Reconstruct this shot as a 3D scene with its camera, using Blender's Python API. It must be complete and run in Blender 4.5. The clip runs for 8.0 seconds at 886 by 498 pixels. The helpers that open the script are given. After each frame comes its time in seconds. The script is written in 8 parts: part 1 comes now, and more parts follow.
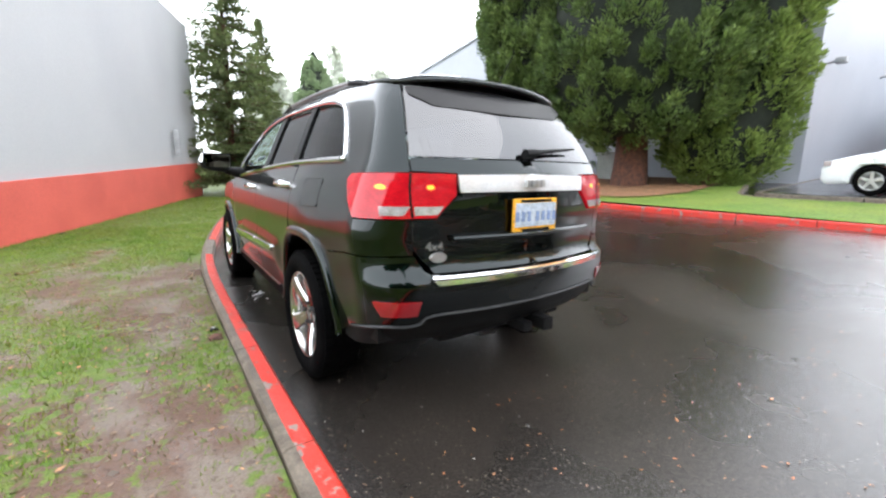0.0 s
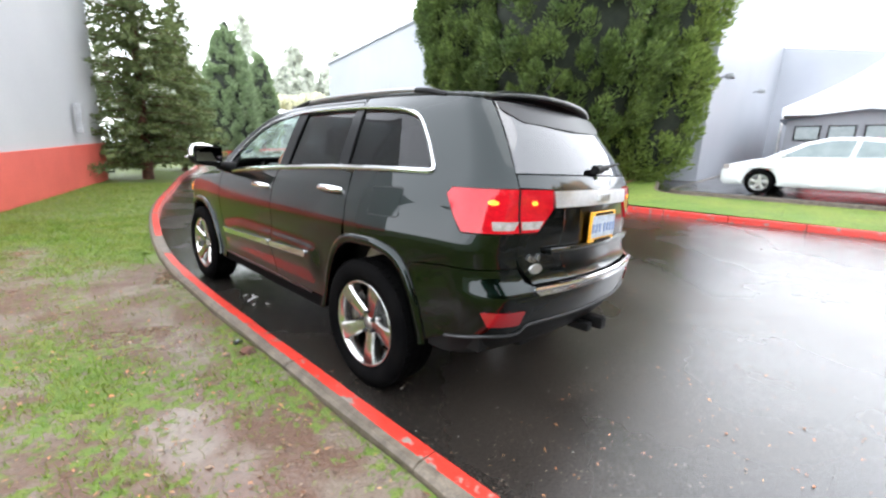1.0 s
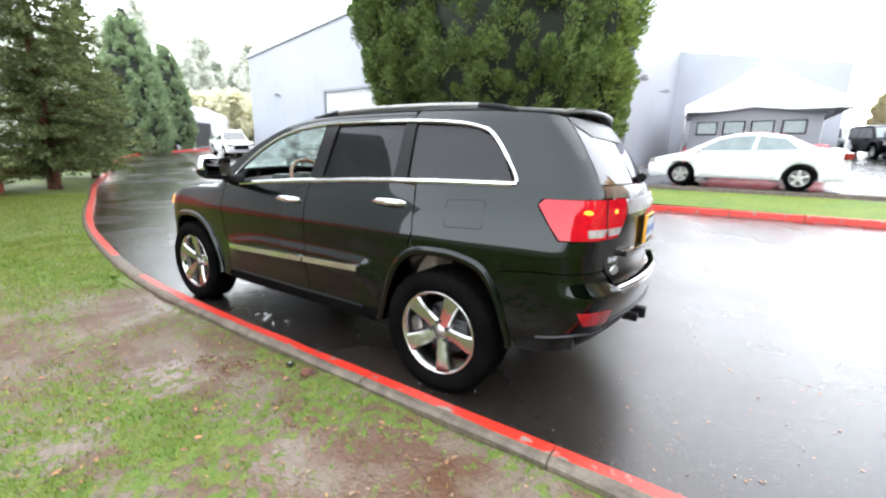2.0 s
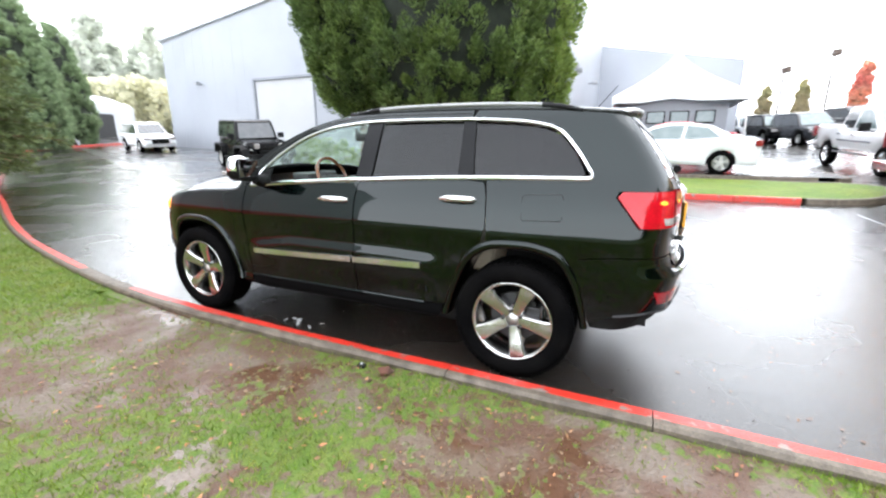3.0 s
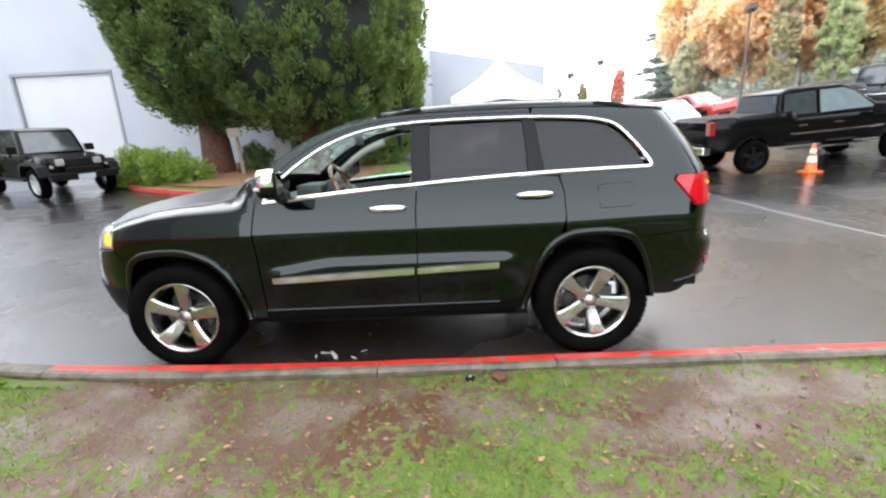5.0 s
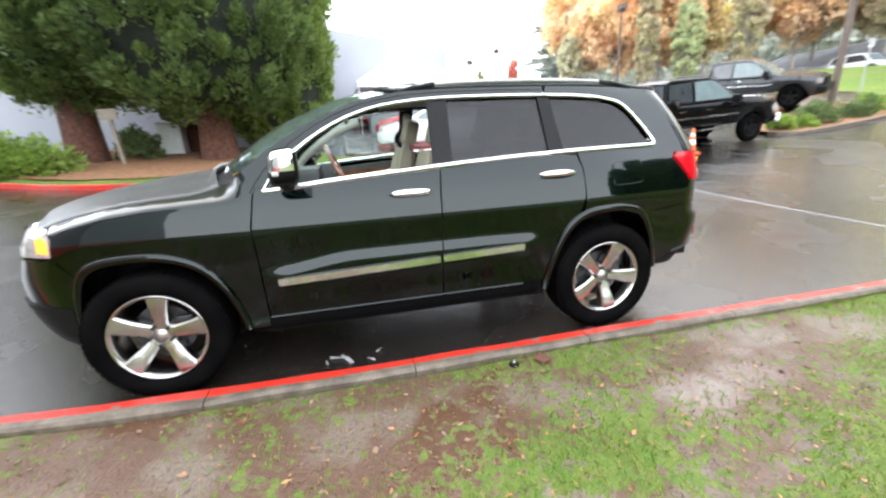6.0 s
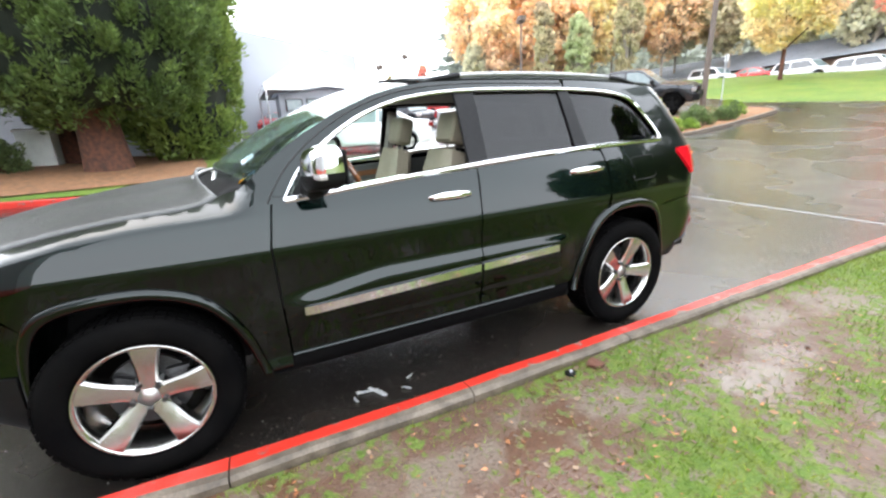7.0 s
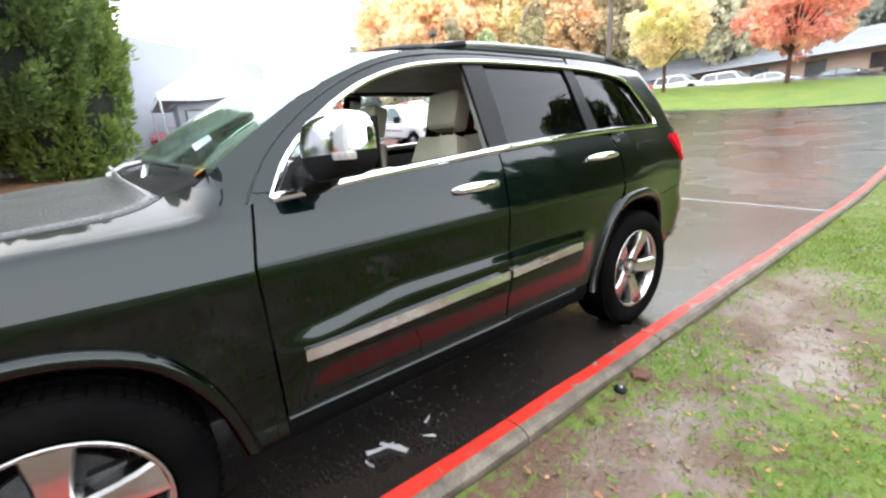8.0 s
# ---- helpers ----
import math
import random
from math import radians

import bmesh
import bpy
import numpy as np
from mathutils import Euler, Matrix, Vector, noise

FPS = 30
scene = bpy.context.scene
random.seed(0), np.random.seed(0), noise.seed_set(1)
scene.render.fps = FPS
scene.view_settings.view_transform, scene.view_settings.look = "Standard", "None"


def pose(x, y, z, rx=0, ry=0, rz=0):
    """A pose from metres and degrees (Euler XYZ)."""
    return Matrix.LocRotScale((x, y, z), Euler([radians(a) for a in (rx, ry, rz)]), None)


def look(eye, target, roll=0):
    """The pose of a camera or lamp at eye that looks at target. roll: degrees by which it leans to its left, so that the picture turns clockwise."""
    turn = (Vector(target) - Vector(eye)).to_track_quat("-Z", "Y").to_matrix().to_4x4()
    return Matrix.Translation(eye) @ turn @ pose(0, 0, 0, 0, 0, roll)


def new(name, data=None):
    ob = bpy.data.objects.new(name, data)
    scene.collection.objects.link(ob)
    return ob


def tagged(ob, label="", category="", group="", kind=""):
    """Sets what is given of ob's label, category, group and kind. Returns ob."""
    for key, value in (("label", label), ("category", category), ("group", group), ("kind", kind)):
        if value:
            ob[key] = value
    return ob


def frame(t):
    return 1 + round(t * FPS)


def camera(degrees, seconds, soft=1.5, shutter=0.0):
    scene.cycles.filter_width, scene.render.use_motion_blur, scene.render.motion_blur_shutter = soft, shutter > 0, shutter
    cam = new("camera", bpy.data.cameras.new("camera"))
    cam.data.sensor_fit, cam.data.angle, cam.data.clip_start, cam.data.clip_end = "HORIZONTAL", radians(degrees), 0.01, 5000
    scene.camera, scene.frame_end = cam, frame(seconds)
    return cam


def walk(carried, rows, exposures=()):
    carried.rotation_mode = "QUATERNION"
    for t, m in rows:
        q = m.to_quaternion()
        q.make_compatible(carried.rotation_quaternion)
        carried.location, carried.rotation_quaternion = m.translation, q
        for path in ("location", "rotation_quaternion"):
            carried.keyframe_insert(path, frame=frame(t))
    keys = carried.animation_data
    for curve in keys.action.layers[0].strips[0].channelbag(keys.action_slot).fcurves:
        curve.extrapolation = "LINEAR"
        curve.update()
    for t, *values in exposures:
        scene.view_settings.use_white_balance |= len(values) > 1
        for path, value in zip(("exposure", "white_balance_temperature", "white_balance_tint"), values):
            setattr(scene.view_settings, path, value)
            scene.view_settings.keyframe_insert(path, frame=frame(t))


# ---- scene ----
cam = camera(94.7, 8.0, soft=2.3, shutter=0.35)
PATH = [
    (0, (-1.591, -2.427, 1.248), (-0.46, -0.82, 0.878), 0.8),
    (0.5, (-1.931, -2.135, 1.292), (-0.66, -0.638, 0.914), 3.5),
    (1, (-2.273, -1.902, 1.355), (-0.849, -0.561, 0.935), 2.6),
    (1.5, (-2.566, -1.589, 1.37), (-1.051, -0.36, 0.928), -0.5),
    (1.7, (-2.674, -1.481, 1.394), (-1.108, -0.319, 0.95), 0.6),
    (2.8, (-3.286, -0.733, 1.454), (-1.539, 0.138, 1.021), -0.7),
    (3, (-3.35, -0.589, 1.459), (-1.571, 0.196, 0.992), 0.3),
    (3.5, (-3.517, -0.208, 1.446), (-1.642, 0.327, 1.002), 0.3),
    (4, (-3.603, 0.19, 1.452), (-1.682, 0.538, 1.021), -1.3),
    (4.2, (-3.653, 0.33, 1.455), (-1.726, 0.603, 0.996), -2.7),
    (5.3, (-3.572, 1.231, 1.489), (-1.636, 1.174, 0.99), -3.3),
    (5.5, (-3.507, 1.398, 1.467), (-1.585, 1.266, 0.933), -4.4),
    (6, (-3.38, 1.76, 1.469), (-1.507, 1.337, 0.909), -2.7),
    (6.5, (-3.204, 2.082, 1.472), (-1.431, 1.325, 0.939), -2.7),
    (7, (-2.88, 2.376, 1.448), (-1.142, 1.559, 0.892), -3.2),
    (7.5, (-2.569, 2.557, 1.376), (-0.941, 1.541, 0.81), -3.7),
    (8, (-2.237, 2.57, 1.321), (-0.685, 1.421, 0.8), -4.3),
]
walk(cam, [(t, look(eye, target, roll)) for t, eye, target, roll in PATH], [(0, -0.06, 6300, 12), (0.5, 0.06, 6300, 12), (1, 0.08, 6300, 12), (3, 0.02, 6300, 12), (3.5, -0.22, 6300, 12), (4.2, -0.24, 6300, 12), (5.5, 0.03, 6300, 12), (6, 0.16, 6300, 12), (7, 0.20, 6300, 12), (8, 0.13, 6300, 12)])


# ---- light ----
world = bpy.data.worlds.new("overcast_sky")
scene.world = world
world.use_nodes = True
wn = world.node_tree.nodes
wl = world.node_tree.links
wn.clear()
w_out = wn.new("ShaderNodeOutputWorld")
w_bg = wn.new("ShaderNodeBackground")
w_sky = wn.new("ShaderNodeTexSky")
w_sky.sky_type = "NISHITA"
w_sky.sun_disc = False
w_sky.sun_elevation = radians(48)
w_sky.sun_rotation = radians(60)
w_sky.air_density, w_sky.dust_density = 2.0, 6.0
w_scale = wn.new("ShaderNodeMix")
w_scale.data_type, w_scale.blend_type = "RGBA", "MULTIPLY"
w_scale.inputs[0].default_value = 1.0
w_scale.inputs[7].default_value = (0.10, 0.10, 0.10, 1)
w_mix = wn.new("ShaderNodeMix")
w_mix.data_type = "RGBA"
w_mix.inputs[0].default_value = 0.88
w_co = wn.new("ShaderNodeTexCoord")
w_sep = wn.new("ShaderNodeSeparateXYZ")
w_ramp = wn.new("ShaderNodeValToRGB")
w_ramp.color_ramp.elements[0].position, w_ramp.color_ramp.elements[0].color = 0.0, (2.15, 2.24, 2.33, 1)
w_ramp.color_ramp.elements[1].position, w_ramp.color_ramp.elements[1].color = 1.0, (1.36, 1.42, 1.50, 1)
wl.new(w_co.outputs["Generated"], w_sep.inputs[0])
wl.new(w_sep.outputs["Z"], w_ramp.inputs[0])
wl.new(w_ramp.outputs[0], w_mix.inputs[7])
wl.new(w_sky.outputs[0], w_scale.inputs[6])
wl.new(w_scale.outputs[2], w_mix.inputs[6])
wl.new(w_mix.outputs[2], w_bg.inputs[0])
w_bg.inputs[1].default_value = 2.8
wl.new(w_bg.outputs[0], w_out.inputs[0])
sun_data = bpy.data.lights.new("sun", "SUN")
sun_data.energy, sun_data.angle, sun_data.color = 1.0, radians(50), (1.0, 0.97, 0.93)
sun = new("sun", sun_data)
sun.matrix_world = look((0, 0, 40), (-12, 9, 0))


# ---- materials ----
def rgb(c):
    return (c[0], c[1], c[2], 1.0)


def material(name, base, rough=0.6, metal=0.0, second=None, scale=4.0, fine=60.0, vary=0.25, bump=0.0, bump_scale=80.0, coat=0.0,
             rough_vary=0.0, emit=0.0, island=0.0, spread=0.5, obj_random=0.0, spec=0.5, translucent=0.0):
    """A surface with a broad mottling between two colours, a fine grain over it, and relief."""
    m = bpy.data.materials.new(name)
    m.use_nodes = True
    n, l = m.node_tree.nodes, m.node_tree.links
    p = n["Principled BSDF"]
    co = n.new("ShaderNodeTexCoord")
    second = second or tuple(v * 0.7 for v in base)
    broad = n.new("ShaderNodeTexNoise")
    broad.inputs["Scale"].default_value, broad.inputs["Detail"].default_value = scale, 5
    grain = n.new("ShaderNodeTexNoise")
    grain.inputs["Scale"].default_value, grain.inputs["Detail"].default_value = fine, 3
    l.new(co.outputs["Object"], broad.inputs["Vector"])
    l.new(co.outputs["Object"], grain.inputs["Vector"])
    ramp = n.new("ShaderNodeMapRange")
    ramp.inputs[1].default_value, ramp.inputs[2].default_value = 0.5 - spread * 0.3, 0.5 + spread * 0.3
    l.new(broad.outputs["Fac"], ramp.inputs[0])
    mix = n.new("ShaderNodeMix")
    mix.data_type = "RGBA"
    mix.inputs[6].default_value, mix.inputs[7].default_value = rgb(base), rgb(second)
    l.new(ramp.outputs[0], mix.inputs[0])
    g2 = n.new("ShaderNodeMapRange")
    g2.inputs[1].default_value, g2.inputs[2].default_value = 0.3, 0.7
    g2.inputs[3].default_value, g2.inputs[4].default_value = 1 - vary, 1 + vary
    l.new(grain.outputs["Fac"], g2.inputs[0])
    hsv = n.new("ShaderNodeHueSaturation")
    l.new(mix.outputs[2], hsv.inputs["Color"])
    last = g2.outputs[0]
    if island or obj_random:
        source = n.new("ShaderNodeNewGeometry").outputs["Random Per Island"] if island else n.new("ShaderNodeObjectInfo").outputs["Random"]
        amount = island or obj_random
        r2 = n.new("ShaderNodeMapRange")
        r2.inputs[3].default_value, r2.inputs[4].default_value = 1 - amount, 1 + amount
        l.new(source, r2.inputs[0])
        mul = n.new("ShaderNodeMath")
        mul.operation = "MULTIPLY"
        l.new(last, mul.inputs[0])
        l.new(r2.outputs[0], mul.inputs[1])
        last = mul.outputs[0]
    l.new(last, hsv.inputs["Value"])
    l.new(hsv.outputs[0], p.inputs["Base Color"])
    p.inputs["Roughness"].default_value, p.inputs["Metallic"].default_value = rough, metal
    p.inputs["Specular IOR Level"].default_value = spec
    if rough_vary:
        r3 = n.new("ShaderNodeMapRange")
        r3.inputs[1].default_value, r3.inputs[2].default_value = 0.35, 0.65
        r3.inputs[3].default_value, r3.inputs[4].default_value = max(0.02, rough - rough_vary), min(1, rough + rough_vary)
        l.new(broad.outputs["Fac"], r3.inputs[0])
        l.new(r3.outputs[0], p.inputs["Roughness"])
    if coat:
        p.inputs["Coat Weight"].default_value, p.inputs["Coat Roughness"].default_value = coat, 0.03
    if bump:
        bt = n.new("ShaderNodeTexNoise")
        bt.inputs["Scale"].default_value, bt.inputs["Detail"].default_value = bump_scale, 4
        l.new(co.outputs["Object"], bt.inputs["Vector"])
        bn = n.new("ShaderNodeBump")
        bn.inputs["Strength"].default_value, bn.inputs["Distance"].default_value = bump, 0.01
        l.new(bt.outputs["Fac"], bn.inputs["Height"])
        l.new(bn.outputs[0], p.inputs["Normal"])
    if translucent:
        thin = n.new("ShaderNodeBsdfTranslucent")
        l.new(hsv.outputs[0], thin.inputs["Color"])
        both_ = n.new("ShaderNodeMixShader")
        both_.inputs[0].default_value = translucent
        l.new(p.outputs[0], both_.inputs[1])
        l.new(thin.outputs[0], both_.inputs[2])
        l.new(both_.outputs[0], n["Material Output"].inputs["Surface"])
    if emit:
        l.new(hsv.outputs[0], p.inputs["Emission Color"])
        p.inputs["Emission Strength"].default_value = emit
    return m


def glass_material(name, tint, rough=0.0, ior=1.45):
    m = bpy.data.materials.new(name)
    m.use_nodes = True
    n, l = m.node_tree.nodes, m.node_tree.links
    n.remove(n["Principled BSDF"])
    clear = n.new("ShaderNodeBsdfTransparent")
    clear.inputs["Color"].default_value = rgb(tint)
    gloss = n.new("ShaderNodeBsdfGlossy")
    gloss.inputs["Roughness"].default_value = rough
    face = n.new("ShaderNodeLayerWeight")
    face.inputs["Blend"].default_value = 0.5
    power = n.new("ShaderNodeMath")
    power.operation = "POWER"
    power.inputs[1].default_value = 5.0
    l.new(face.outputs["Facing"], power.inputs[0])
    rim = n.new("ShaderNodeMapRange")
    f0 = ((ior - 1) / (ior + 1)) ** 2
    rim.inputs[3].default_value, rim.inputs[4].default_value = f0, 1.0
    l.new(power.outputs[0], rim.inputs[0])
    mix = n.new("ShaderNodeMixShader")
    l.new(rim.outputs[0], mix.inputs[0])
    l.new(clear.outputs[0], mix.inputs[1])
    l.new(gloss.outputs[0], mix.inputs[2])
    l.new(mix.outputs[0], n["Material Output"].inputs["Surface"])
    return m


M_ASPHALT = material("wet_asphalt", (0.0105, 0.0096, 0.0088), 0.26, second=(0.027, 0.022, 0.0175), scale=0.55, fine=95, vary=0.8, bump=0.24, bump_scale=150, rough_vary=0.13, coat=0.82, spec=0.25)
M_ASPHALT.node_tree.nodes["Principled BSDF"].inputs["Coat Roughness"].default_value = 0.17
M_ASPHALT.node_tree.nodes["Principled BSDF"].inputs["Coat IOR"].default_value = 1.33
as_n, as_l = M_ASPHALT.node_tree.nodes, M_ASPHALT.node_tree.links
as_co, as_pit, as_bump = as_n.new("ShaderNodeTexCoord"), as_n.new("ShaderNodeTexNoise"), as_n.new("ShaderNodeBump")
as_pit.inputs["Scale"].default_value, as_pit.inputs["Detail"].default_value, as_pit.inputs["Roughness"].default_value = 85, 6, 0.7
as_bump.inputs["Strength"].default_value, as_bump.inputs["Distance"].default_value = 0.22, 0.006
as_l.new(as_co.outputs["Object"], as_pit.inputs["Vector"])
as_l.new(as_pit.outputs["Fac"], as_bump.inputs["Height"])
as_l.new(as_bump.outputs[0], as_n["Principled BSDF"].inputs["Coat Normal"])
# pale stones of many sizes show through the binder
as_base = as_n["Principled BSDF"].inputs["Base Color"].links[0].from_socket
for stone_scale, share, stone in ((75, 0.80, (0.20, 0.165, 0.125)), (38, 0.93, (0.26, 0.22, 0.17))):
    as_cell, as_size, as_pick, as_both, as_mix = (as_n.new(k) for k in ("ShaderNodeTexVoronoi", "ShaderNodeMapRange", "ShaderNodeMapRange", "ShaderNodeMath", "ShaderNodeMix"))
    as_cell.inputs["Scale"].default_value = stone_scale
    as_l.new(as_co.outputs["Object"], as_cell.inputs["Vector"])
    as_size.inputs[1].default_value, as_size.inputs[2].default_value, as_size.inputs[3].default_value, as_size.inputs[4].default_value = 0.22, 0.34, 1.0, 0.0
    as_l.new(as_cell.outputs["Distance"], as_size.inputs[0])
    as_pick.inputs[1].default_value, as_pick.inputs[2].default_value = share, share + 0.12
    as_l.new(as_cell.outputs["Color"], as_pick.inputs[0])
    as_both.operation = "MULTIPLY"
    as_l.new(as_size.outputs[0], as_both.inputs[0])
    as_l.new(as_pick.outputs[0], as_both.inputs[1])
    as_mix.data_type = "RGBA"
    as_l.new(as_both.outputs[0], as_mix.inputs[0])
    as_l.new(as_base, as_mix.inputs[6])
    as_mix.inputs[7].default_value = rgb(stone)
    as_base = as_mix.outputs[2]
as_l.new(as_base, as_n["Principled BSDF"].inputs["Base Color"])


def lawn_material(name, grass_a, grass_b, mud_a, mud_b, puddle=0.62):
    """Grass and wet mud, shared out by the mesh's own "grass" value and broken up by noise; the lowest mud holds water."""
    m = bpy.data.materials.new(name)
    m.use_nodes = True
    n, l = m.node_tree.nodes, m.node_tree.links
    p = n["Principled BSDF"]
    co = n.new("ShaderNodeTexCoord")

    def noise_node(scale, detail=5):
        t = n.new("ShaderNodeTexNoise")
        t.inputs["Scale"].default_value, t.inputs["Detail"].default_value = scale, detail
        l.new(co.outputs["Object"], t.inputs["Vector"])
        return t.outputs["Fac"]

    def blend(fac, a, b, lo, hi):
        r = n.new("ShaderNodeMapRange")
        r.inputs[1].default_value, r.inputs[2].default_value = lo, hi
        l.new(fac, r.inputs[0])
        x = n.new("ShaderNodeMix")
        x.data_type = "RGBA"
        l.new(r.outputs[0], x.inputs[0])
        for k, v in ((6, a), (7, b)):
            if isinstance(v, tuple):
                x.inputs[k].default_value = rgb(v)
            else:
                l.new(v, x.inputs[k])
        return x.outputs[2], r.outputs[0]

    green, _ = blend(noise_node(14, 6), grass_a, grass_b, 0.35, 0.65)
    green, _ = blend(noise_node(90, 3), green, tuple(v * 0.45 for v in grass_a), 0.5, 0.75)
    mud, _ = blend(noise_node(2.2, 6), mud_a, mud_b, 0.43, 0.53)
    mud, _ = blend(noise_node(60, 4), mud, tuple(v * 0.5 for v in mud_b), 0.52, 0.75)
    at = n.new("ShaderNodeAttribute")
    at.attribute_name = "grass"
    add = n.new("ShaderNodeMath")
    add.operation = "ADD"
    l.new(at.outputs["Fac"], add.inputs[0])
    br = n.new("ShaderNodeMapRange")
    br.inputs[1].default_value, br.inputs[2].default_value = 0.3, 0.7
    br.inputs[3].default_value, br.inputs[4].default_value = -0.75, 0.75
    l.new(noise_node(19, 9), br.inputs[0])
    l.new(br.outputs[0], add.inputs[1])
    colour, is_green = blend(add.outputs[0], mud, green, 0.30, 0.72)
    l.new(colour, p.inputs["Base Color"])
    wet = n.new("ShaderNodeMapRange")
    wet.inputs[1].default_value, wet.inputs[2].default_value = puddle - 0.12, puddle
    wet.inputs[3].default_value, wet.inputs[4].default_value = 0.60, 0.17
    l.new(noise_node(1.3, 5), wet.inputs[0])
    rough = n.new("ShaderNodeMix")
    rough.data_type = "FLOAT"
    l.new(is_green, rough.inputs[0])
    l.new(wet.outputs[0], rough.inputs[2])
    rough.inputs[3].default_value = 0.8
    l.new(rough.outputs[0], p.inputs["Roughness"])
    bn = n.new("ShaderNodeBump")
    bn.inputs["Strength"].default_value, bn.inputs["Distance"].default_value = 0.7, 0.015
    l.new(noise_node(55, 5), bn.inputs["Height"])
    amount = n.new("ShaderNodeMapRange")
    amount.inputs[1].default_value, amount.inputs[2].default_value = 0.08, 0.55
    amount.inputs[3].default_value, amount.inputs[4].default_value = 0.05, 0.8
    l.new(rough.outputs[0], amount.inputs[0])
    l.new(amount.outputs[0], bn.inputs["Strength"])
    l.new(bn.outputs[0], p.inputs["Normal"])
    return m


M_LAWN = lawn_material("patchy_wet_lawn", (0.066, 0.118, 0.008), (0.110, 0.140, 0.020), (0.128, 0.096, 0.070), (0.084, 0.041, 0.022), puddle=0.60)
M_GRASS_ISLAND = material("wet_grass", (0.070, 0.132, 0.007), 0.8, second=(0.120, 0.160, 0.012), scale=0.9, fine=26, vary=0.6, bump=0.8, bump_scale=70)
M_CONCRETE = material("wet_muddy_concrete", (0.130, 0.104, 0.075), 0.5, second=(0.060, 0.046, 0.031), scale=13, fine=90, bump=0.4, bump_scale=120)
M_WHITE_WALL = material("white_painted_wall", (0.47, 0.478, 0.49), 0.6, second=(0.43, 0.438, 0.455), scale=0.4, fine=30, vary=0.03)
M_RED_WALL = material("red_painted_wall", (0.62, 0.115, 0.085), 0.55, second=(0.54, 0.095, 0.07), scale=1.2, fine=50, vary=0.12, bump=0.2)
M_PALE_METAL = material("pale_blue_metal_siding", (0.34, 0.357, 0.388), 0.5, second=(0.31, 0.327, 0.36), scale=0.35, fine=20, vary=0.03)
M_DARK = material("dark_rubber", (0.018, 0.018, 0.018), 0.7, fine=60)
M_BARK = material("conifer_bark", (0.12, 0.046, 0.026), 0.9, second=(0.050, 0.024, 0.016), scale=9, fine=50, bump=1.0, bump_scale=30)
M_FOLIAGE = material("conifer_foliage", (0.140, 0.198, 0.048), 0.6, second=(0.076, 0.122, 0.034), scale=0.9, fine=9, vary=0.35, island=0.4, translucent=0.42)


# ---- mesh helpers ----
def mesh_object(name, verts, faces, mat, parent=None, smooth=False, label=""):
    me = bpy.data.meshes.new(name)
    me.from_pydata([tuple(v) for v in verts], [], [tuple(f) for f in faces])
    me.materials.append(mat)
    if smooth:
        me.shade_smooth()
    me.update()
    ob = new(name, me)
    if parent:
        ob.parent = parent
    if label:
        ob["label"] = label
    return ob


def part(name, bm, mat, parent=None, label="", smooth=False):
    me = bpy.data.meshes.new(name)
    bm.to_mesh(me)
    bm.free()
    for m in mat if isinstance(mat, (list, tuple)) else [mat]:
        me.materials.append(m)
    if smooth:
        me.shade_smooth()
        me.set_sharp_from_angle(angle=radians(38))
    ob = new(name, me)
    if parent:
        ob.parent = parent
    if label:
        ob["label"] = label
    return ob


def empty(name, m, label, category, group="", kind=""):
    ob = new(name)
    ob.matrix_world = m
    ob.empty_display_size = 0.2
    return tagged(ob, label, category, group, kind)


def box(bm, x0, x1, y0, y1, z0, z1, bevel=0.0, m=None, segments=2):
    """Adds a box, bevelled where asked."""
    made = bmesh.ops.create_cube(bm, size=1.0)["verts"]
    t = Matrix.Translation(((x0 + x1) / 2, (y0 + y1) / 2, (z0 + z1) / 2)) @ Matrix.Diagonal((x1 - x0, y1 - y0, z1 - z0, 1))
    bmesh.ops.transform(bm, matrix=(m @ t) if m else t, verts=made)
    if bevel:
        edges = list({e for v in made for e in v.link_edges})
        bmesh.ops.bevel(bm, geom=edges, offset=bevel, segments=segments, profile=0.7, affect="EDGES")
    return bm


def tube(bm, points, radius, sides=8, closed=False, cap=True):
    """Adds a tube along points; radius is one number or one for each point."""
    points = [Vector(p) for p in points]
    n = len(points)
    radii = [radius] * n if isinstance(radius, (int, float)) else radius
    rings = []
    for i, p in enumerate(points):
        a, b = (points[i - 1], points[(i + 1) % n]) if closed else (points[max(0, i - 1)], points[min(n - 1, i + 1)])
        d = (b - a).normalized()
        side = d.cross(Vector((0, 0, 1)) if abs(d.z) < 0.95 else Vector((1, 0, 0))).normalized()
        up = side.cross(d)
        rings.append([bm.verts.new(p + radii[i] * (math.cos(k * math.tau / sides) * side + math.sin(k * math.tau / sides) * up)) for k in range(sides)])
    for i in range(n if closed else n - 1):
        r0, r1 = rings[i], rings[(i + 1) % n]
        for k in range(sides):
            bm.faces.new((r0[k], r0[(k + 1) % sides], r1[(k + 1) % sides], r1[k]))
    if cap and not closed:
        bm.faces.new(rings[0][::-1])
        bm.faces.new(rings[-1])
    return bm


# ---- ground ----
def soft_plus(u):
    return 0.5 * (u + math.sqrt(u * u + 1.0))


def rise(t):
    t = max(0.0, min(1.0, t))
    return t * t * (3 - 2 * t)


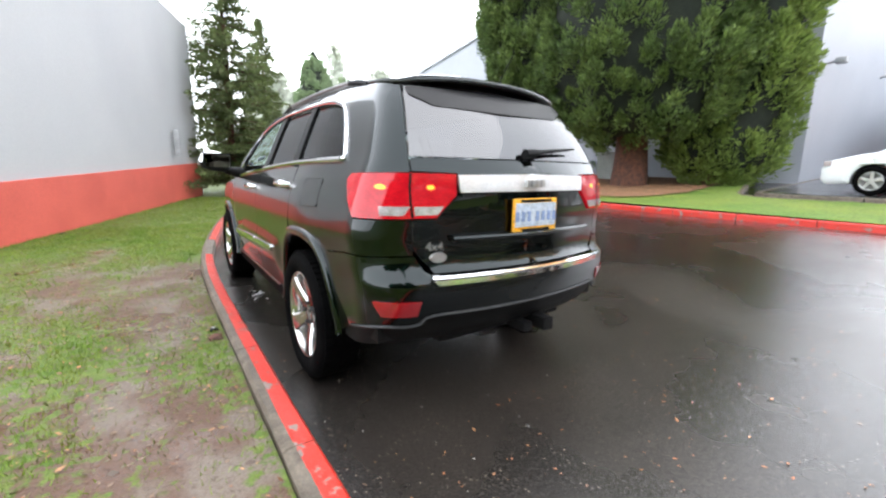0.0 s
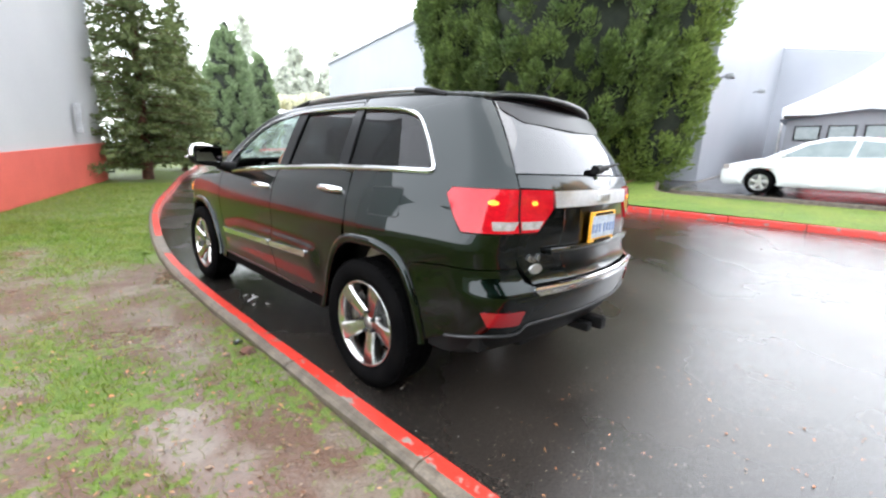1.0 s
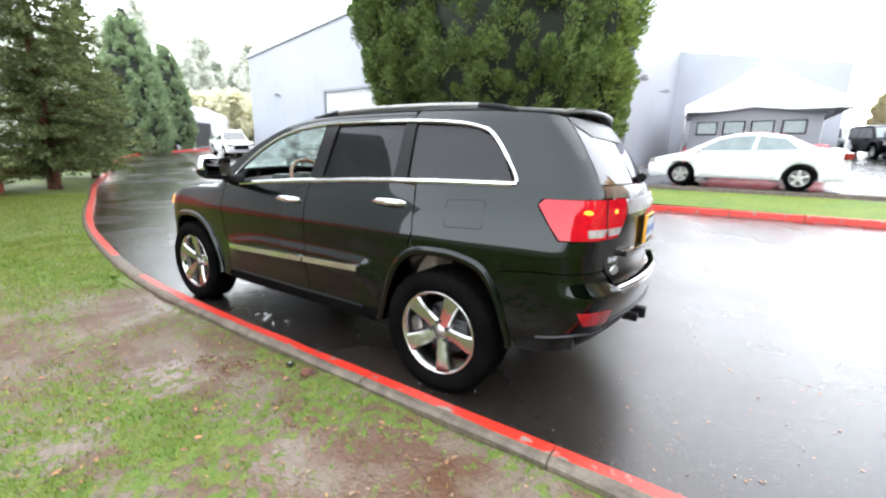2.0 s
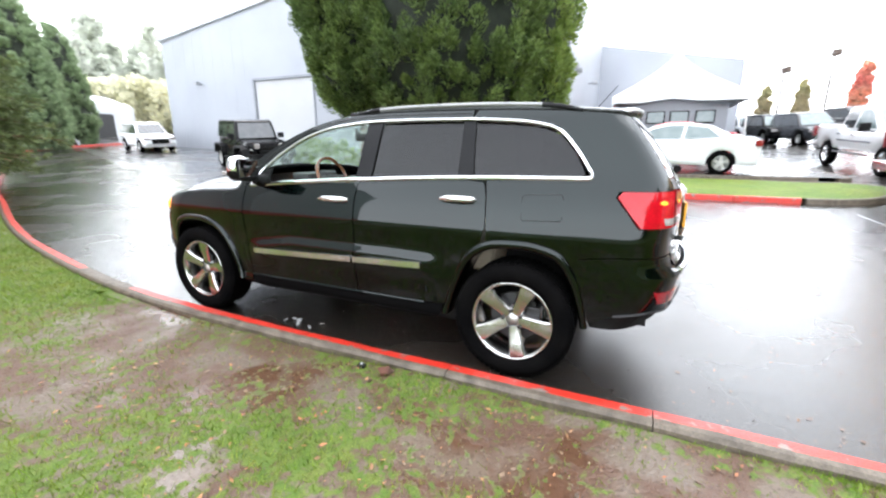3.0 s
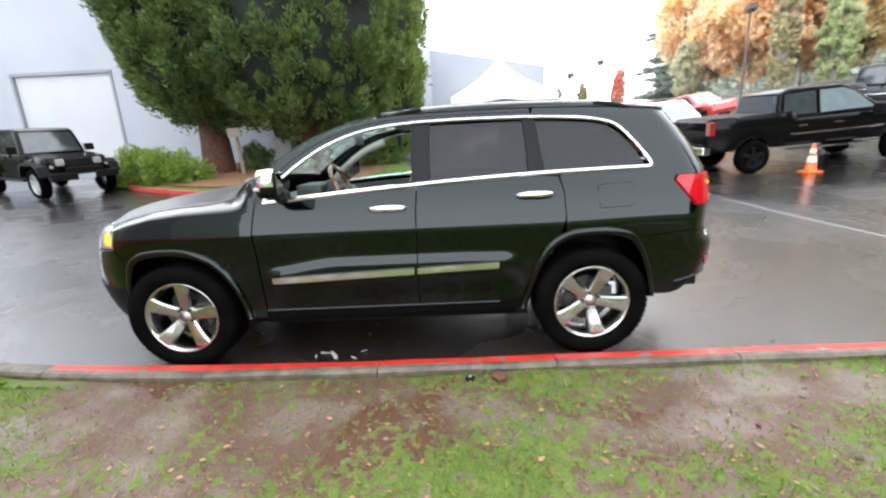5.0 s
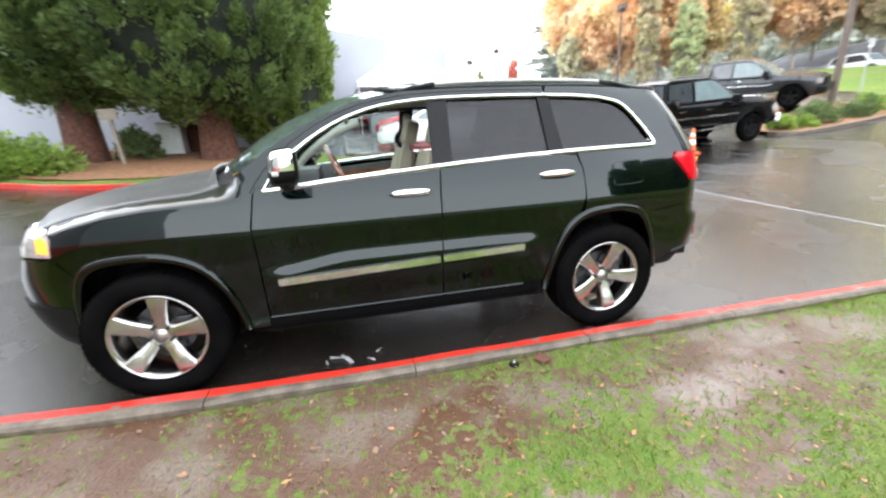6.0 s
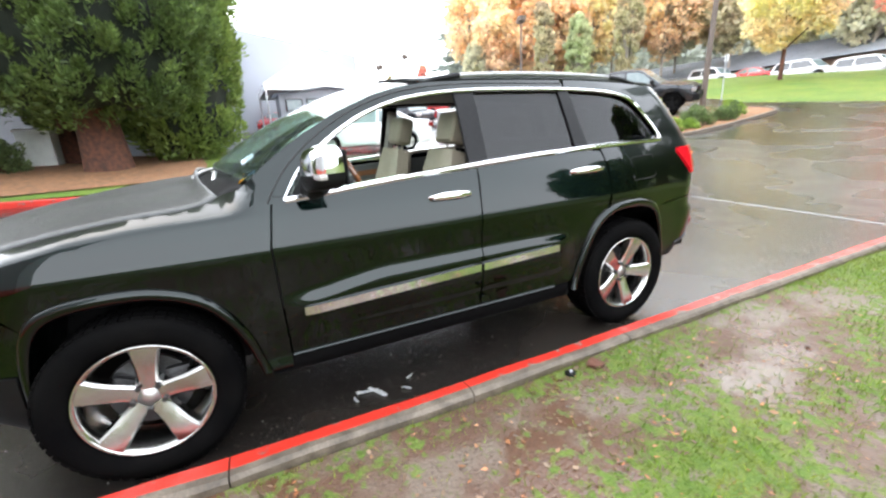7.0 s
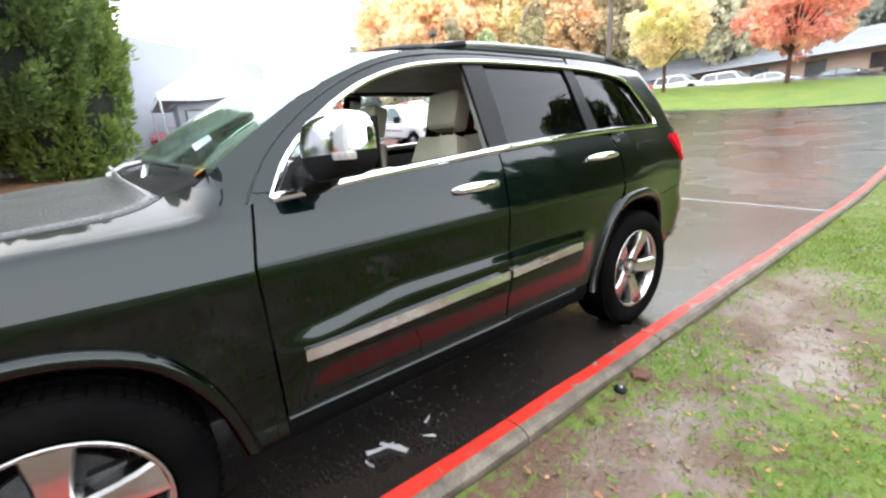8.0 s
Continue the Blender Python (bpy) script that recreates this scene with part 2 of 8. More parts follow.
def height(x, y):
    """The lie of the land: level under the parked car, rising gently away from it."""
    x, yn = min(x, 60.0), max(y, -45.0)
    return 0.07 * soft_plus(x - 1.8) + 0.025 * soft_plus(min(y, 60.0) - 4) + 0.06 * soft_plus(-yn - 6) + 0.05 * soft_plus(-yn - 13) - 0.012 + 0.30 * rise((x - 10.8) / 1.5) * rise((24 - x) / 2) * rise((-12.4 - y) / 1.5) * rise((y + 23) / 1.5)


def spaced(lo, hi, fine_lo, fine_hi, step, grow=1.25):
    """Stations that are close together in the middle and spread towards the horizon."""
    out = list(np.arange(fine_lo, fine_hi + 1e-6, step))
    d, v = step, fine_hi
    while v < hi:
        d *= grow
        v += d
        out.append(min(v, hi))
    d, v = step, fine_lo
    while v > lo:
        d *= grow
        v -= d
        out.insert(0, max(v, lo))
    return out


def sheet(name, xs, ys, z_of, mat, smooth=True, label="", parent=None):
    verts = [(x, y, z_of(x, y)) for y in ys for x in xs]
    k = len(xs)
    faces = [(j * k + i, j * k + i + 1, (j + 1) * k + i + 1, (j + 1) * k + i) for j in range(len(ys) - 1) for i in range(k - 1)]
    return mesh_object(name, verts, faces, mat, parent, smooth, label)


ground = sheet("ground", spaced(-900, 900, -4, 20, 0.5), spaced(-900, 900, -26, 34, 0.5), height, M_ASPHALT)
tagged(ground, "dark wet asphalt of a car park and its drive", "asphalt", kind="structure")


# ---- kerb line along the lawn ----
KERB = [(-1.20, -60.0), (-1.20, -20.0), (-1.20, -8.0), (-1.195, 0.0), (-1.175, 2.6), (-1.06, 4.1), (-0.80, 5.75), (-0.46, 7.4), (0.1, 9.4), (0.85, 11.7), (1.9, 15.0), (2.75, 17.2),
        (4.7, 22.2), (6.8, 27.4), (8.6, 31.0), (11.0, 34.0), (15.0, 35.6), (22.0, 36.0), (60.0, 37.0)]


def along(path, step):
    """Points a step apart on a smooth line through the path's points, with the way at each."""
    pts = [Vector((p[0], p[1], 0)) for p in path]
    dense = []
    for i in range(len(pts) - 1):
        p0, p1, p2, p3 = pts[max(i - 1, 0)], pts[i], pts[i + 1], pts[min(i + 2, len(pts) - 1)]
        m1 = (p2 - p0) * ((p2 - p1).length / max((p2 - p0).length, 1e-6))
        m2 = (p3 - p1) * ((p2 - p1).length / max((p3 - p1).length, 1e-6))
        for k in range(40):
            t = k / 40
            dense.append((2 * t ** 3 - 3 * t * t + 1) * p1 + (t ** 3 - 2 * t * t + t) * m1 + (-2 * t ** 3 + 3 * t * t) * p2 + (t ** 3 - t * t) * m2)
    dense.append(pts[-1])
    out, need = [dense[0]], step
    for a, b in zip(dense, dense[1:]):
        d = (b - a).length
        while d >= need and d > 0:
            a = a + (b - a) * (need / d)
            d = (b - a).length
            out.append(a)
            need = step
        need -= d
    return out


KERB_STEP = 1.16
kerb_points = along(KERB, KERB_STEP / 4)
kerb_dirs = [(kerb_points[min(i + 1, len(kerb_points) - 1)] - kerb_points[max(i - 1, 0)]).normalized() for i in range(len(kerb_points))]
LAWN_TOP = 0.055
# section of the kerb: across (plus is the road's side) and up
KERB_SECTION = [(0.082, -0.15), (0.074, 0.10), (0.060, 0.117), (-0.015, 0.121), (-0.050, 0.116), (-0.068, 0.098), (-0.080, -0.15)]


def kerb_piece(points, dirs, gap, paint, parent, name="kerb_stone"):
    """One cast length of kerb, its ends drawn in by the joint; painted on the road's side of its top and face."""
    verts, faces, slots = [], [], []
    k = len(KERB_SECTION)
    n = len(points)
    for i, (p, d) in enumerate(zip(points, dirs)):
        side = Vector((d.y, -d.x, 0))
        shift = d * (gap if i == 0 else -gap if i == n - 1 else 0)
        for a, h in KERB_SECTION:
            wob = 0.006 * noise.noise(Vector((p.x * 3, p.y * 3, a * 20 + h * 9)))
            q = p + side * (a + wob) + shift
            verts.append((q.x, q.y, height(p.x, p.y) + h + wob))
    for i in range(n - 1):
        for j in range(k - 1):
            faces.append((i * k + j, (i + 1) * k + j, (i + 1) * k + j + 1, i * k + j + 1))
            slots.append(1 if paint and j < 3 else 0)
    faces += [tuple(range(k)), tuple(range((n - 1) * k, n * k))[::-1]]
    slots += [0, 0]
    ob = mesh_object(name, verts, faces, M_CONCRETE, parent)
    ob.data.materials.append(M_KERB_PAINT)
    ob.data.polygons.foreach_set("material_index", slots)
    return ob


def paint_over(name, paint, under, amount, scale):
    """Paint worn through in flakes to what lies under it."""
    m = material(name, paint, 0.33, second=tuple(v * 0.85 for v in paint), scale=7, fine=90, vary=0.15, bump=0.25, bump_scale=150)
    n, l = m.node_tree.nodes, m.node_tree.links
    p = n["Principled BSDF"]
    old = p.inputs["Base Color"].links[0].from_socket
    co = n.new("ShaderNodeTexCoord")
    wear = n.new("ShaderNodeTexNoise")
    wear.inputs["Scale"].default_value, wear.inputs["Detail"].default_value, wear.inputs["Roughness"].default_value = scale, 8, 0.65
    l.new(co.outputs["Object"], wear.inputs["Vector"])
    cut = n.new("ShaderNodeMapRange")
    cut.inputs[1].default_value, cut.inputs[2].default_value = amount, amount + 0.04
    l.new(wear.outputs["Fac"], cut.inputs[0])
    mix = n.new("ShaderNodeMix")
    mix.data_type = "RGBA"
    mix.inputs[7].default_value = rgb(under)
    l.new(cut.outputs[0], mix.inputs[0])
    l.new(old, mix.inputs[6])
    l.new(mix.outputs[2], p.inputs["Base Color"])
    return m


M_KERB_PAINT = paint_over("flaking_red_kerb_paint", (0.52, 0.030, 0.017), (0.20, 0.16, 0.135), 0.582, 7.0)

kerb = empty("kerb", Matrix(), "concrete kerb with flaking red paint along the lawn", "kerb", kind="structure")
start = 0
while start + 4 < len(kerb_points):
    run = kerb_points[start:start + 5]
    bare = 4.0 < run[2].y < 4.9 and run[2].x < 0
    kerb_piece(run, kerb_dirs[start:start + 5], 0.003, not bare, kerb)
    start += 4

# lawn between the kerb and the walls behind the camera
LAWN_OFFSETS = list(np.arange(0.075, 3.2, 0.085)) + [3.3, 3.45, 3.65, 3.9, 4.2, 4.6, 5.1, 5.8, 6.8, 8.5, 11.0, 16.0, 30.0]
lawn_points = [p for p in along(KERB, 0.10) if -9 < p.y < 14] 
lawn_points = [p for p in along(KERB, 0.6) if -40 < p.y <= -9] + lawn_points + [p for p in along(KERB, 0.6) if 14 <= p.y < 34.5]
MUD = [(-1.60, 2.70, 0.42, 0.55), (-1.68, 1.75, 0.36, 0.55), (-1.62, 0.95, 0.22, 0.35), (-1.85, 0.20, 0.28, 0.45), (-1.70, -0.40, 0.30, 0.40), (-1.55, -1.15, 0.22, 0.70), (-2.35, 2.40, 0.25, 0.40),
       (-2.42, 1.00, 0.20, 0.60), (-2.38, 0.42, 0.20, 0.25), (-2.31, 0.0, 0.12, 0.18), (-2.50, 3.30, 0.50, 1.10), (-2.25, 4.90, 0.25, 0.60), (-1.40, 3.05, 0.18, 0.40), (-1.50, -0.68, 0.14, 0.22),
       (-3.9, 3.2, 0.8, 1.0), (-4.6, 5.2, 0.7, 0.8), (-2.9, -2.2, 0.6, 0.8)]


def grass_share(x, y):
    """How much of the lawn at a place is grass, nought to one."""
    v = 0.92 + 0.55 * noise.noise(Vector((x * 0.8 + 3, y * 0.8, 1.7))) + 0.35 * noise.noise(Vector((x * 2.3, y * 2.3, 7.1)))
    for mx, my, rx, ry in MUD:
        d = ((x - mx) / rx) ** 2 + ((y - my) / ry) ** 2
        v -= 0.68 * math.exp(-d * 1.2)
    v -= 0.24 * math.exp(-((x + 1.85) / 0.75) ** 2) * smooth_ramp((y + 2.2) / 1.2) * smooth_ramp((4.2 - y) / 1.2)
    v += 0.4 * smooth_ramp((y - 4.5) / 3) + 0.3 * smooth_ramp((-1.5 - y) / 3) * smooth_ramp((-1.6 - x) / 1.0)
    return max(0.0, min(1.0, v))


def smooth_ramp(t):
    t = max(0.0, min(1.0, t))
    return t * t * (3 - 2 * t)


def lawn_relief(x, y, off):
    share = grass_share(x, y)
    return LAWN_TOP + 0.004 + 0.012 * min(1.0, off / 1.6) + 0.022 * share + 0.014 * noise.noise(Vector((x * 1.1, y * 1.1, 0))) + (0.003 + 0.012 * share) * noise.noise(Vector((x * 5, y * 5, 3)))


lawn_verts, lawn_faces, lawn_share = [], [], []
lk = len(LAWN_OFFSETS)
for i, p in enumerate(lawn_points):
    d = (lawn_points[min(i + 1, len(lawn_points) - 1)] - lawn_points[max(i - 1, 0)]).normalized()
    side = Vector((-d.y, d.x, 0))
    far = Vector((-1, 0.12, 0))
    for off in LAWN_OFFSETS:
        w = min(1, off / 8.0)
        q = p + (side * (1 - w) + far * w) * off
        lawn_verts.append((q.x, q.y, height(p.x, q.y) + lawn_relief(q.x, q.y, off)))
        lawn_share.append(grass_share(q.x, q.y))
for i in range(len(lawn_points) - 1):
    for j in range(lk - 1):
        lawn_faces.append((i * lk + j, (i + 1) * lk + j, (i + 1) * lk + j + 1, i * lk + j + 1))
lawn = mesh_object("lawn", lawn_verts, lawn_faces, M_LAWN, smooth=True)
lawn.data.attributes.new("grass", "FLOAT", "POINT").data.foreach_set("value", lawn_share)
tagged(lawn, "patchy wet lawn with bare muddy ground", "lawn", kind="structure")


def quick_mesh(name, verts, faces_n, mat, parent=None):
    """A mesh of many separate small faces of faces_n corners each."""
    me = bpy.data.meshes.new(name)
    count = len(verts) // faces_n
    me.vertices.add(len(verts))
    me.vertices.foreach_set("co", np.asarray(verts, dtype=np.float32).ravel())
    me.loops.add(len(verts))
    me.loops.foreach_set("vertex_index", np.arange(len(verts), dtype=np.int32))
    me.polygons.add(count)
    me.polygons.foreach_set("loop_start", np.arange(0, len(verts), faces_n, dtype=np.int32))
    me.materials.append(mat)
    me.update(calc_edges=True)
    ob = new(name, me)
    if parent:
        ob.parent = parent
    return ob


# blades of grass near the camera's way
M_BLADE = material("grass_blade", (0.112, 0.198, 0.011), 0.6, second=(0.180, 0.212, 0.028), scale=3.5, fine=12, vary=0.25, island=0.4, translucent=0.3)
rng = np.random.default_rng(4)
big = [k for k, q in enumerate(lawn_verts) if -7.5 < q[0] and -8.5 < q[1] < 13]
rows_ = []
for k in big:
    x, y, z = lawn_verts[k]
    share = lawn_share[k] + 0.55 * noise.noise(Vector((x * 5, y * 5, 2))) + 0.45 * noise.noise(Vector((x * 17, y * 17, 5)))
    if share < 0.22:
        if noise.noise(Vector((x * 9, y * 9, 11))) > 0.05 and x > -4.2:
            for _ in range(int(rng.integers(2, 9))):
                rows_.append((x + rng.normal(0, 0.05), y + rng.normal(0, 0.05), z - 0.004))
        continue
    near = 1.0 if x > -4.2 and -4 < y < 7 else 0.45
    for _ in range(int(64 * min(1, (share - 0.25) * 1.1) * near + rng.random())):
        rows_.append((x + rng.normal(0, 0.06), y + rng.normal(0, 0.06), z - 0.004))
rows_ = np.array(rows_)
rows_[:, :2] += rng.normal(0, 0.02, (len(rows_), 2))
nb = len(rows_)
ang = rng.uniform(0, math.tau, nb)
tall = rng.uniform(0.012, 0.046, nb)
wide = rng.uniform(0.0018, 0.0036, nb)
lean = rng.uniform(0.2, 1.1, nb) * tall
la = rng.uniform(0, math.tau, nb)
dirv = np.stack([np.cos(ang), np.sin(ang), np.zeros(nb)], 1)
tip = rows_ + np.stack([np.cos(la) * lean, np.sin(la) * lean, tall], 1)
blades = np.stack([rows_ - dirv * wide[:, None], rows_ + dirv * wide[:, None], tip], 1).reshape(-1, 3)
blades[:, 0] = np.minimum(blades[:, 0], np.where(blades[:, 1] < 4, -1.285, 50))
grass = quick_mesh("grass", blades, 3, M_BLADE)
tagged(grass, "short wet green grass blades", "grass", kind="stuff")

# fallen leaves
M_LEAF = material("fallen_leaf", (0.28, 0.095, 0.035), 0.5, second=(0.24, 0.14, 0.06), scale=3, fine=40, island=0.5)
leafs = []
for _ in range(10000):
    k = big[int(rng.integers(len(big)))]
    x, y, z = lawn_verts[k]
    if rng.random() < (0.05 if -2.6 < x and -0.3 < y < 2.6 else 0.45 if -3.0 < x and -1.5 < y < 4 else 0.82):
        continue
    x, y = x + rng.normal(0, 0.04), y + rng.normal(0, 0.04)
    if x > -1.3 and y < 4:
        continue
    s_, a_ = rng.uniform(0.004, 0.011) + 0.012 * rng.random() ** 5, rng.uniform(0, math.tau)
    m_ = Matrix.Translation((x, y, z + 0.012)) @ Matrix.Rotation(a_, 4, "Z") @ Matrix.Rotation(rng.uniform(-0.5, 0.5), 4, "X")
    leafs += [m_ @ Vector(v) * 1.0 for v in ((-s_, 0, 0), (-0.2 * s_, -0.55 * s_, 0.003), (s_ * 1.3, 0, 0.006), (-0.2 * s_, 0.55 * s_, 0.003))]
leaves = quick_mesh("fallen_leaves", [tuple(v) for v in leafs], 4, M_LEAF)
tagged(leaves, "small orange and yellow fallen leaves on the lawn", "leaves", kind="stuff")

# crumbs of bark, twigs and earth trodden into the bare ground
M_CRUMB = material("dark_wet_crumbs", (0.085, 0.045, 0.024), 0.45, second=(0.17, 0.115, 0.07), scale=2.5, fine=30, island=0.6)
crumb_q = []
for _ in range(16000):
    k = big[int(rng.integers(len(big)))]
    x, y, z = lawn_verts[k]
    if x < -3.2 or not -2.5 < y < 5.0 or lawn_share[k] > 0.75 + 0.2 * rng.random():
        continue
    x, y = x + rng.normal(0, 0.05), y + rng.normal(0, 0.05)
    if x > -1.31 and y < 4:
        continue
    s_, w_, a_ = rng.uniform(0.003, 0.010) + 0.016 * rng.random() ** 6, rng.uniform(0.25, 0.8), rng.uniform(0, math.tau)
    m_ = Matrix.Translation((x, y, z + rng.uniform(0.000, 0.004))) @ Matrix.Rotation(a_, 4, "Z") @ Matrix.Rotation(rng.uniform(-0.6, 0.6), 4, "X")
    crumb_q += [tuple(m_ @ Vector(v)) for v in ((-s_, 0, 0), (0.1 * s_, -w_ * s_, 0.003), (s_, 0.1 * s_, 0.005), (-0.1 * s_, w_ * s_, 0.003))]
crumbs_ = quick_mesh("ground_crumbs", crumb_q, 4, M_CRUMB)
tagged(crumbs_, "dark crumbs of bark and earth on muddy ground", "debris", kind="stuff")


# ---- island of grass across the drive ----
def rounded_loop(points, radius, n=6):
    out = []
    k = len(points)
    for i in range(k):
        p0, p1, p2 = Vector(points[i - 1]), Vector(points[i]), Vector(points[(i + 1) % k])
        a, b = (p0 - p1).normalized(), (p2 - p1).normalized()
        r = min(radius[i], (p0 - p1).length * 0.49, (p2 - p1).length * 0.49)
        for j in range(n + 1):
            t = j / n
            out.append(p1 + a * r * (1 - t) ** 2 + b * r * t ** 2)
    return out


def island(name, loop, mat, kerb_mat_from, label, top=0.13):
    """A raised bed: soil or grass inside a kerb of separate lengths."""
    bm = bmesh.new()
    from mathutils.geometry import delaunay_2d_cdt
    n = len(loop)
    centre = sum(loop, Vector((0, 0))) / n
    lo = (min(p.x for p in loop), min(p.y for p in loop))
    hi = (max(p.x for p in loop), max(p.y for p in loop))
    pts = list(loop)
    for gx in np.arange(lo[0], hi[0], 0.35):
        for gy in np.arange(lo[1], hi[1], 0.35):
            pts.append(Vector((gx, gy)))
    vs, es, fs, *_ = delaunay_2d_cdt(pts, [], [list(range(n))], 1, 1e-4)
    ring = set(range(n))
    made = [(v.x, v.y, height(v.x, v.y) + top - 0.02 + 0.03 * noise.noise(Vector((v.x * 1.5, v.y * 1.5, 5)))) for v in vs]
    bed = mesh_object(name, made, fs, mat, smooth=True)
    return tagged(bed, label, name.split("_")[-1], kind="structure")


def kerb_loop(loop, paint_of, label, name="kerb", lift=0.0):
    owner = empty(name, Matrix(), label, "kerb", kind="structure")
    pts = along([tuple(p) for p in loop] + [tuple(loop[0])], 0.3)
    dirs = [(pts[min(i + 1, len(pts) - 1)] - pts[max(i - 1, 0)]).normalized() for i in range(len(pts))]
    i = 0
    while i + 4 < len(pts):
        kerb_piece(pts[i:i + 5], dirs[i:i + 5], 0.006, paint_of(pts[i + 2]), owner).location.z = lift
        i += 4
    return owner


ISLAND = rounded_loop([(7.62, -5.5), (10.3, -6.5), (10.9, 2.0), (15.9, 3.4), (15.9, 13.2), (9.4, 11.4), (7.75, 8.0)][::-1], [1.5, 1.5, 1.0, 1.0, 1.2, 1.2, 1.2][::-1])
island_lawn = island("island_lawn", [p for p in ISLAND], M_GRASS_ISLAND, None, "bright wet grass on a kerbed island")
kerb_loop(ISLAND[::-1], lambda p: p.x < 9.3 and p.y > -4.6, "red-painted concrete kerb round the grass island")

# raised lot where the white saloon stands
LOT = rounded_loop([(10.55, -5.9), (19.6, -5.2), (19.6, 1.6), (10.95, 1.6)][::-1], [0.3, 0.3, 0.3, 0.3])
raised_lot = island("raised_lot", LOT, M_ASPHALT, None, "wet asphalt of a raised lot behind the grass island", top=0.22)
kerb_loop(LOT[::-1], lambda p: False, "bare concrete edging round the raised lot", lift=0.085)


# ---- buildings ----
RW0, RW1 = Vector((-3.52, 5.2, 0)), Vector((-0.20, 14.2, 0))
rw_dir = (RW1 - RW0).normalized()
hall = empty("showroom_building", Matrix(), "white building with a red-painted base beside the lawn", "building", kind="structure")
rw_in = Vector((-rw_dir.y, rw_dir.x, 0)) * 7.0
RED_TOP = (1.00, 1.45)
bm = bmesh.new()
foot = [RW0, RW1, RW1 + rw_in, RW0 + rw_in]
low = [bm.verts.new((p.x, p.y, -0.6)) for p in foot]
high = [bm.verts.new((p.x, p.y, RED_TOP[k in (1, 2)])) for k, p in enumerate(foot)]
for k in range(4):
    bm.faces.new((low[k], low[(k + 1) % 4], high[(k + 1) % 4], high[k]))
bm.faces.new(high)
part("red_base", bm, M_RED_WALL, hall)
bm = bmesh.new()
foot = [p + rw_in * (0.007 if k < 2 else -0.007) for k, p in enumerate(foot)]
low = [bm.verts.new((p.x, p.y, RED_TOP[k in (1, 2)])) for k, p in enumerate(foot)]
high = [bm.verts.new((p.x, p.y, 5.8)) for p in foot]
for k in range(4):
    bm.faces.new((low[k], low[(k + 1) % 4], high[(k + 1) % 4], high[k]))
bm.faces.new(high)
part("white_wall", bm, M_WHITE_WALL, hall)

works = empty("workshop_building", Matrix(), "large pale metal-clad workshop with a roller door", "building", kind="structure")


def prism(bm, outline, axis_dir, depth):
    """Extrudes an outline of (x, y, z) points by a vector."""
    a = [bm.verts.new(p) for p in outline]
    b = [bm.verts.new(Vector(p) + Vector(axis_dir) * depth) for p in outline]
    bm.faces.new(a)
    bm.faces.new(b[::-1])
    n = len(a)
    for i in range(n):
        bm.faces.new((a[i], b[i], b[(i + 1) % n], a[(i + 1) % n]))
    bmesh.ops.recalc_face_normals(bm, faces=bm.faces[:])
    return bm


FX = 16.5
bm = bmesh.new()
# gable wall with the roller door's opening
prism(bm, [(FX, 29.2, -0.5), (FX, 29.2, 8.6), (FX, 20.95, 9.66), (FX, 20.95, -0.5)], (1, 0, 0), 0.3)
prism(bm, [(FX, 20.95, 5.58), (FX, 20.95, 9.66), (FX, 16.4, 10.25), (FX, 16.4, 5.58)], (1, 0, 0), 0.3)
prism(bm, [(FX, 16.4, -0.5), (FX, 16.4, 10.25), (FX, 2.2, 8.7), (FX, 2.2, -0.5)], (1, 0, 0), 0.3)
part("wall", bm, M_PALE_METAL, works)
bm = bmesh.new()
prism(bm, [(FX + 0.3, 2.2, -0.5), (FX + 0.3, 2.2, 8.7), (31, 1.9, 9.2), (31, 1.9, -0.5)], (0, 1, 0), 0.3)
part("wall", bm, M_PALE_METAL, works)
bm = bmesh.new()
prism(bm, [(31, 1.9, -0.5), (31, 1.9, 9.0), (31, -7.0, 7.4), (31, -7.0, -0.5)], (1, 0, 0), 0.3)
prism(bm, [(31.3, -7.0, -0.5), (31.3, -7.0, 7.4), (55, -7.0, 7.4), (55, -7.0, -0.5)], (0, 1, 0), 0.3)
part("wall", bm, M_PALE_METAL, works)


# ---- the dark green sport-utility car by the kerb ----
from mathutils.geometry import delaunay_2d_cdt

M_PAINT = material("dark_green_pearl_paint", (0.0017, 0.0056, 0.0048), 0.30, 1.0, second=(0.0014, 0.0047, 0.0041), scale=3, fine=400, vary=0.15, coat=1.0)
M_PAINT.node_tree.nodes["Principled BSDF"].inputs["Coat IOR"].default_value = 1.43


def beaded(name):
    """The same paint under standing drops of rain."""
    m = M_PAINT.copy()
    m.name = name
    n, l = m.node_tree.nodes, m.node_tree.links
    co = n.new("ShaderNodeTexCoord")
    cells = n.new("ShaderNodeTexVoronoi")
    cells.inputs["Scale"].default_value = 110
    l.new(co.outputs["Object"], cells.inputs["Vector"])
    r = n.new("ShaderNodeMapRange")
    r.interpolation_type = "SMOOTHSTEP"
    r.inputs[1].default_value, r.inputs[2].default_value = 0.08, 0.42
    r.inputs[3].default_value, r.inputs[4].default_value = 1.0, 0.0
    l.new(cells.outputs["Distance"], r.inputs[0])
    bn = n.new("ShaderNodeBump")
    bn.inputs["Strength"].default_value, bn.inputs["Distance"].default_value = 0.9, 0.005
    l.new(r.outputs[0], bn.inputs["Height"])
    l.new(bn.outputs[0], n["Principled BSDF"].inputs["Coat Normal"])
    l.new(bn.outputs[0], n["Principled BSDF"].inputs["Normal"])
    n["Principled BSDF"].inputs["Coat Roughness"].default_value = 0.42
    n["Principled BSDF"].inputs["Coat IOR"].default_value = 1.7
    return m


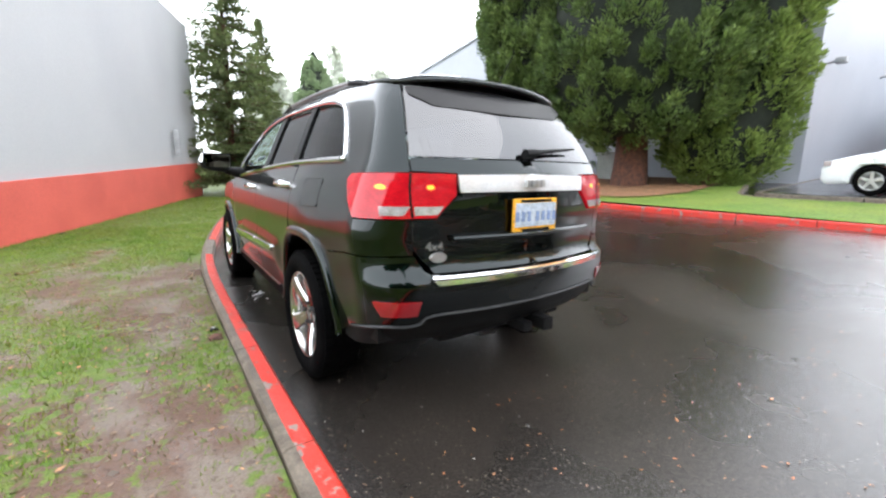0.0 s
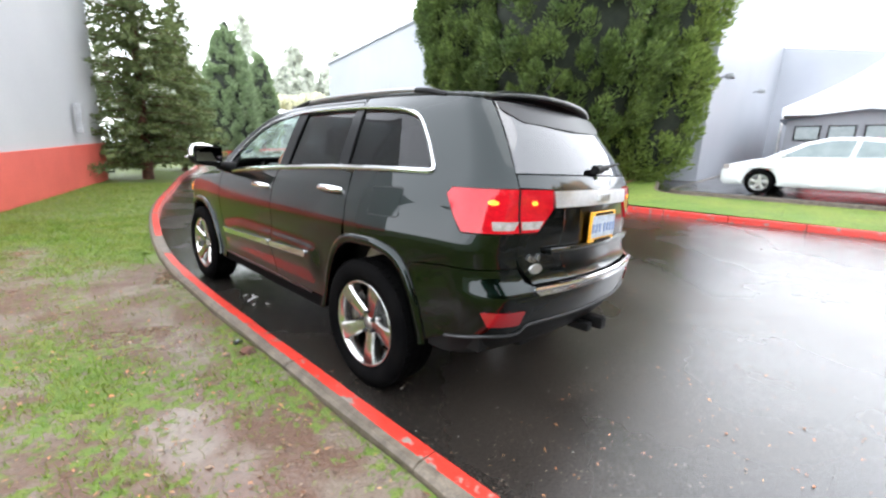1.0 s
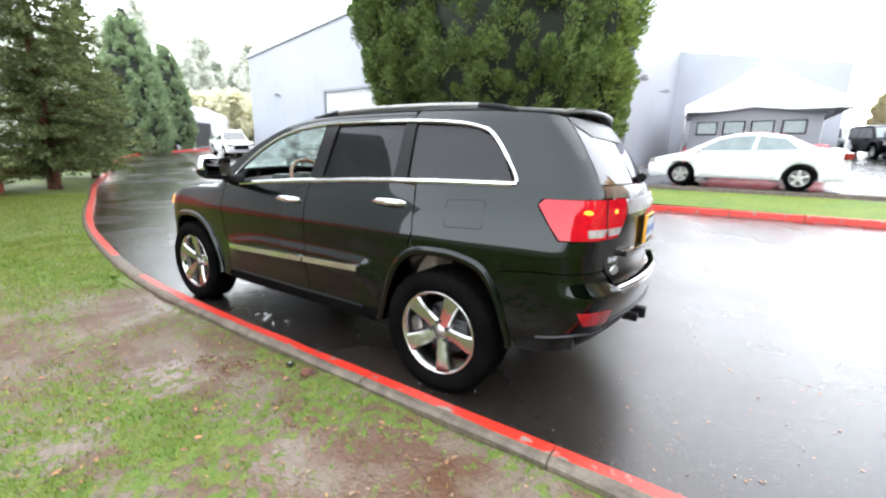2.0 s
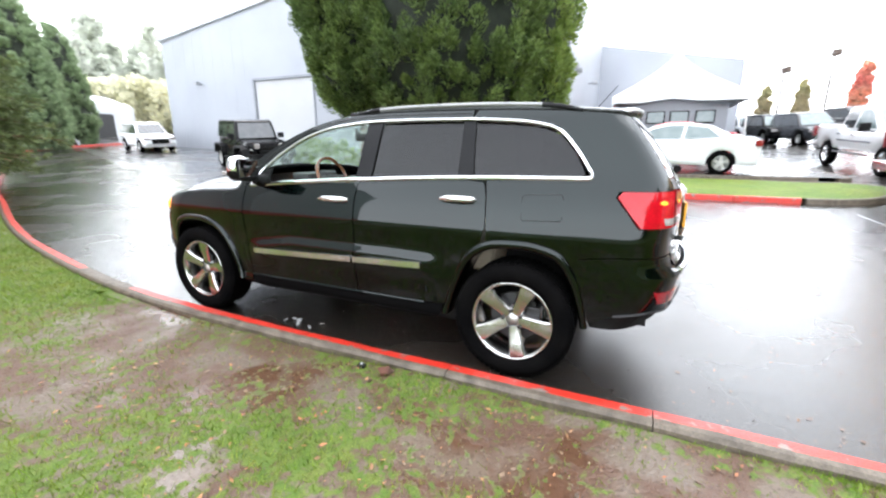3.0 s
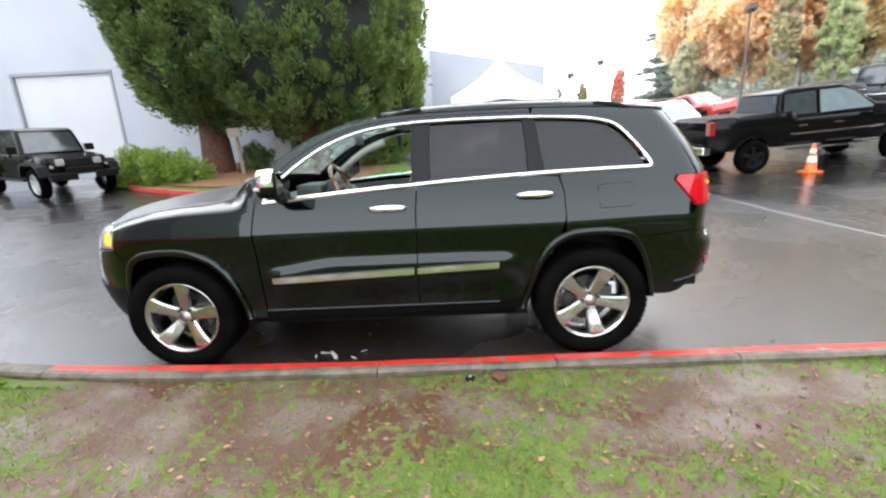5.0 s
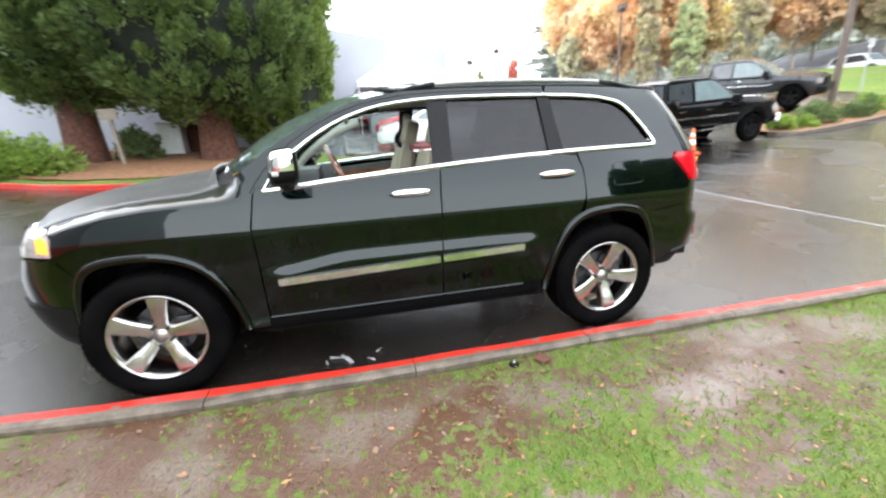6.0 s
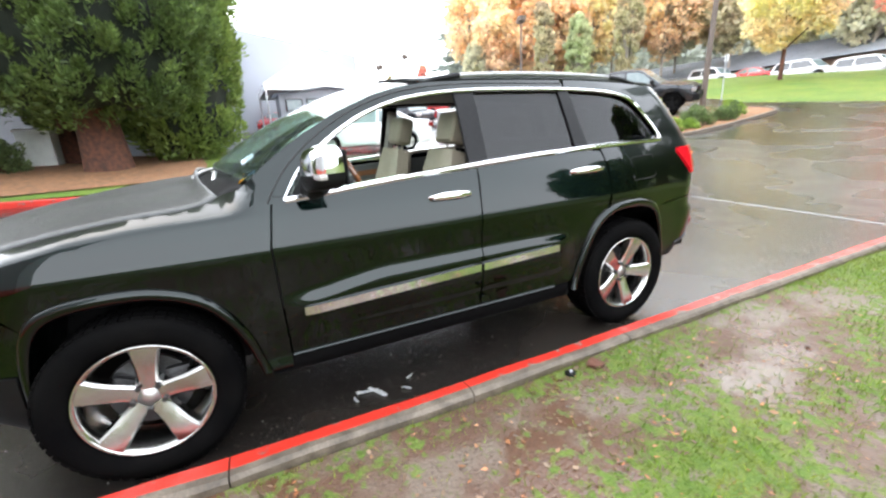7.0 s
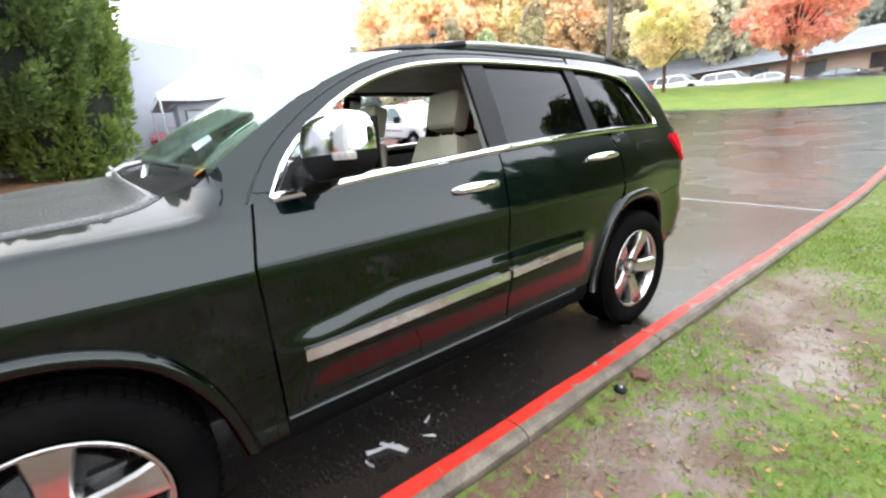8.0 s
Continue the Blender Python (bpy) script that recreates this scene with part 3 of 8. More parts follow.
M_PAINT_BEADED = beaded("dark_green_paint_with_rain_drops")
M_CHROME = material("chrome", (0.80, 0.80, 0.80), 0.10, 1.0, second=(0.74, 0.74, 0.75), scale=6, fine=80, vary=0.06, rough_vary=0.05)
M_SATIN = material("satin_silver_trim", (0.52, 0.52, 0.51), 0.40, 0.9, second=(0.43, 0.43, 0.42), scale=8, fine=120, vary=0.1)
M_BLACK_TRIM = material("black_plastic_trim", (0.0045, 0.0045, 0.0048), 0.5, second=(0.007, 0.007, 0.007), spec=0.12, fine=200, vary=0.2, bump=0.1, bump_scale=400)
M_GLOSS_BLACK = material("gloss_black_trim", (0.010, 0.010, 0.011), 0.12, second=(0.013, 0.013, 0.013), coat=0.6)
M_SILL = material("dull_black_sill", (0.0022, 0.0022, 0.0024), 0.65, second=(0.0035, 0.0035, 0.0035), spec=0.03, fine=150, vary=0.2)
M_PILLAR = material("smooth_black_pillar", (0.006, 0.006, 0.0065), 0.3, second=(0.008, 0.008, 0.0085), spec=0.15)
M_PLATED = material("dull_wet_chrome", (0.80, 0.81, 0.83), 0.42, 1.0, second=(0.68, 0.69, 0.71), scale=9, fine=90, vary=0.1, rough_vary=0.1)
M_TYRE = material("wet_tyre_rubber", (0.0020, 0.0020, 0.0022), 0.85, spec=0.02, second=(0.0045, 0.0043, 0.0042), scale=5, fine=150, vary=0.25, bump=0.15, bump_scale=200)
M_DARK_STEEL = material("dark_steel", (0.06, 0.06, 0.062), 0.45, 0.8, fine=120)
M_WHEEL = material("polished_alloy", (0.56, 0.55, 0.53), 0.20, 1.0, second=(0.48, 0.47, 0.455), scale=8, fine=120, vary=0.08, rough_vary=0.06)
M_MIRROR = material("mirror_glass", (0.22, 0.225, 0.23), 0.03, 1.0, second=(0.20, 0.205, 0.21), vary=0.02)
M_RAIL = material("dull_grey_rail", (0.30, 0.30, 0.30), 0.35, 0.7, second=(0.24, 0.24, 0.24), fine=120)
M_DARK_GLASS = glass_material("privacy_glass", (0.24, 0.24, 0.25), ior=2.1)
M_SIDE_GLASS = glass_material("tinted_side_glass", (0.17, 0.17, 0.18), ior=1.48)
M_CLEAR_GLASS = glass_material("pale_green_glass", (0.90, 0.96, 0.93), ior=1.5)
M_WET_GLASS = glass_material("pale_green_glass_with_rain", (0.86, 0.96, 0.91), rough=0.04, ior=1.75)
wet_n, wet_l = M_WET_GLASS.node_tree.nodes, M_WET_GLASS.node_tree.links
wet_old = wet_n["Material Output"].inputs["Surface"].links[0].from_socket
wet_film = wet_n.new("ShaderNodeBsdfTranslucent")
wet_film.inputs["Color"].default_value = (0.82, 0.92, 0.87, 1)
wet_co, wet_noise, wet_range, wet_mix = wet_n.new("ShaderNodeTexCoord"), wet_n.new("ShaderNodeTexNoise"), wet_n.new("ShaderNodeMapRange"), wet_n.new("ShaderNodeMixShader")
wet_noise.inputs["Scale"].default_value, wet_noise.inputs["Detail"].default_value = 14, 6
wet_range.inputs[1].default_value, wet_range.inputs[2].default_value, wet_range.inputs[3].default_value, wet_range.inputs[4].default_value = 0.35, 0.7, 0.01, 0.12
wet_l.new(wet_co.outputs["Object"], wet_noise.inputs["Vector"])
wet_l.new(wet_noise.outputs["Fac"], wet_range.inputs[0])
wet_l.new(wet_range.outputs[0], wet_mix.inputs[0])
wet_l.new(wet_old, wet_mix.inputs[1])
wet_l.new(wet_film.outputs[0], wet_mix.inputs[2])
wet_l.new(wet_mix.outputs[0], wet_n["Material Output"].inputs["Surface"])
M_LENS_RED = material("red_lamp_lens", (0.32, 0.004, 0.009), 0.10, second=(0.25, 0.003, 0.007), coat=0.35, spec=0.3, scale=20, fine=150, emit=0.8)
M_LENS_REFL = material("red_reflector", (0.24, 0.004, 0.007), 0.15, coat=1.0, fine=300)
M_LENS_CLEAR = material("clear_lamp_lens", (0.44, 0.41, 0.40), 0.12, 0.2, second=(0.30, 0.27, 0.26), coat=1.0, scale=40, fine=200)
M_GLOW_AMBER = material("lit_amber_bulb", (1.0, 0.30, 0.02), 0.3, second=(1.0, 0.36, 0.04), emit=1.6)
M_LEATHER = material("beige_leather", (0.30, 0.255, 0.19), 0.55, second=(0.25, 0.21, 0.155), scale=5, fine=90, vary=0.08, bump=0.15, bump_scale=160)
M_DASH = material("dark_grey_dash", (0.06, 0.062, 0.062), 0.6, fine=150)
M_HEADLINER = material("pale_headliner", (0.38, 0.36, 0.32), 0.9, fine=120, vary=0.1)
M_WOOD = material("polished_wood_trim", (0.16, 0.06, 0.02), 0.25, second=(0.09, 0.03, 0.012), scale=12, coat=0.7)
M_PLATE = material("white_number_plate", (0.46, 0.49, 0.52), 0.4, second=(0.38, 0.44, 0.51), scale=9)
M_YELLOW = material("yellow_plate_frame", (0.85, 0.42, 0.03), 0.4, second=(0.78, 0.36, 0.02))
M_BLUE_PRINT = material("blue_print", (0.20, 0.27, 0.45), 0.5)

suv = empty("sport_utility_car", Matrix(), "dark green sport-utility car, wet, two windows open, beside the kerb", "car")


def table(pairs):
    xs, ys = [p[0] for p in pairs], [p[1] for p in pairs]
    return lambda v: float(np.interp(v, xs, ys))


def smooth_step(t):
    t = max(0.0, min(1.0, t))
    return t * t * (3 - 2 * t)


WIDTH = table([(0.25, 0.86), (0.36, 0.90), (0.42, 0.890), (0.52, 0.8985), (0.63, 0.9055), (0.70, 0.910), (0.76, 0.914), (0.82, 0.9185), (0.88, 0.9235), (0.93, 0.9285), (0.955, 0.9305), (0.965, 0.9303), (1.01, 0.9235),
               (1.06, 0.9160), (1.12, 0.9030), (1.19, 0.8785), (1.25, 0.848), (1.32, 0.812), (1.42, 0.768), (1.52, 0.722), (1.60, 0.684), (1.66, 0.648), (1.72, 0.600), (1.78, 0.55)])
REAR = table([(0.30, -0.76), (0.40, -0.88), (0.47, -0.95), (0.56, -0.995), (0.64, -1.015), (0.72, -1.025), (0.775, -1.015), (0.80, -0.975), (0.90, -0.962), (1.05, -0.962), (1.20, -0.950), (1.26, -0.937),
              (1.31, -0.907), (1.42, -0.832), (1.52, -0.757), (1.60, -0.687), (1.66, -0.632), (1.75, -0.55)])
FRONT = table([(0.25, 3.50), (0.34, 3.62), (0.45, 3.70), (0.60, 3.745), (0.75, 3.745), (0.90, 3.695), (1.02, 3.640), (1.08, 3.57), (1.15, 3.43)])
REAR_R = table([(0.3, 0.24), (0.8, 0.24), (1.2, 0.22), (1.35, 0.20), (1.66, 0.16)])
TAIL_BOW = table([(0.3, 0.23), (1.2, 0.22), (1.35, 0.19), (1.7, 0.16)])
FRONT_R = 0.52


def taper(y):
    return 1 - 0.052 * smooth_step((0.10 - y) / 0.75) - 0.045 * smooth_step((y - 2.3) / 1.1)


TAIL_CACHE = {}


def tail_plan(z):
    """The tail's plan at a height: corner radius and centre, where the corner meets the bowed tail, and the bow."""
    key = round(z, 5)
    if key not in TAIL_CACHE:
        r, k = REAR_R(z), TAIL_BOW(z)
        yc = REAR(z) + 0.35
        for _ in range(6):
            wc = WIDTH(z) * taper(yc)
            x1 = wc - r * 0.7
            for _ in range(6):
                a1 = math.pi / 2 - math.atan(2 * k * x1)
                x1 = wc - r + r * math.cos(a1)
            yc = REAR(z) + k * x1 * x1 + r * math.sin(a1)
        TAIL_CACHE[key] = (r, yc, wc, a1, x1, k)
    return TAIL_CACHE[key]


def flare(u, z):
    """How far the doors swell out along the moulding between the wheels."""
    along_ = smooth_step((u - 0.46) / 0.17) * smooth_step((2.36 - u) / 0.22)
    top = 0.802 - 0.055 * smooth_step((u - 1.75) / 0.5) - 0.008 * smooth_step((0.95 - u) / 0.4)
    return 0.024 * along_ * smooth_step((top - z) / 0.085) * smooth_step((z - 0.46) / 0.20)


CREASE = table([(2.28, 1.150), (2.58, 1.136), (2.84, 1.123), (3.06, 1.098), (3.24, 1.064), (3.38, 1.026), (3.60, 0.98)])


def roll(u, z):
    """How far the front wing turns inwards over its crease."""
    over = (min(z, 1.26) - CREASE(u)) / 0.006
    return 2.4 * smooth_step((u - 2.34) / 0.16) * 0.006 * (over if over > 30 else math.log1p(math.exp(over))) * (1 - smooth_step((u - 3.15) / 0.5))


def skin(u, z):
    """A point of the right-hand skin: u runs along the side as y does, and on round the corners across the tail and the nose."""
    w = WIDTH(z)
    r, yc, wc, a1, x1, k = tail_plan(z)
    fc = FRONT(z) - FRONT_R
    wf = w * taper(fc) - roll(u, z)
    if u < yc:
        a = (yc - u) / r
        if a < a1:
            return Vector((wc - r + r * math.cos(a), yc - r * math.sin(a), z))
        x = x1 - (yc - u - r * a1)
        return Vector((x, REAR(z) + k * x * x, z))
    if u > fc:
        a = (u - fc) / FRONT_R
        if a < math.pi / 2:
            return Vector((wf - FRONT_R + FRONT_R * math.cos(a), fc + FRONT_R * math.sin(a), z))
        return Vector((wf - FRONT_R - (u - fc - FRONT_R * math.pi / 2), FRONT(z), z))
    return Vector((w * taper(u) + flare(u, z) - roll(u, z), u, z))


def tail_u(x, z):
    """The u of a place x metres from the middle of the tail."""
    r, yc, wc, a1, x1, k = tail_plan(z)
    if x <= x1:
        return yc - r * a1 - (x1 - x)
    return yc - r * math.acos(max(-1, min(1, (x - wc + r) / r)))


def nose_u(x, z):
    w = WIDTH(z)
    fc = FRONT(z) - FRONT_R
    wf = w * taper(fc)
    if x <= wf - FRONT_R:
        return fc + FRONT_R * math.pi / 2 + (wf - FRONT_R - x)
    return fc + FRONT_R * math.acos(max(-1, min(1, (x - wf + FRONT_R) / FRONT_R)))


def skin_normal(u, z):
    e = 0.004
    n = (skin(u + e, z) - skin(u - e, z)).cross(skin(u, z + e) - skin(u, z - e))
    n.normalize()
    return n


def inside(p, loop):
    x, y = p
    hit = False
    for i in range(len(loop)):
        (x0, y0), (x1, y1) = loop[i - 1], loop[i]
        if (y0 > y) != (y1 > y) and x < (x1 - x0) * (y - y0) / (y1 - y0) + x0:
            hit = not hit
    return hit


def dense_loop(loop, step):
    out = []
    for i in range(len(loop)):
        a, b = Vector(loop[i]), Vector(loop[(i + 1) % len(loop)])
        n = max(1, math.ceil((b - a).length / step))
        out += [tuple(a + (b - a) * k / n) for k in range(n)]
    return out


def curved(points, n=4):
    """A smooth open line through points."""
    pts = [Vector(p) for p in points]
    out = []
    for i in range(len(pts) - 1):
        p0, p1, p2, p3 = pts[max(i - 1, 0)], pts[i], pts[i + 1], pts[min(i + 2, len(pts) - 1)]
        for k in range(n):
            t = k / n
            out.append(tuple(0.5 * ((2 * p1) + (p2 - p0) * t + (2 * p0 - 5 * p1 + 4 * p2 - p3) * t * t + (3 * p1 - p0 - 3 * p2 + p3) * t ** 3)))
    out.append(tuple(pts[-1]))
    return out




def patch(loop, step=0.045, proud=0.0, thick=0.018, closed=False, both=False, surface=None, normal=None):
    """Verts and faces of a piece of the skin inside a loop of (u, z), with folded edges; both: one piece across the car's middle."""
    surface, normal = surface or skin, normal or skin_normal
    loop = dense_loop(loop, step)
    n = len(loop)
    pts = [Vector(p) for p in loop]
    us, zs = [p[0] for p in loop], [p[1] for p in loop]
    seg = [(np.array(loop[i]), np.array(loop[(i + 1) % n])) for i in range(n)]
    starts = np.array([s[0] for s in seg])
    ways = np.array([s[1] - s[0] for s in seg])
    lens = (ways ** 2).sum(1) + 1e-12
    row = 0
    z = min(zs) + step * 0.5
    while z < max(zs):
        u = min(us) + (step * 0.5 if row % 2 else 0)
        while u < max(us):
            if inside((u, z), loop):
                q = np.array((u, z))
                t = np.clip(((q - starts) * ways).sum(1) / lens, 0, 1)
                if (((starts + t[:, None] * ways - q) ** 2).sum(1)).min() > (step * 0.45) ** 2:
                    pts.append(Vector((u, z)))
            u += step
        z += step * 0.87
        row += 1
    vs, es, fs, origin, *_ = delaunay_2d_cdt(pts, [], [list(range(n))], 1, 1e-6)
    place = [surface(v.x, v.y) for v in vs]
    norm = [normal(v.x, v.y) for v in vs]
    verts = [p + q * proud for p, q in zip(place, norm)]
    faces = []
    for f in fs:
        a, b, c = (verts[i] for i in f[:3])
        q = (b - a).cross(c - a)
        faces.append(tuple(f) if q.dot(norm[f[0]]) >= 0 else tuple(f)[::-1])
    count = {}
    for f in faces:
        for i in range(len(f)):
            e = (f[i], f[(i + 1) % len(f)])
            count[e] = 1
    rim = [e for e in count if (e[1], e[0]) not in count]
    if both:
        for i in {i for e in rim for i in e}:
            if abs(verts[i].x) < 0.012:
                verts[i].x, place[i].x, norm[i].x = 0.0, 0.0, 0.0
        rim = [e for e in rim if abs(verts[e[0]].x) > 1e-6 or abs(verts[e[1]].x) > 1e-6]
    base = len(verts)
    if closed:
        verts += [p + q * (proud - thick) for p, q in zip(place, norm)]
        back = base
        faces += [tuple(i + back for i in f)[::-1] for f in list(faces)]
        for a, b in rim:
            faces.append((b, a, a + back, b + back))
    else:
        lower = {}
        for a, b in rim:
            for i in (a, b):
                if i not in lower:
                    lower[i] = (len(verts), len(verts) + 1)
                    verts.append(verts[i].copy())
                    verts.append(place[i] + norm[i] * (proud - thick))
            faces.append((lower[b][0], lower[a][0], lower[a][1], lower[b][1]))
    if both:
        k = len(verts)
        verts = verts + [Vector((-v.x, v.y, v.z)) for v in verts]
        faces = faces + [tuple(i + k for i in f)[::-1] for f in faces]
    return verts, faces


def flip(verts, faces):
    return [Vector((-v.x, v.y, v.z)) for v in verts], [f[::-1] for f in faces]


def panel(name, loop, mat, owner=None, label="", sides=(-1, 1), **more):
    """The same piece of skin on the left and on the right; returns the left one first."""
    made = []
    vf = patch(loop, **more)
    for s in sides:
        v, f = vf if s > 0 else flip(*vf)
        made.append(mesh_object(name, v, f, mat, owner or suv, True, label))
    return made


def across(name, loop, mat, owner=None, label="", **more):
    whole = []
    for (u0, z0), (u1, z1) in zip(loop, loop[1:] + loop[:1]):
        whole.append((u0, z0))
        if abs(skin(u0, z0).x) < 1e-4 and abs(skin(u1, z1).x) < 1e-4:
            for k in range(1, 16):
                z = z0 + (z1 - z0) * k / 16
                whole.append(((tail_u if u0 < 0 else nose_u)(0.0, z), z))
    v, f = patch(whole, both=True, **more)
    ob = mesh_object(name, v, f, mat, owner or suv, True, label)
    b = bmesh.new()
    b.from_mesh(ob.data)
    bmesh.ops.remove_doubles(b, verts=[w for w in b.verts if abs(w.co.x) < 0.002], dist=0.0015)
    b.to_mesh(ob.data)
    b.free()
    return ob


def strip(name, line, radius, mat, owner=None, sides=(-1, 1), proud=0.004, label="", flat=1.0, on=None):
    """A bead of trim that follows a line of (u, z) on the skin."""
    made = []
    for s in sides:
        b = bmesh.new()
        pts = []
        for u, z in line:
            p, q = skin(u, z), skin_normal(u, z)
            p = p + q * proud
            pts.append((p.x * s, p.y, p.z))
        tube(b, pts, radius, 8)
        made.append(part(name, b, mat, owner or suv, label, True))
    return made


# lines of the side: along the car and up
HOOD_LINE = [(2.50, 1.208), (2.56, 1.186), (2.66, 1.170), (2.87, 1.156), (3.06, 1.132), (3.24, 1.098), (3.38, 1.060)]
FRONT_ARCH = curved([(2.405, 0.36), (2.475, 0.60), (2.600, 0.785), (2.775, 0.872), (2.97, 0.890), (3.150, 0.868), (3.245, 0.795), (3.298, 0.62), (3.325, 0.36)], 4)
REAR_ARCH = curved([(0.500, 0.36), (0.425, 0.60), (0.330, 0.795), (0.190, 0.900), (0.0, 0.922), (-0.15, 0.908), (-0.290, 0.850), (-0.385, 0.69), (-0.440, 0.50), (-0.462, 0.40)], 4)
BELT = [(2.225, 1.178), (2.05, 1.190), (1.854, 1.207), (1.50, 1.231), (1.185, 1.250), (0.75, 1.272), (0.373, 1.286), (0.0, 1.294), (-0.395, 1.298)]
TOP_LINE = curved([(2.225, 1.178), (2.135, 1.300), (1.975, 1.425), (1.80, 1.523), (1.63, 1.585), (1.45, 1.622), (1.20, 1.645), (0.90, 1.652), (0.42, 1.648), (0.10, 1.632), (-0.09, 1.606), (-0.20, 1.565),
                   (-0.31, 1.455), (-0.405, 1.325), (-0.395, 1.298)], 4)
ROOF_EDGE = curved([(2.42, 1.225), (2.27, 1.345), (2.06, 1.475), (1.86, 1.570), (1.64, 1.648), (1.40, 1.692), (1.10, 1.706), (0.70, 1.710), (0.20, 1.704), (-0.20, 1.688), (-0.45, 1.668)], 4)

# doors and wings
front_wing = panel("front_wing", [(2.308, 0.44), (2.322, 0.98), (2.290, 1.165), (2.268, 1.200), (2.30, 1.215), (2.36, 1.226), (2.42, 1.232)] + HOOD_LINE + [(3.33, 1.00), (3.345, 0.90), (3.29, 0.84), (3.25, 0.79)] +
                   [p for p in FRONT_ARCH[::-1] if p[0] < 3.245] + [(2.40, 0.345), (2.308, 0.345)], M_PAINT, step=0.013)
front_door = panel("front_door", [(1.212, 0.42), (1.207, 0.80), (1.203, 1.10), (1.190, 1.232)] + [(u, z - 0.012) for u, z in BELT[::-1] if u > 1.2] + [(2.272, 1.185), (2.282, 1.16), (2.312, 0.98), (2.298, 0.42)], M_PAINT, step=0.026)
rear_door = panel("rear_door", [(0.480, 0.42)] + [p for p in REAR_ARCH if 0.42 < p[1] and p[0] > 0.20] + [(0.197, 1.0), (0.208, 1.18), (0.235, 1.262)] + [(u, z - 0.012) for u, z in BELT[::-1] if 0.24 < u < 1.18] +
                  [(1.180, 1.235), (1.193, 1.10), (1.199, 0.80), (1.202, 0.42)], M_PAINT, step=0.026)
glass_edge = [(tail_u(0.655, 1.315), 1.315), (tail_u(0.630, 1.42), 1.42), (tail_u(0.60, 1.52), 1.52), (tail_u(0.575, 1.60), 1.60)]
quarter = panel("rear_wing", [(0.190, 0.905)] + [p for p in REAR_ARCH if p[0] < 0.185 and p[1] > 0.80] + [(-0.40, 0.845), (-0.60, 0.868), (tail_u(0.75, 0.875), 0.875), (tail_u(0.66, 0.875), 0.875), (tail_u(0.66, 1.035), 1.035),
                (-0.682, 1.035), (-0.548, 1.205), (-0.565, 1.238), (tail_u(0.66, 1.245), 1.245)] + glass_edge + [(tail_u(0.56, 1.645), 1.645), (-0.45, 1.668), (-0.20, 1.688), (0.20, 1.704), (0.36, 1.707), (0.385, 1.655)] +
                [p for p in TOP_LINE if p[0] < 0.38 and p[1] > 1.3] + [(-0.395, 1.288), (0.0, 1.284), (0.22, 1.276), (0.200, 1.18), (0.189, 1.0)], M_PAINT, step=0.03)
panel("cowl_corner", [(2.215, 1.165), (2.46, 1.185), (2.44, 1.232), (2.25, 1.236)], M_PAINT, proud=-0.005, step=0.04)
roof_side = panel("roof_side", [p for p in ROOF_EDGE if p[0] > 0.40] + [(0.39, 1.707), (0.39, 1.655)] + [p for p in TOP_LINE[::-1] if p[0] > 0.42 and p[1] > 1.19] + [(2.262, 1.20), (2.30, 1.215)], M_PAINT, step=0.04)
strip("sill_bead", [(2.30, 0.412), (1.5, 0.412), (0.64, 0.412)], 0.009, M_PAINT, label="thin bead along the sill", proud=0.0)
sill = panel("sill_trim", [(0.53, 0.315), (0.50, 0.412), (2.39, 0.412), (2.41, 0.315)], M_SILL, proud=-0.012, label="black plastic sill")
for name_, line_, centre in (("wheel_arch_trim", FRONT_ARCH, (2.885, 0.36)), ("wheel_arch_trim", REAR_ARCH, (0.0, 0.36))):
    for s in (-1, 1):
        verts, faces = [], []
        rows = [(1.004, 0.000), (0.995, 0.016), (0.965, 0.024), (0.925, 0.022), (0.905, 0.010), (0.895, -0.03), (0.893, -0.16)]
        for u, z in line_:
            for k, out in rows:
                uu, zz = centre[0] + (u - centre[0]) * k, centre[1] + (z - centre[1]) * k
                p, q = skin(uu, max(zz, 0.3)), skin_normal(uu, max(zz, 0.3))
                verts.append(Vector((s * (p.x + out), p.y, zz)))
        k = len(rows)
        for i in range(len(line_) - 1):
            for j in range(k - 1):
                f = (i * k + j, (i + 1) * k + j, (i + 1) * k + j + 1, i * k + j + 1)
                faces.append(f if s > 0 else f[::-1])
        mesh_object(name_, verts, faces, M_PAINT, suv, True)
    for s in (-1, 1):
        b = bmesh.new()
        wc = [(u, z) for u, z in line_]
        ring = [(0.86 * s, centre[0] + (u - centre[0]) * 0.9, centre[1] + (z - centre[1]) * 0.9) for u, z in wc]
        a0 = [b.verts.new(p) for p in ring]
        a1 = [b.verts.new((p[0] - 0.36 * s, p[1], p[2])) for p in ring]
        for i in range(len(ring) - 1):
            b.faces.new((a0[i], a0[i + 1], a1[i + 1], a1[i]))
        b.faces.new(a1)
        part("wheel_housing", b, M_BLACK_TRIM, suv)

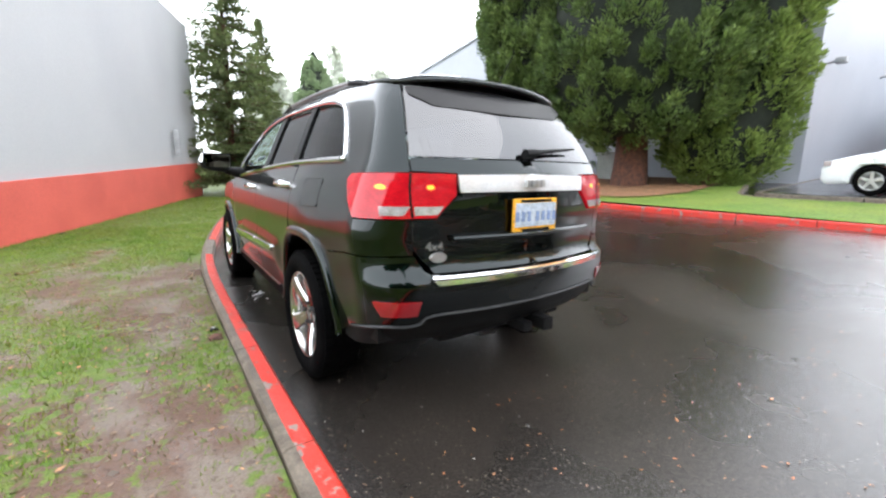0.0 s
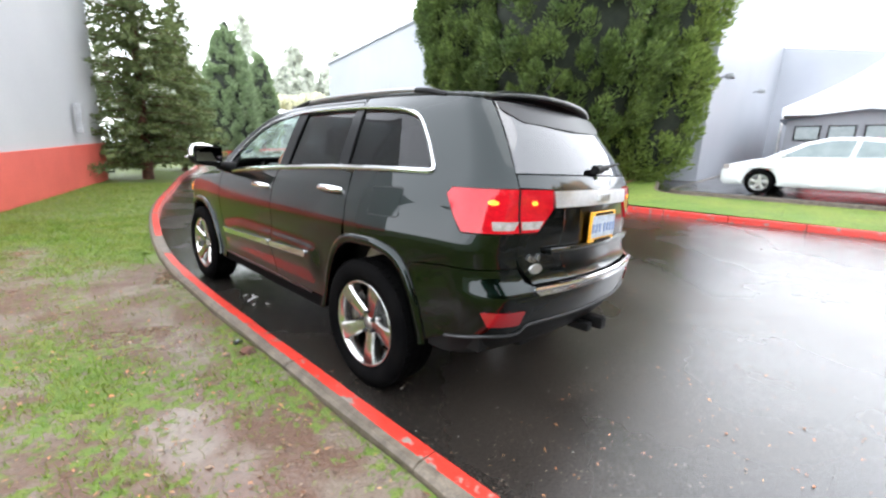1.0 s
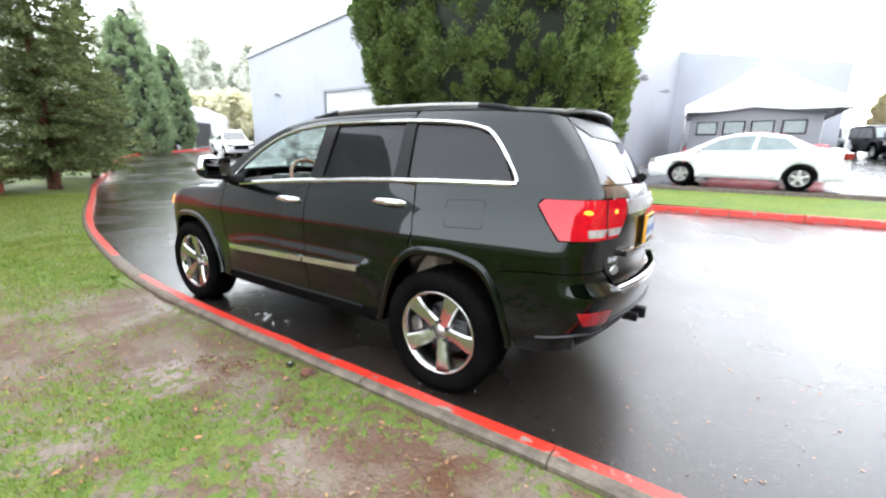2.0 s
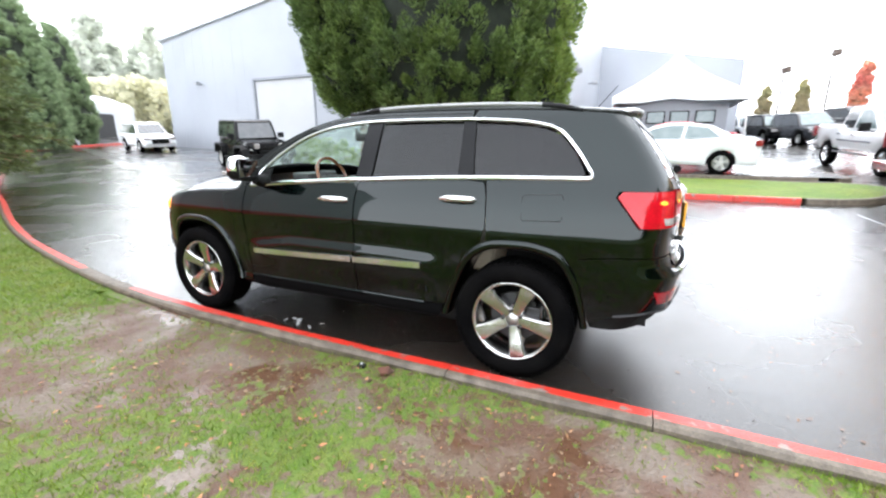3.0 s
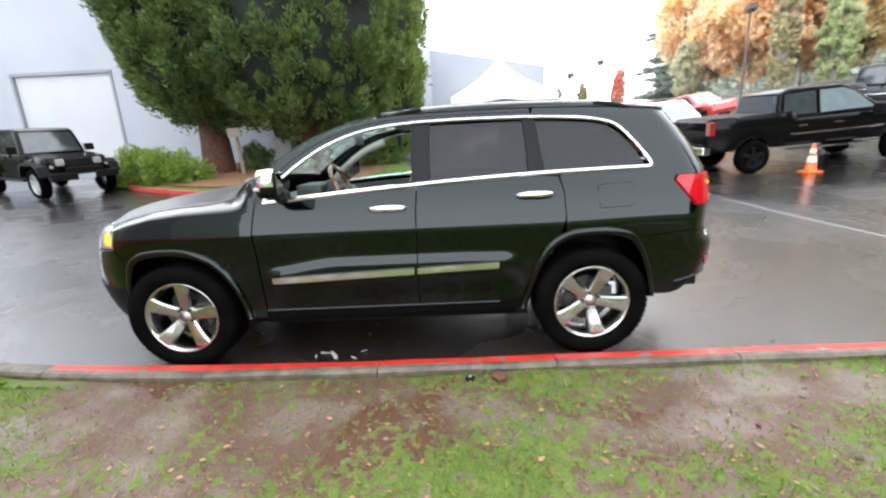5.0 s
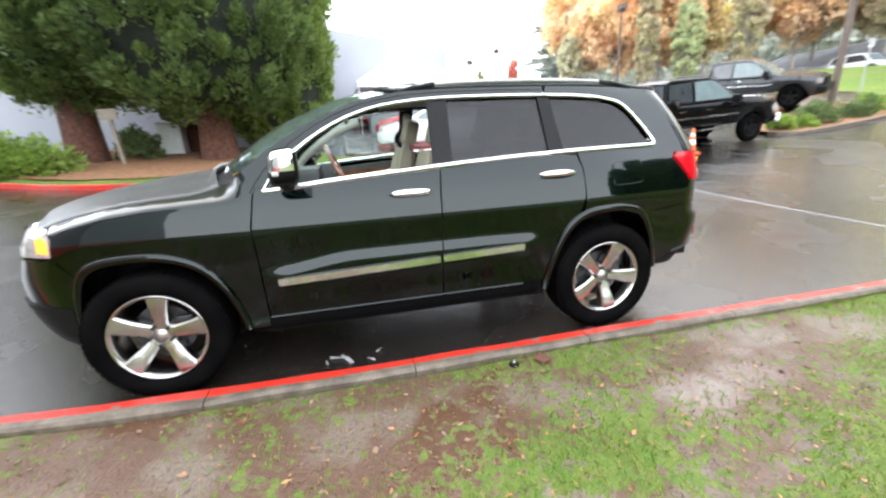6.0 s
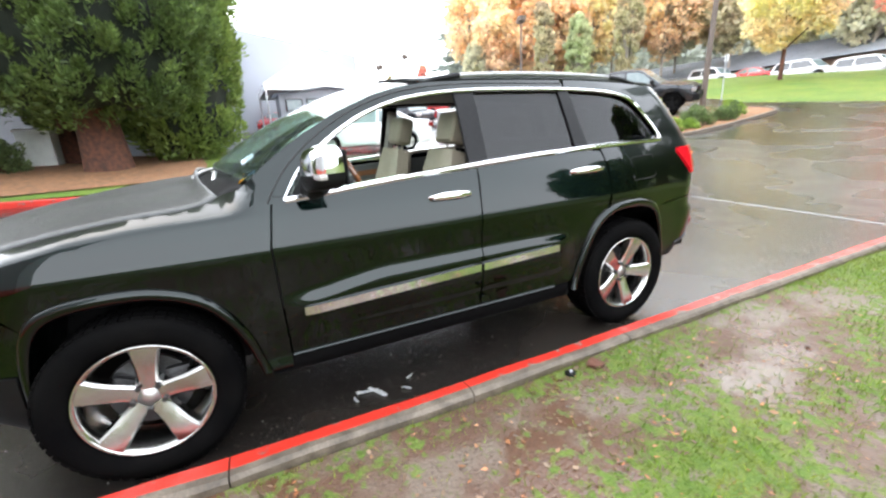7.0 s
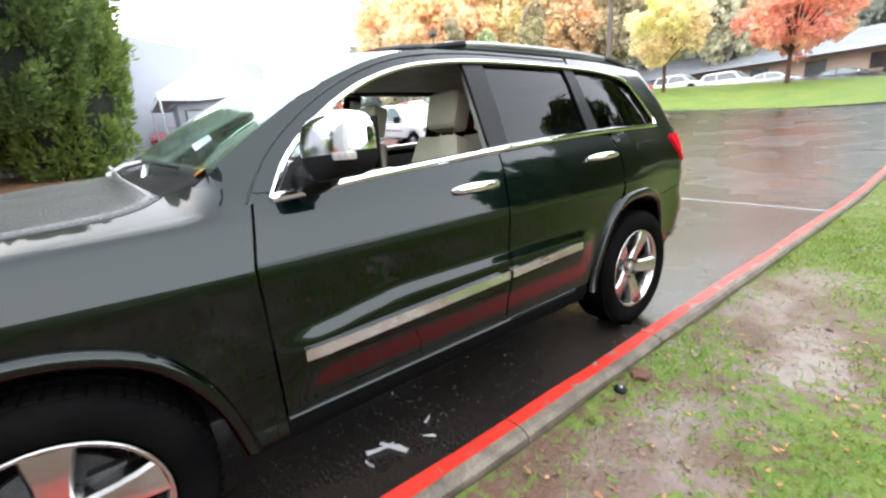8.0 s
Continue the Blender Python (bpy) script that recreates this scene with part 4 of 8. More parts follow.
# bumpers
rear_bumper = across("rear_bumper", [(-0.462, 0.43), (-0.440, 0.50), (-0.385, 0.69), (-0.320, 0.828), (-0.40, 0.838), (-0.60, 0.862), (tail_u(0.75, 0.868), 0.868), (tail_u(0.655, 0.868), 0.868), (tail_u(0.615, 0.80), 0.80),
                                     (tail_u(0.58, 0.775), 0.775), (tail_u(0.0, 0.775), 0.775), (tail_u(0.0, 0.595), 0.595), (tail_u(0.58, 0.595), 0.595), (tail_u(0.66, 0.545), 0.545), (tail_u(0.80, 0.545), 0.545), (-0.60, 0.50)], M_PAINT)
across("lower_valance", [(-0.470, 0.405), (-0.465, 0.44), (-0.60, 0.497), (tail_u(0.80, 0.54), 0.54), (tail_u(0.66, 0.54), 0.54), (tail_u(0.58, 0.59), 0.59), (tail_u(0.0, 0.59), 0.59), (tail_u(0.0, 0.44), 0.44), (tail_u(0.6, 0.42), 0.42), (-0.62, 0.40)],
       M_BLACK_TRIM, rear_bumper, "black plastic valance", proud=-0.02)
bead = [(-0.60, 0.50), (tail_u(0.80, 0.545), 0.545), (tail_u(0.70, 0.545), 0.545), (tail_u(0.64, 0.556), 0.556), (tail_u(0.585, 0.592), 0.592), (tail_u(0.3, 0.596), 0.596), (tail_u(0.0, 0.596), 0.596)]
strip("bright_bead", curved(bead, 4), 0.008, M_DARK_STEEL, rear_bumper, label="thin dark chrome bead")
across("bumper_step", [(tail_u(0.605, 0.772), 0.772), (tail_u(0.57, 0.738), 0.738), (tail_u(0.0, 0.740), 0.740), (tail_u(0.0, 0.770), 0.770)], M_CHROME, rear_bumper, "chrome step strip", proud=0.014)
strip("step_edge", [(tail_u(x, 0.772), 0.772) for x in np.linspace(0.60, 0.0, 12)], 0.015, M_CHROME, rear_bumper, label="chrome step edge", proud=0.010)
panel("reflector", [(tail_u(0.80, 0.60), 0.60), (tail_u(0.83, 0.672), 0.672), (tail_u(0.645, 0.672), 0.672), (tail_u(0.66, 0.60), 0.60)], M_LENS_REFL, rear_bumper, "red reflector", proud=0.008, step=0.03)
b = bmesh.new()
box(b, -0.035, 0.035, -1.02, -0.80, 0.40, 0.47, 0.01)
box(b, -0.16, -0.10, -0.99, -0.86, 0.41, 0.46, 0.01)
part("tow_hitch", b, M_BLACK_TRIM, suv, "black steel tow hitch socket").location.x = 0.12

front_bumper = across("front_bumper", [(3.325, 0.40), (3.298, 0.62), (3.252, 0.79), (3.298, 0.835), (3.35, 0.89), (nose_u(0.62, 0.87), 0.87), (nose_u(0.0, 0.87), 0.87), (nose_u(0.0, 0.34), 0.34), (nose_u(0.6, 0.33), 0.33), (3.35, 0.34)], M_PAINT, step=0.06)
across("lower_front_trim", [(3.335, 0.31), (3.328, 0.42), (3.312, 0.60), (nose_u(0.62, 0.64), 0.64), (nose_u(0.45, 0.52), 0.52), (nose_u(0.0, 0.50), 0.50), (nose_u(0.0, 0.30), 0.30), (nose_u(0.6, 0.30), 0.30)], M_BLACK_TRIM, front_bumper, proud=0.01, step=0.06)
grille = across("grille", [(nose_u(0.50, 0.89), 0.89), (nose_u(0.50, 1.04), 1.04), (nose_u(0.0, 1.05), 1.05), (nose_u(0.0, 0.89), 0.89)], M_CHROME, label="chrome grille with seven slots", step=0.05)
for i in range(7):
    x = (i - 3) * 0.125
    b = bmesh.new()
    box(b, x - 0.038, x + 0.038, 3.64, 3.712, 0.905, 1.02, 0.012)
    part("slot", b, M_GLOSS_BLACK, grille)
head_lamp = panel("head_lamp", [(3.345, 0.905), (3.338, 1.00), (3.385, 1.045), (nose_u(0.55, 1.045), 1.045), (nose_u(0.52, 0.90), 0.90)], M_LENS_CLEAR, label="head lamp", step=0.04, proud=0.004)
for lamp in head_lamp:
    s = -1 if lamp is head_lamp[0] else 1
    v, f = patch([(3.352, 0.925), (3.349, 0.985), (3.385, 1.012), (3.425, 0.995), (3.415, 0.93)], step=0.03, proud=0.010)
    v, f = (v, f) if s > 0 else flip(v, f)
    mesh_object("turn_signal", v, f, M_GLOW_AMBER, lamp, True, "lit amber turn signal")


# bonnet, windscreen, roof
def ruled(name, left, rows, mat, crown, thick=0.0, label="", owner=None, bulge=0.0):
    """A sheet across the car between mirrored edge lines; crown: how far its middle stands up from the edges, along each line's own normal."""
    verts, faces = [], []
    n = len(left)
    for i, (x, y, z) in enumerate(left):
        c = crown(i / (n - 1))
        for j in range(rows + 1):
            t = -1 + 2 * j / rows
            k = 1 - abs(t) ** 2.4
            extra = bulge * (smooth_step((0.62 - abs(t)) / 0.14))
            verts.append(Vector((x * t, y + c[0] * k, z + c[1] * k + extra)))
    m = rows + 1
    for i in range(n - 1):
        for j in range(rows):
            faces.append((i * m + j, i * m + j + 1, (i + 1) * m + j + 1, (i + 1) * m + j))
    if thick:
        k = len(verts)
        norms = []
        me = bpy.data.meshes.new("temporary")
        me.from_pydata([tuple(v) for v in verts], [], faces)
        norms = [v.normal.copy() for v in me.vertices]
        bpy.data.meshes.remove(me)
        verts += [v - q * thick for v, q in zip(verts[:k], norms)]
        faces += [tuple(i + k for i in f)[::-1] for f in list(faces)]
        ring = [j for j in range(m)] + [i * m + m - 1 for i in range(1, n)] + [(n - 1) * m + j for j in range(m - 2, -1, -1)] + [i * m for i in range(n - 2, 0, -1)]
        for a, c in zip(ring, ring[1:] + ring[:1]):
            faces.append((c, a, a + k, c + k))
    return mesh_object(name, verts, faces, mat, owner or suv, True, label)


def edge(line, inset=0.0, lift=0.0):
    out = []
    for u, z in line:
        p = skin(u, z)
        out.append((p.x - inset, p.y, p.z + lift))
    return out


hood_edge = edge(curved(HOOD_LINE + [(3.47, 1.025)], 3), 0.006, 0.0)
bonnet = ruled("bonnet", hood_edge, 24, M_PAINT_BEADED, lambda t: (0.16 * smooth_step((t - 0.45) / 0.55) + 0.12 * (1 - smooth_step(t / 0.30)), 0.084 - 0.016 * t), 0.012, bulge=0.014)
strip("bonnet_joint", curved(HOOD_LINE, 3), 0.0035, M_DARK, label="dark joint beside the bonnet", proud=-0.001)
screen_edge = edge([p for p in ROOF_EDGE if 1.42 < p[0] < 2.36], 0.012, -0.004)
windscreen = ruled("windscreen", screen_edge, 20, M_WET_GLASS, lambda t: (0.16 - 0.06 * t, 0.045 + 0.005 * t), 0.006, "pale green glass with wet streaks")
windscreen.visible_shadow = False
roof_line = edge([p for p in ROOF_EDGE if p[0] < 1.44] + [(-0.52, 1.662), (-0.575, 1.655)], 0.006, 0.0)
roof = ruled("roof", roof_line, 22, M_PAINT_BEADED, lambda t: (0.09 * (1 - smooth_step(t / 0.2)) - 0.10 * smooth_step((t - 0.85) / 0.15), 0.046 - 0.010 * t), 0.02)
cowl = ruled("cowl", [(0.835, 2.325, 1.272), (0.805, 2.370, 1.240), (0.742, 2.43, 1.222), (0.705, 2.485, 1.200), (0.680, 2.54, 1.180)], 18, M_BLACK_TRIM, lambda t: (0.145, 0.045 + 0.005 * t), 0.006, "black plastic cowl at the windscreen's foot")
for pivot, elbow, tip in (((-0.42, 2.525, 1.238), (-0.355, 2.500, 1.310), (0.16, 2.520, 1.322)), ((-0.30, 2.620, 1.272), (-0.335, 2.512, 1.314), (-0.62, 2.430, 1.290))):
    b = bmesh.new()
    mid_ = tuple(0.5 * p + 0.5 * q + d for p, q, d in zip(pivot, elbow, (0, 0, 0.010)))
    tube(b, [pivot, mid_, elbow], [0.014, 0.011, 0.008], 8)
    wiper = part("wiper", b, M_SATIN, suv, "wet wiper arm", True)
    b = bmesh.new()
    tube(b, [elbow, tuple(0.5 * p + 0.5 * q + d for p, q, d in zip(elbow, tip, (0, 0.012, 0.004))), tip], 0.006, 6)
    part("blade", b, M_BLACK_TRIM, wiper, "black rubber blade", True)
for s in (-1, 1):
    b = bmesh.new()
    line = [(1.36, 1.692), (1.30, 1.710), (1.20, 1.728), (0.9, 1.742), (0.4, 1.743), (0.0, 1.730), (-0.16, 1.714), (-0.30, 1.688)]
    tube(b, [(s * 0.60, y, z) for i, (y, z) in enumerate(curved(line, 3))], 0.0145, 8)
    rail = part("roof_rail", b, M_RAIL, suv, "satin silver roof rail", True)
    for y0, y1 in ((1.40, 1.14), (-0.06, -0.31)):
        b = bmesh.new()
        tube(b, [(s * 0.60, y, z) for y, z in curved([(y0, 1.688), ((2 * y0 + y1) / 3, 1.708), (y1, 1.733)] if y0 > 1 else [(y0, 1.723), ((y0 + y1) / 2, 1.710), (y1, 1.682)], 4)], [0.018] * 9, 8)
        part("rail_foot", b, M_BLACK_TRIM, rail, "black end foot", True)
b = bmesh.new()
tube(b, [(0.30, -0.28, 1.715), (0.30, -0.30, 1.745)], 0.018, 8)
tube(b, [(0.30, -0.30, 1.745), (0.30, -0.46, 1.93)], 0.0035, 6)
part("aerial", b, M_BLACK_TRIM, suv)

# window surrounds and glass
window_trim = strip("window_trim", curved(BELT, 2), 0.0150, M_CHROME, label="chrome window surround", proud=0.006)
strip("window_trim", TOP_LINE, 0.0105, M_CHROME, label="chrome window surround", proud=0.004)
panel("door_pillar", [(1.095, 1.262), (1.222, 1.254), (1.212, 1.645), (1.080, 1.650)], M_PILLAR, proud=-0.004, step=0.06)
panel("door_pillar", [(0.315, 1.294), (0.425, 1.290), (0.445, 1.648), (0.360, 1.645)], M_PILLAR, proud=-0.004, step=0.06)
panel("mirror_mount", [(2.20, 1.190), (2.07, 1.202), (2.06, 1.32), (2.13, 1.28)], M_BLACK_TRIM, proud=-0.004, step=0.05)
rear_glass_side = panel("door_window", [(1.097, 1.265), (0.424, 1.292), (0.444, 1.640), (0.80, 1.648), (1.082, 1.645)], M_SIDE_GLASS, label="dark privacy glass", sides=(-1,), proud=-0.016, thick=0.005, closed=True, step=0.07)
quarter_glass = panel("quarter_window", [(0.317, 1.296), (-0.385, 1.304), (-0.30, 1.450), (-0.195, 1.555), (-0.09, 1.597), (0.10, 1.624), (0.358, 1.640)], M_SIDE_GLASS, label="dark privacy glass", proud=-0.016, thick=0.005, closed=True, step=0.07)
far_glass = panel("door_window", [(2.06, 1.21), (1.267, 1.254), (1.264, 1.640), (1.45, 1.62), (1.63, 1.583), (1.80, 1.52), (1.975, 1.42), (2.05, 1.36)], M_CLEAR_GLASS, sides=(1,), proud=-0.016, thick=0.005, closed=True, step=0.07)
for g_ in rear_glass_side + quarter_glass + far_glass:
    g_.visible_shadow = False

for g_ in rear_glass_side + quarter_glass + far_glass + [windscreen]:
    g_.data.set_sharp_from_angle(angle=radians(25))
strip("door_joint", curved([(2.300, 1.172), (2.268, 1.225), (2.175, 1.335), (2.01, 1.462), (1.825, 1.560), (1.645, 1.624), (1.455, 1.663), (1.20, 1.684), (0.90, 1.690), (0.40, 1.686)], 4), 0.0045, M_DARK, label="dark joint over the doors", proud=0.0)

# tail
tailgate = across("tailgate", [(tail_u(0.0, 0.79), 0.79), (tail_u(0.575, 0.79), 0.79), (tail_u(0.62, 0.85), 0.85), (tail_u(0.655, 0.90), 0.90), (tail_u(0.655, 1.035), 1.035), (tail_u(0.55, 1.035), 1.035), (tail_u(0.445, 1.14), 1.14), (tail_u(0.44, 1.243), 1.243),
                               (tail_u(0.655, 1.25), 1.25), (tail_u(0.650, 1.305), 1.305), (tail_u(0.0, 1.305), 1.305)], M_PAINT, step=0.05)
rear_line = np.polyfit([1.31, 1.40, 1.48, 1.56, 1.65], [REAR(z) for z in (1.31, 1.40, 1.48, 1.56, 1.65)], 2)
rear_half = table([(1.315, 0.650), (1.42, 0.624), (1.52, 0.594), (1.60, 0.570), (1.645, 0.550)])
rear_window = ruled("rear_window", [(rear_half(z), float(np.polyval(rear_line, z)) + TAIL_BOW(z) * rear_half(z) ** 2 + 0.006, z) for z in np.linspace(1.312, 1.642, 13)], 20, M_DARK_GLASS,
                    lambda t: (-TAIL_BOW(1.312 + 0.33 * t) * rear_half(1.312 + 0.33 * t) ** 2, 0.0), 0.005, "dark privacy glass", tailgate)
rear_window.visible_shadow = False
rear_window.data.set_sharp_from_angle(angle=radians(25))
across("tail_strip", [(tail_u(0.438, 1.155), 1.155), (tail_u(0.442, 1.232), 1.232), (tail_u(0.0, 1.238), 1.238), (tail_u(0.0, 1.158), 1.158)], M_PLATED, tailgate, "chrome strip between the lamps", proud=0.016, step=0.05)
across("ledge", [(tail_u(0.47, 0.925), 0.925), (tail_u(0.49, 0.950), 0.950), (tail_u(0.0, 0.955), 0.955), (tail_u(0.0, 0.930), 0.930)], M_PAINT, tailgate, proud=0.035, thick=0.05, step=0.05)
strip("ledge_edge", [(tail_u(x, 0.948), 0.948) for x in np.linspace(0.48, 0.0, 10)], 0.012, M_PAINT, tailgate, proud=0.030)
b = bmesh.new()
for k in range(4):
    box(b, -0.065 + k * 0.035, -0.040 + k * 0.035, -0.984, -0.965, 1.180, 1.215, 0.003)
part("maker_mark", b, M_SATIN, tailgate, "chrome maker's mark")
for s in (-1, 1):
    outline = [(-0.560, 1.205), (-0.585, 1.232), (tail_u(0.66, 1.240), 1.240), (tail_u(0.452, 1.237), 1.237), (tail_u(0.455, 1.145), 1.145), (tail_u(0.555, 1.043), 1.043), (tail_u(0.70, 1.043), 1.043), (-0.690, 1.043)]
    v, f = patch(outline, step=0.03, proud=0.012, thick=0.03)
    v, f = (v, f) if s > 0 else flip(v, f)
    lamp = mesh_object("tail_lamp", v, f, M_LENS_RED, suv, True, "lit red tail lamp")
    for x0, x1, z0, z1, mt, nm, pr in ((0.52, 0.655, 1.056, 1.094, M_LENS_CLEAR, "reversing_lens", 0.016), (0.672, 0.79, 1.056, 1.096, M_LENS_CLEAR, "reversing_lens", 0.016), (0.562, 0.596, 1.168, 1.190, M_GLOW_AMBER, "bulb", 0.015),
                                       (0.758, 0.792, 1.168, 1.190, M_GLOW_AMBER, "bulb", 0.015), (0.658, 0.668, 1.045, 1.238, M_BLACK_TRIM, "lamp_joint", 0.0145)):
        oval = [(tail_u((x0 + x1) / 2 + (x1 - x0) / 2 * math.cos(a), (z0 + z1) / 2 + (z1 - z0) / 2 * math.sin(a)), (z0 + z1) / 2 + (z1 - z0) / 2 * math.sin(a)) for a in np.linspace(0, math.tau, 14, endpoint=False)]
        v, f = patch(oval if nm == "bulb" else [(tail_u(x1, z0), z0), (tail_u(x1, z1), z1), (tail_u(x0, z1), z1), (tail_u(x0 + (0.03 if nm == "reversing_lens" else 0), z0), z0)], step=0.02, proud=pr, thick=0.006)
        v, f = (v, f) if s > 0 else flip(v, f)
        mesh_object(nm, v, f, mt, lamp, True, {"bulb": "lit amber bulb", "reversing_lens": "clear lens"}.get(nm, ""))
b = bmesh.new()
box(b, -0.155, 0.155, -0.990, -0.975, 0.958, 1.124, 0.006)
number_plate = part("number_plate", b, M_YELLOW, tailgate, "pale number plate in a yellow frame")
b = bmesh.new()
box(b, -0.146, 0.146, -0.994, -0.986, 0.982, 1.102, 0.004)
part("plate_face", b, M_PLATE, number_plate)
b = bmesh.new()
for k in range(7):
    x = -0.125 + k * 0.042 - (0.012 if k < 3 else -0.006)
    box(b, x - 0.011, x + 0.011, -0.997, -0.991, 1.010, 1.060, 0.002)
tagged(part("plate_bars", b, M_BLUE_PRINT, number_plate), kind="stuff")
b = bmesh.new()
box(b, -0.11, 0.11, -0.995, -0.988, 1.106, 1.119, 0.001)
box(b, -0.10, 0.10, -0.997, -0.990, 0.961, 0.973, 0.001)
tagged(part("frame_bars", b, M_BLACK_TRIM, number_plate), kind="stuff")
# spoiler over the rear window
sp_v, sp_f = [], []
for j in range(21):
    t = -1 + j / 10
    x = 0.575 * t
    back = -0.65 + 0.09 * abs(t) ** 3
    for y, z in ((-0.44, 1.676), (-0.50, 1.688), (back + 0.02, 1.692), (back, 1.686), (back + 0.012, 1.679), (-0.54, 1.668), (-0.50, 1.664)):
        sp_v.append((x, y, z + 0.028 * (1 - abs(t) ** 2.5) - 0.012 * max(0, abs(t) - 0.8) / 0.2))
for j in range(20):
    for k in range(7):
        sp_f.append((j * 7 + k, (j + 1) * 7 + k, (j + 1) * 7 + (k + 1) % 7, j * 7 + (k + 1) % 7))
sp_f += [tuple(range(7)), tuple(range(140, 147))[::-1]]
spoiler = mesh_object("roof_spoiler", sp_v, sp_f, M_PAINT, suv)
spoiler.data.shade_smooth()
spoiler.data.set_sharp_from_angle(angle=radians(40))
b = bmesh.new()
box(b, -0.13, 0.13, -0.650, -0.620, 1.692, 1.708, 0.004)
part("stop_lamp", b, M_LENS_REFL, spoiler, "red high-level stop lamp")
# black glass band, drawn lower to paint the spoiler's shade on the window
across("window_band", [(tail_u(0.0, 1.540), 1.540), (tail_u(0.44, 1.552), 1.552), (tail_u(0.545, 1.60), 1.60), (tail_u(0.555, 1.645), 1.645), (tail_u(0.0, 1.65), 1.65)], M_PILLAR, tailgate, proud=0.0015, thick=0.004, step=0.04)
b = bmesh.new()
tube(b, [(0.02, -0.905, 1.335), (0.10, -0.902, 1.352), (0.42, -0.868, 1.380)], [0.018, 0.013, 0.006], 8)
tube(b, [(-0.02, -0.912, 1.338), (0.05, -0.912, 1.343)], 0.026, 10)
part("rear_wiper", b, M_BLACK_TRIM, tailgate)
# stickers in the windscreen's corner and a paper behind it
for nm, mt, lab, (px, py, pz), (w_, d_) in (("sticker", M_YELLOW, "yellow oval sticker", (-0.735, 2.385, 1.272), (0.030, 0.020)), ("sticker", M_BLUE_PRINT, "blue sticker", (-0.735, 2.340, 1.300), (0.022, 0.020)),
                                            ("paper", M_PLATE, "pale paper behind the windscreen", (-0.62, 2.345, 1.360), (0.040, 0.052))):
    b = bmesh.new()
    bmesh.ops.create_cone(b, cap_ends=True, segments=20 if nm == "sticker" else 4, radius1=1.0, radius2=1.0, depth=0.003, matrix=pose(px, py, pz, -29, 10, 45 if nm == "paper" else 0) @ Matrix.Diagonal((w_, d_, 1, 1)))
    part(nm, b, mt, windscreen, lab)
badge_data = bpy.data.curves.new("badge", "FONT")
badge_data.body, badge_data.size, badge_data.extrude = "4x4", 0.058, 0.003
badge_me = bpy.data.meshes.new_from_object(new("drive_badge", badge_data))
bpy.data.objects.remove(bpy.data.objects["drive_badge"])
badge_me.materials.append(M_CHROME)
badge = new("drive_badge", badge_me)
badge.parent = tailgate
badge["label"] = "chrome letters"
badge.matrix_world = pose(-0.605, -0.886, 0.893, 90, 0, -14)
b = bmesh.new()
bmesh.ops.create_cone(b, cap_ends=True, segments=20, radius1=0.036, radius2=0.032, depth=0.008, matrix=pose(-0.545, -0.905, 0.858, 90, 0, -14) @ Matrix.Diagonal((1.2, 0.72, 1, 1)))
part("emblem", b, M_SATIN, tailgate, "small oval emblem", True)

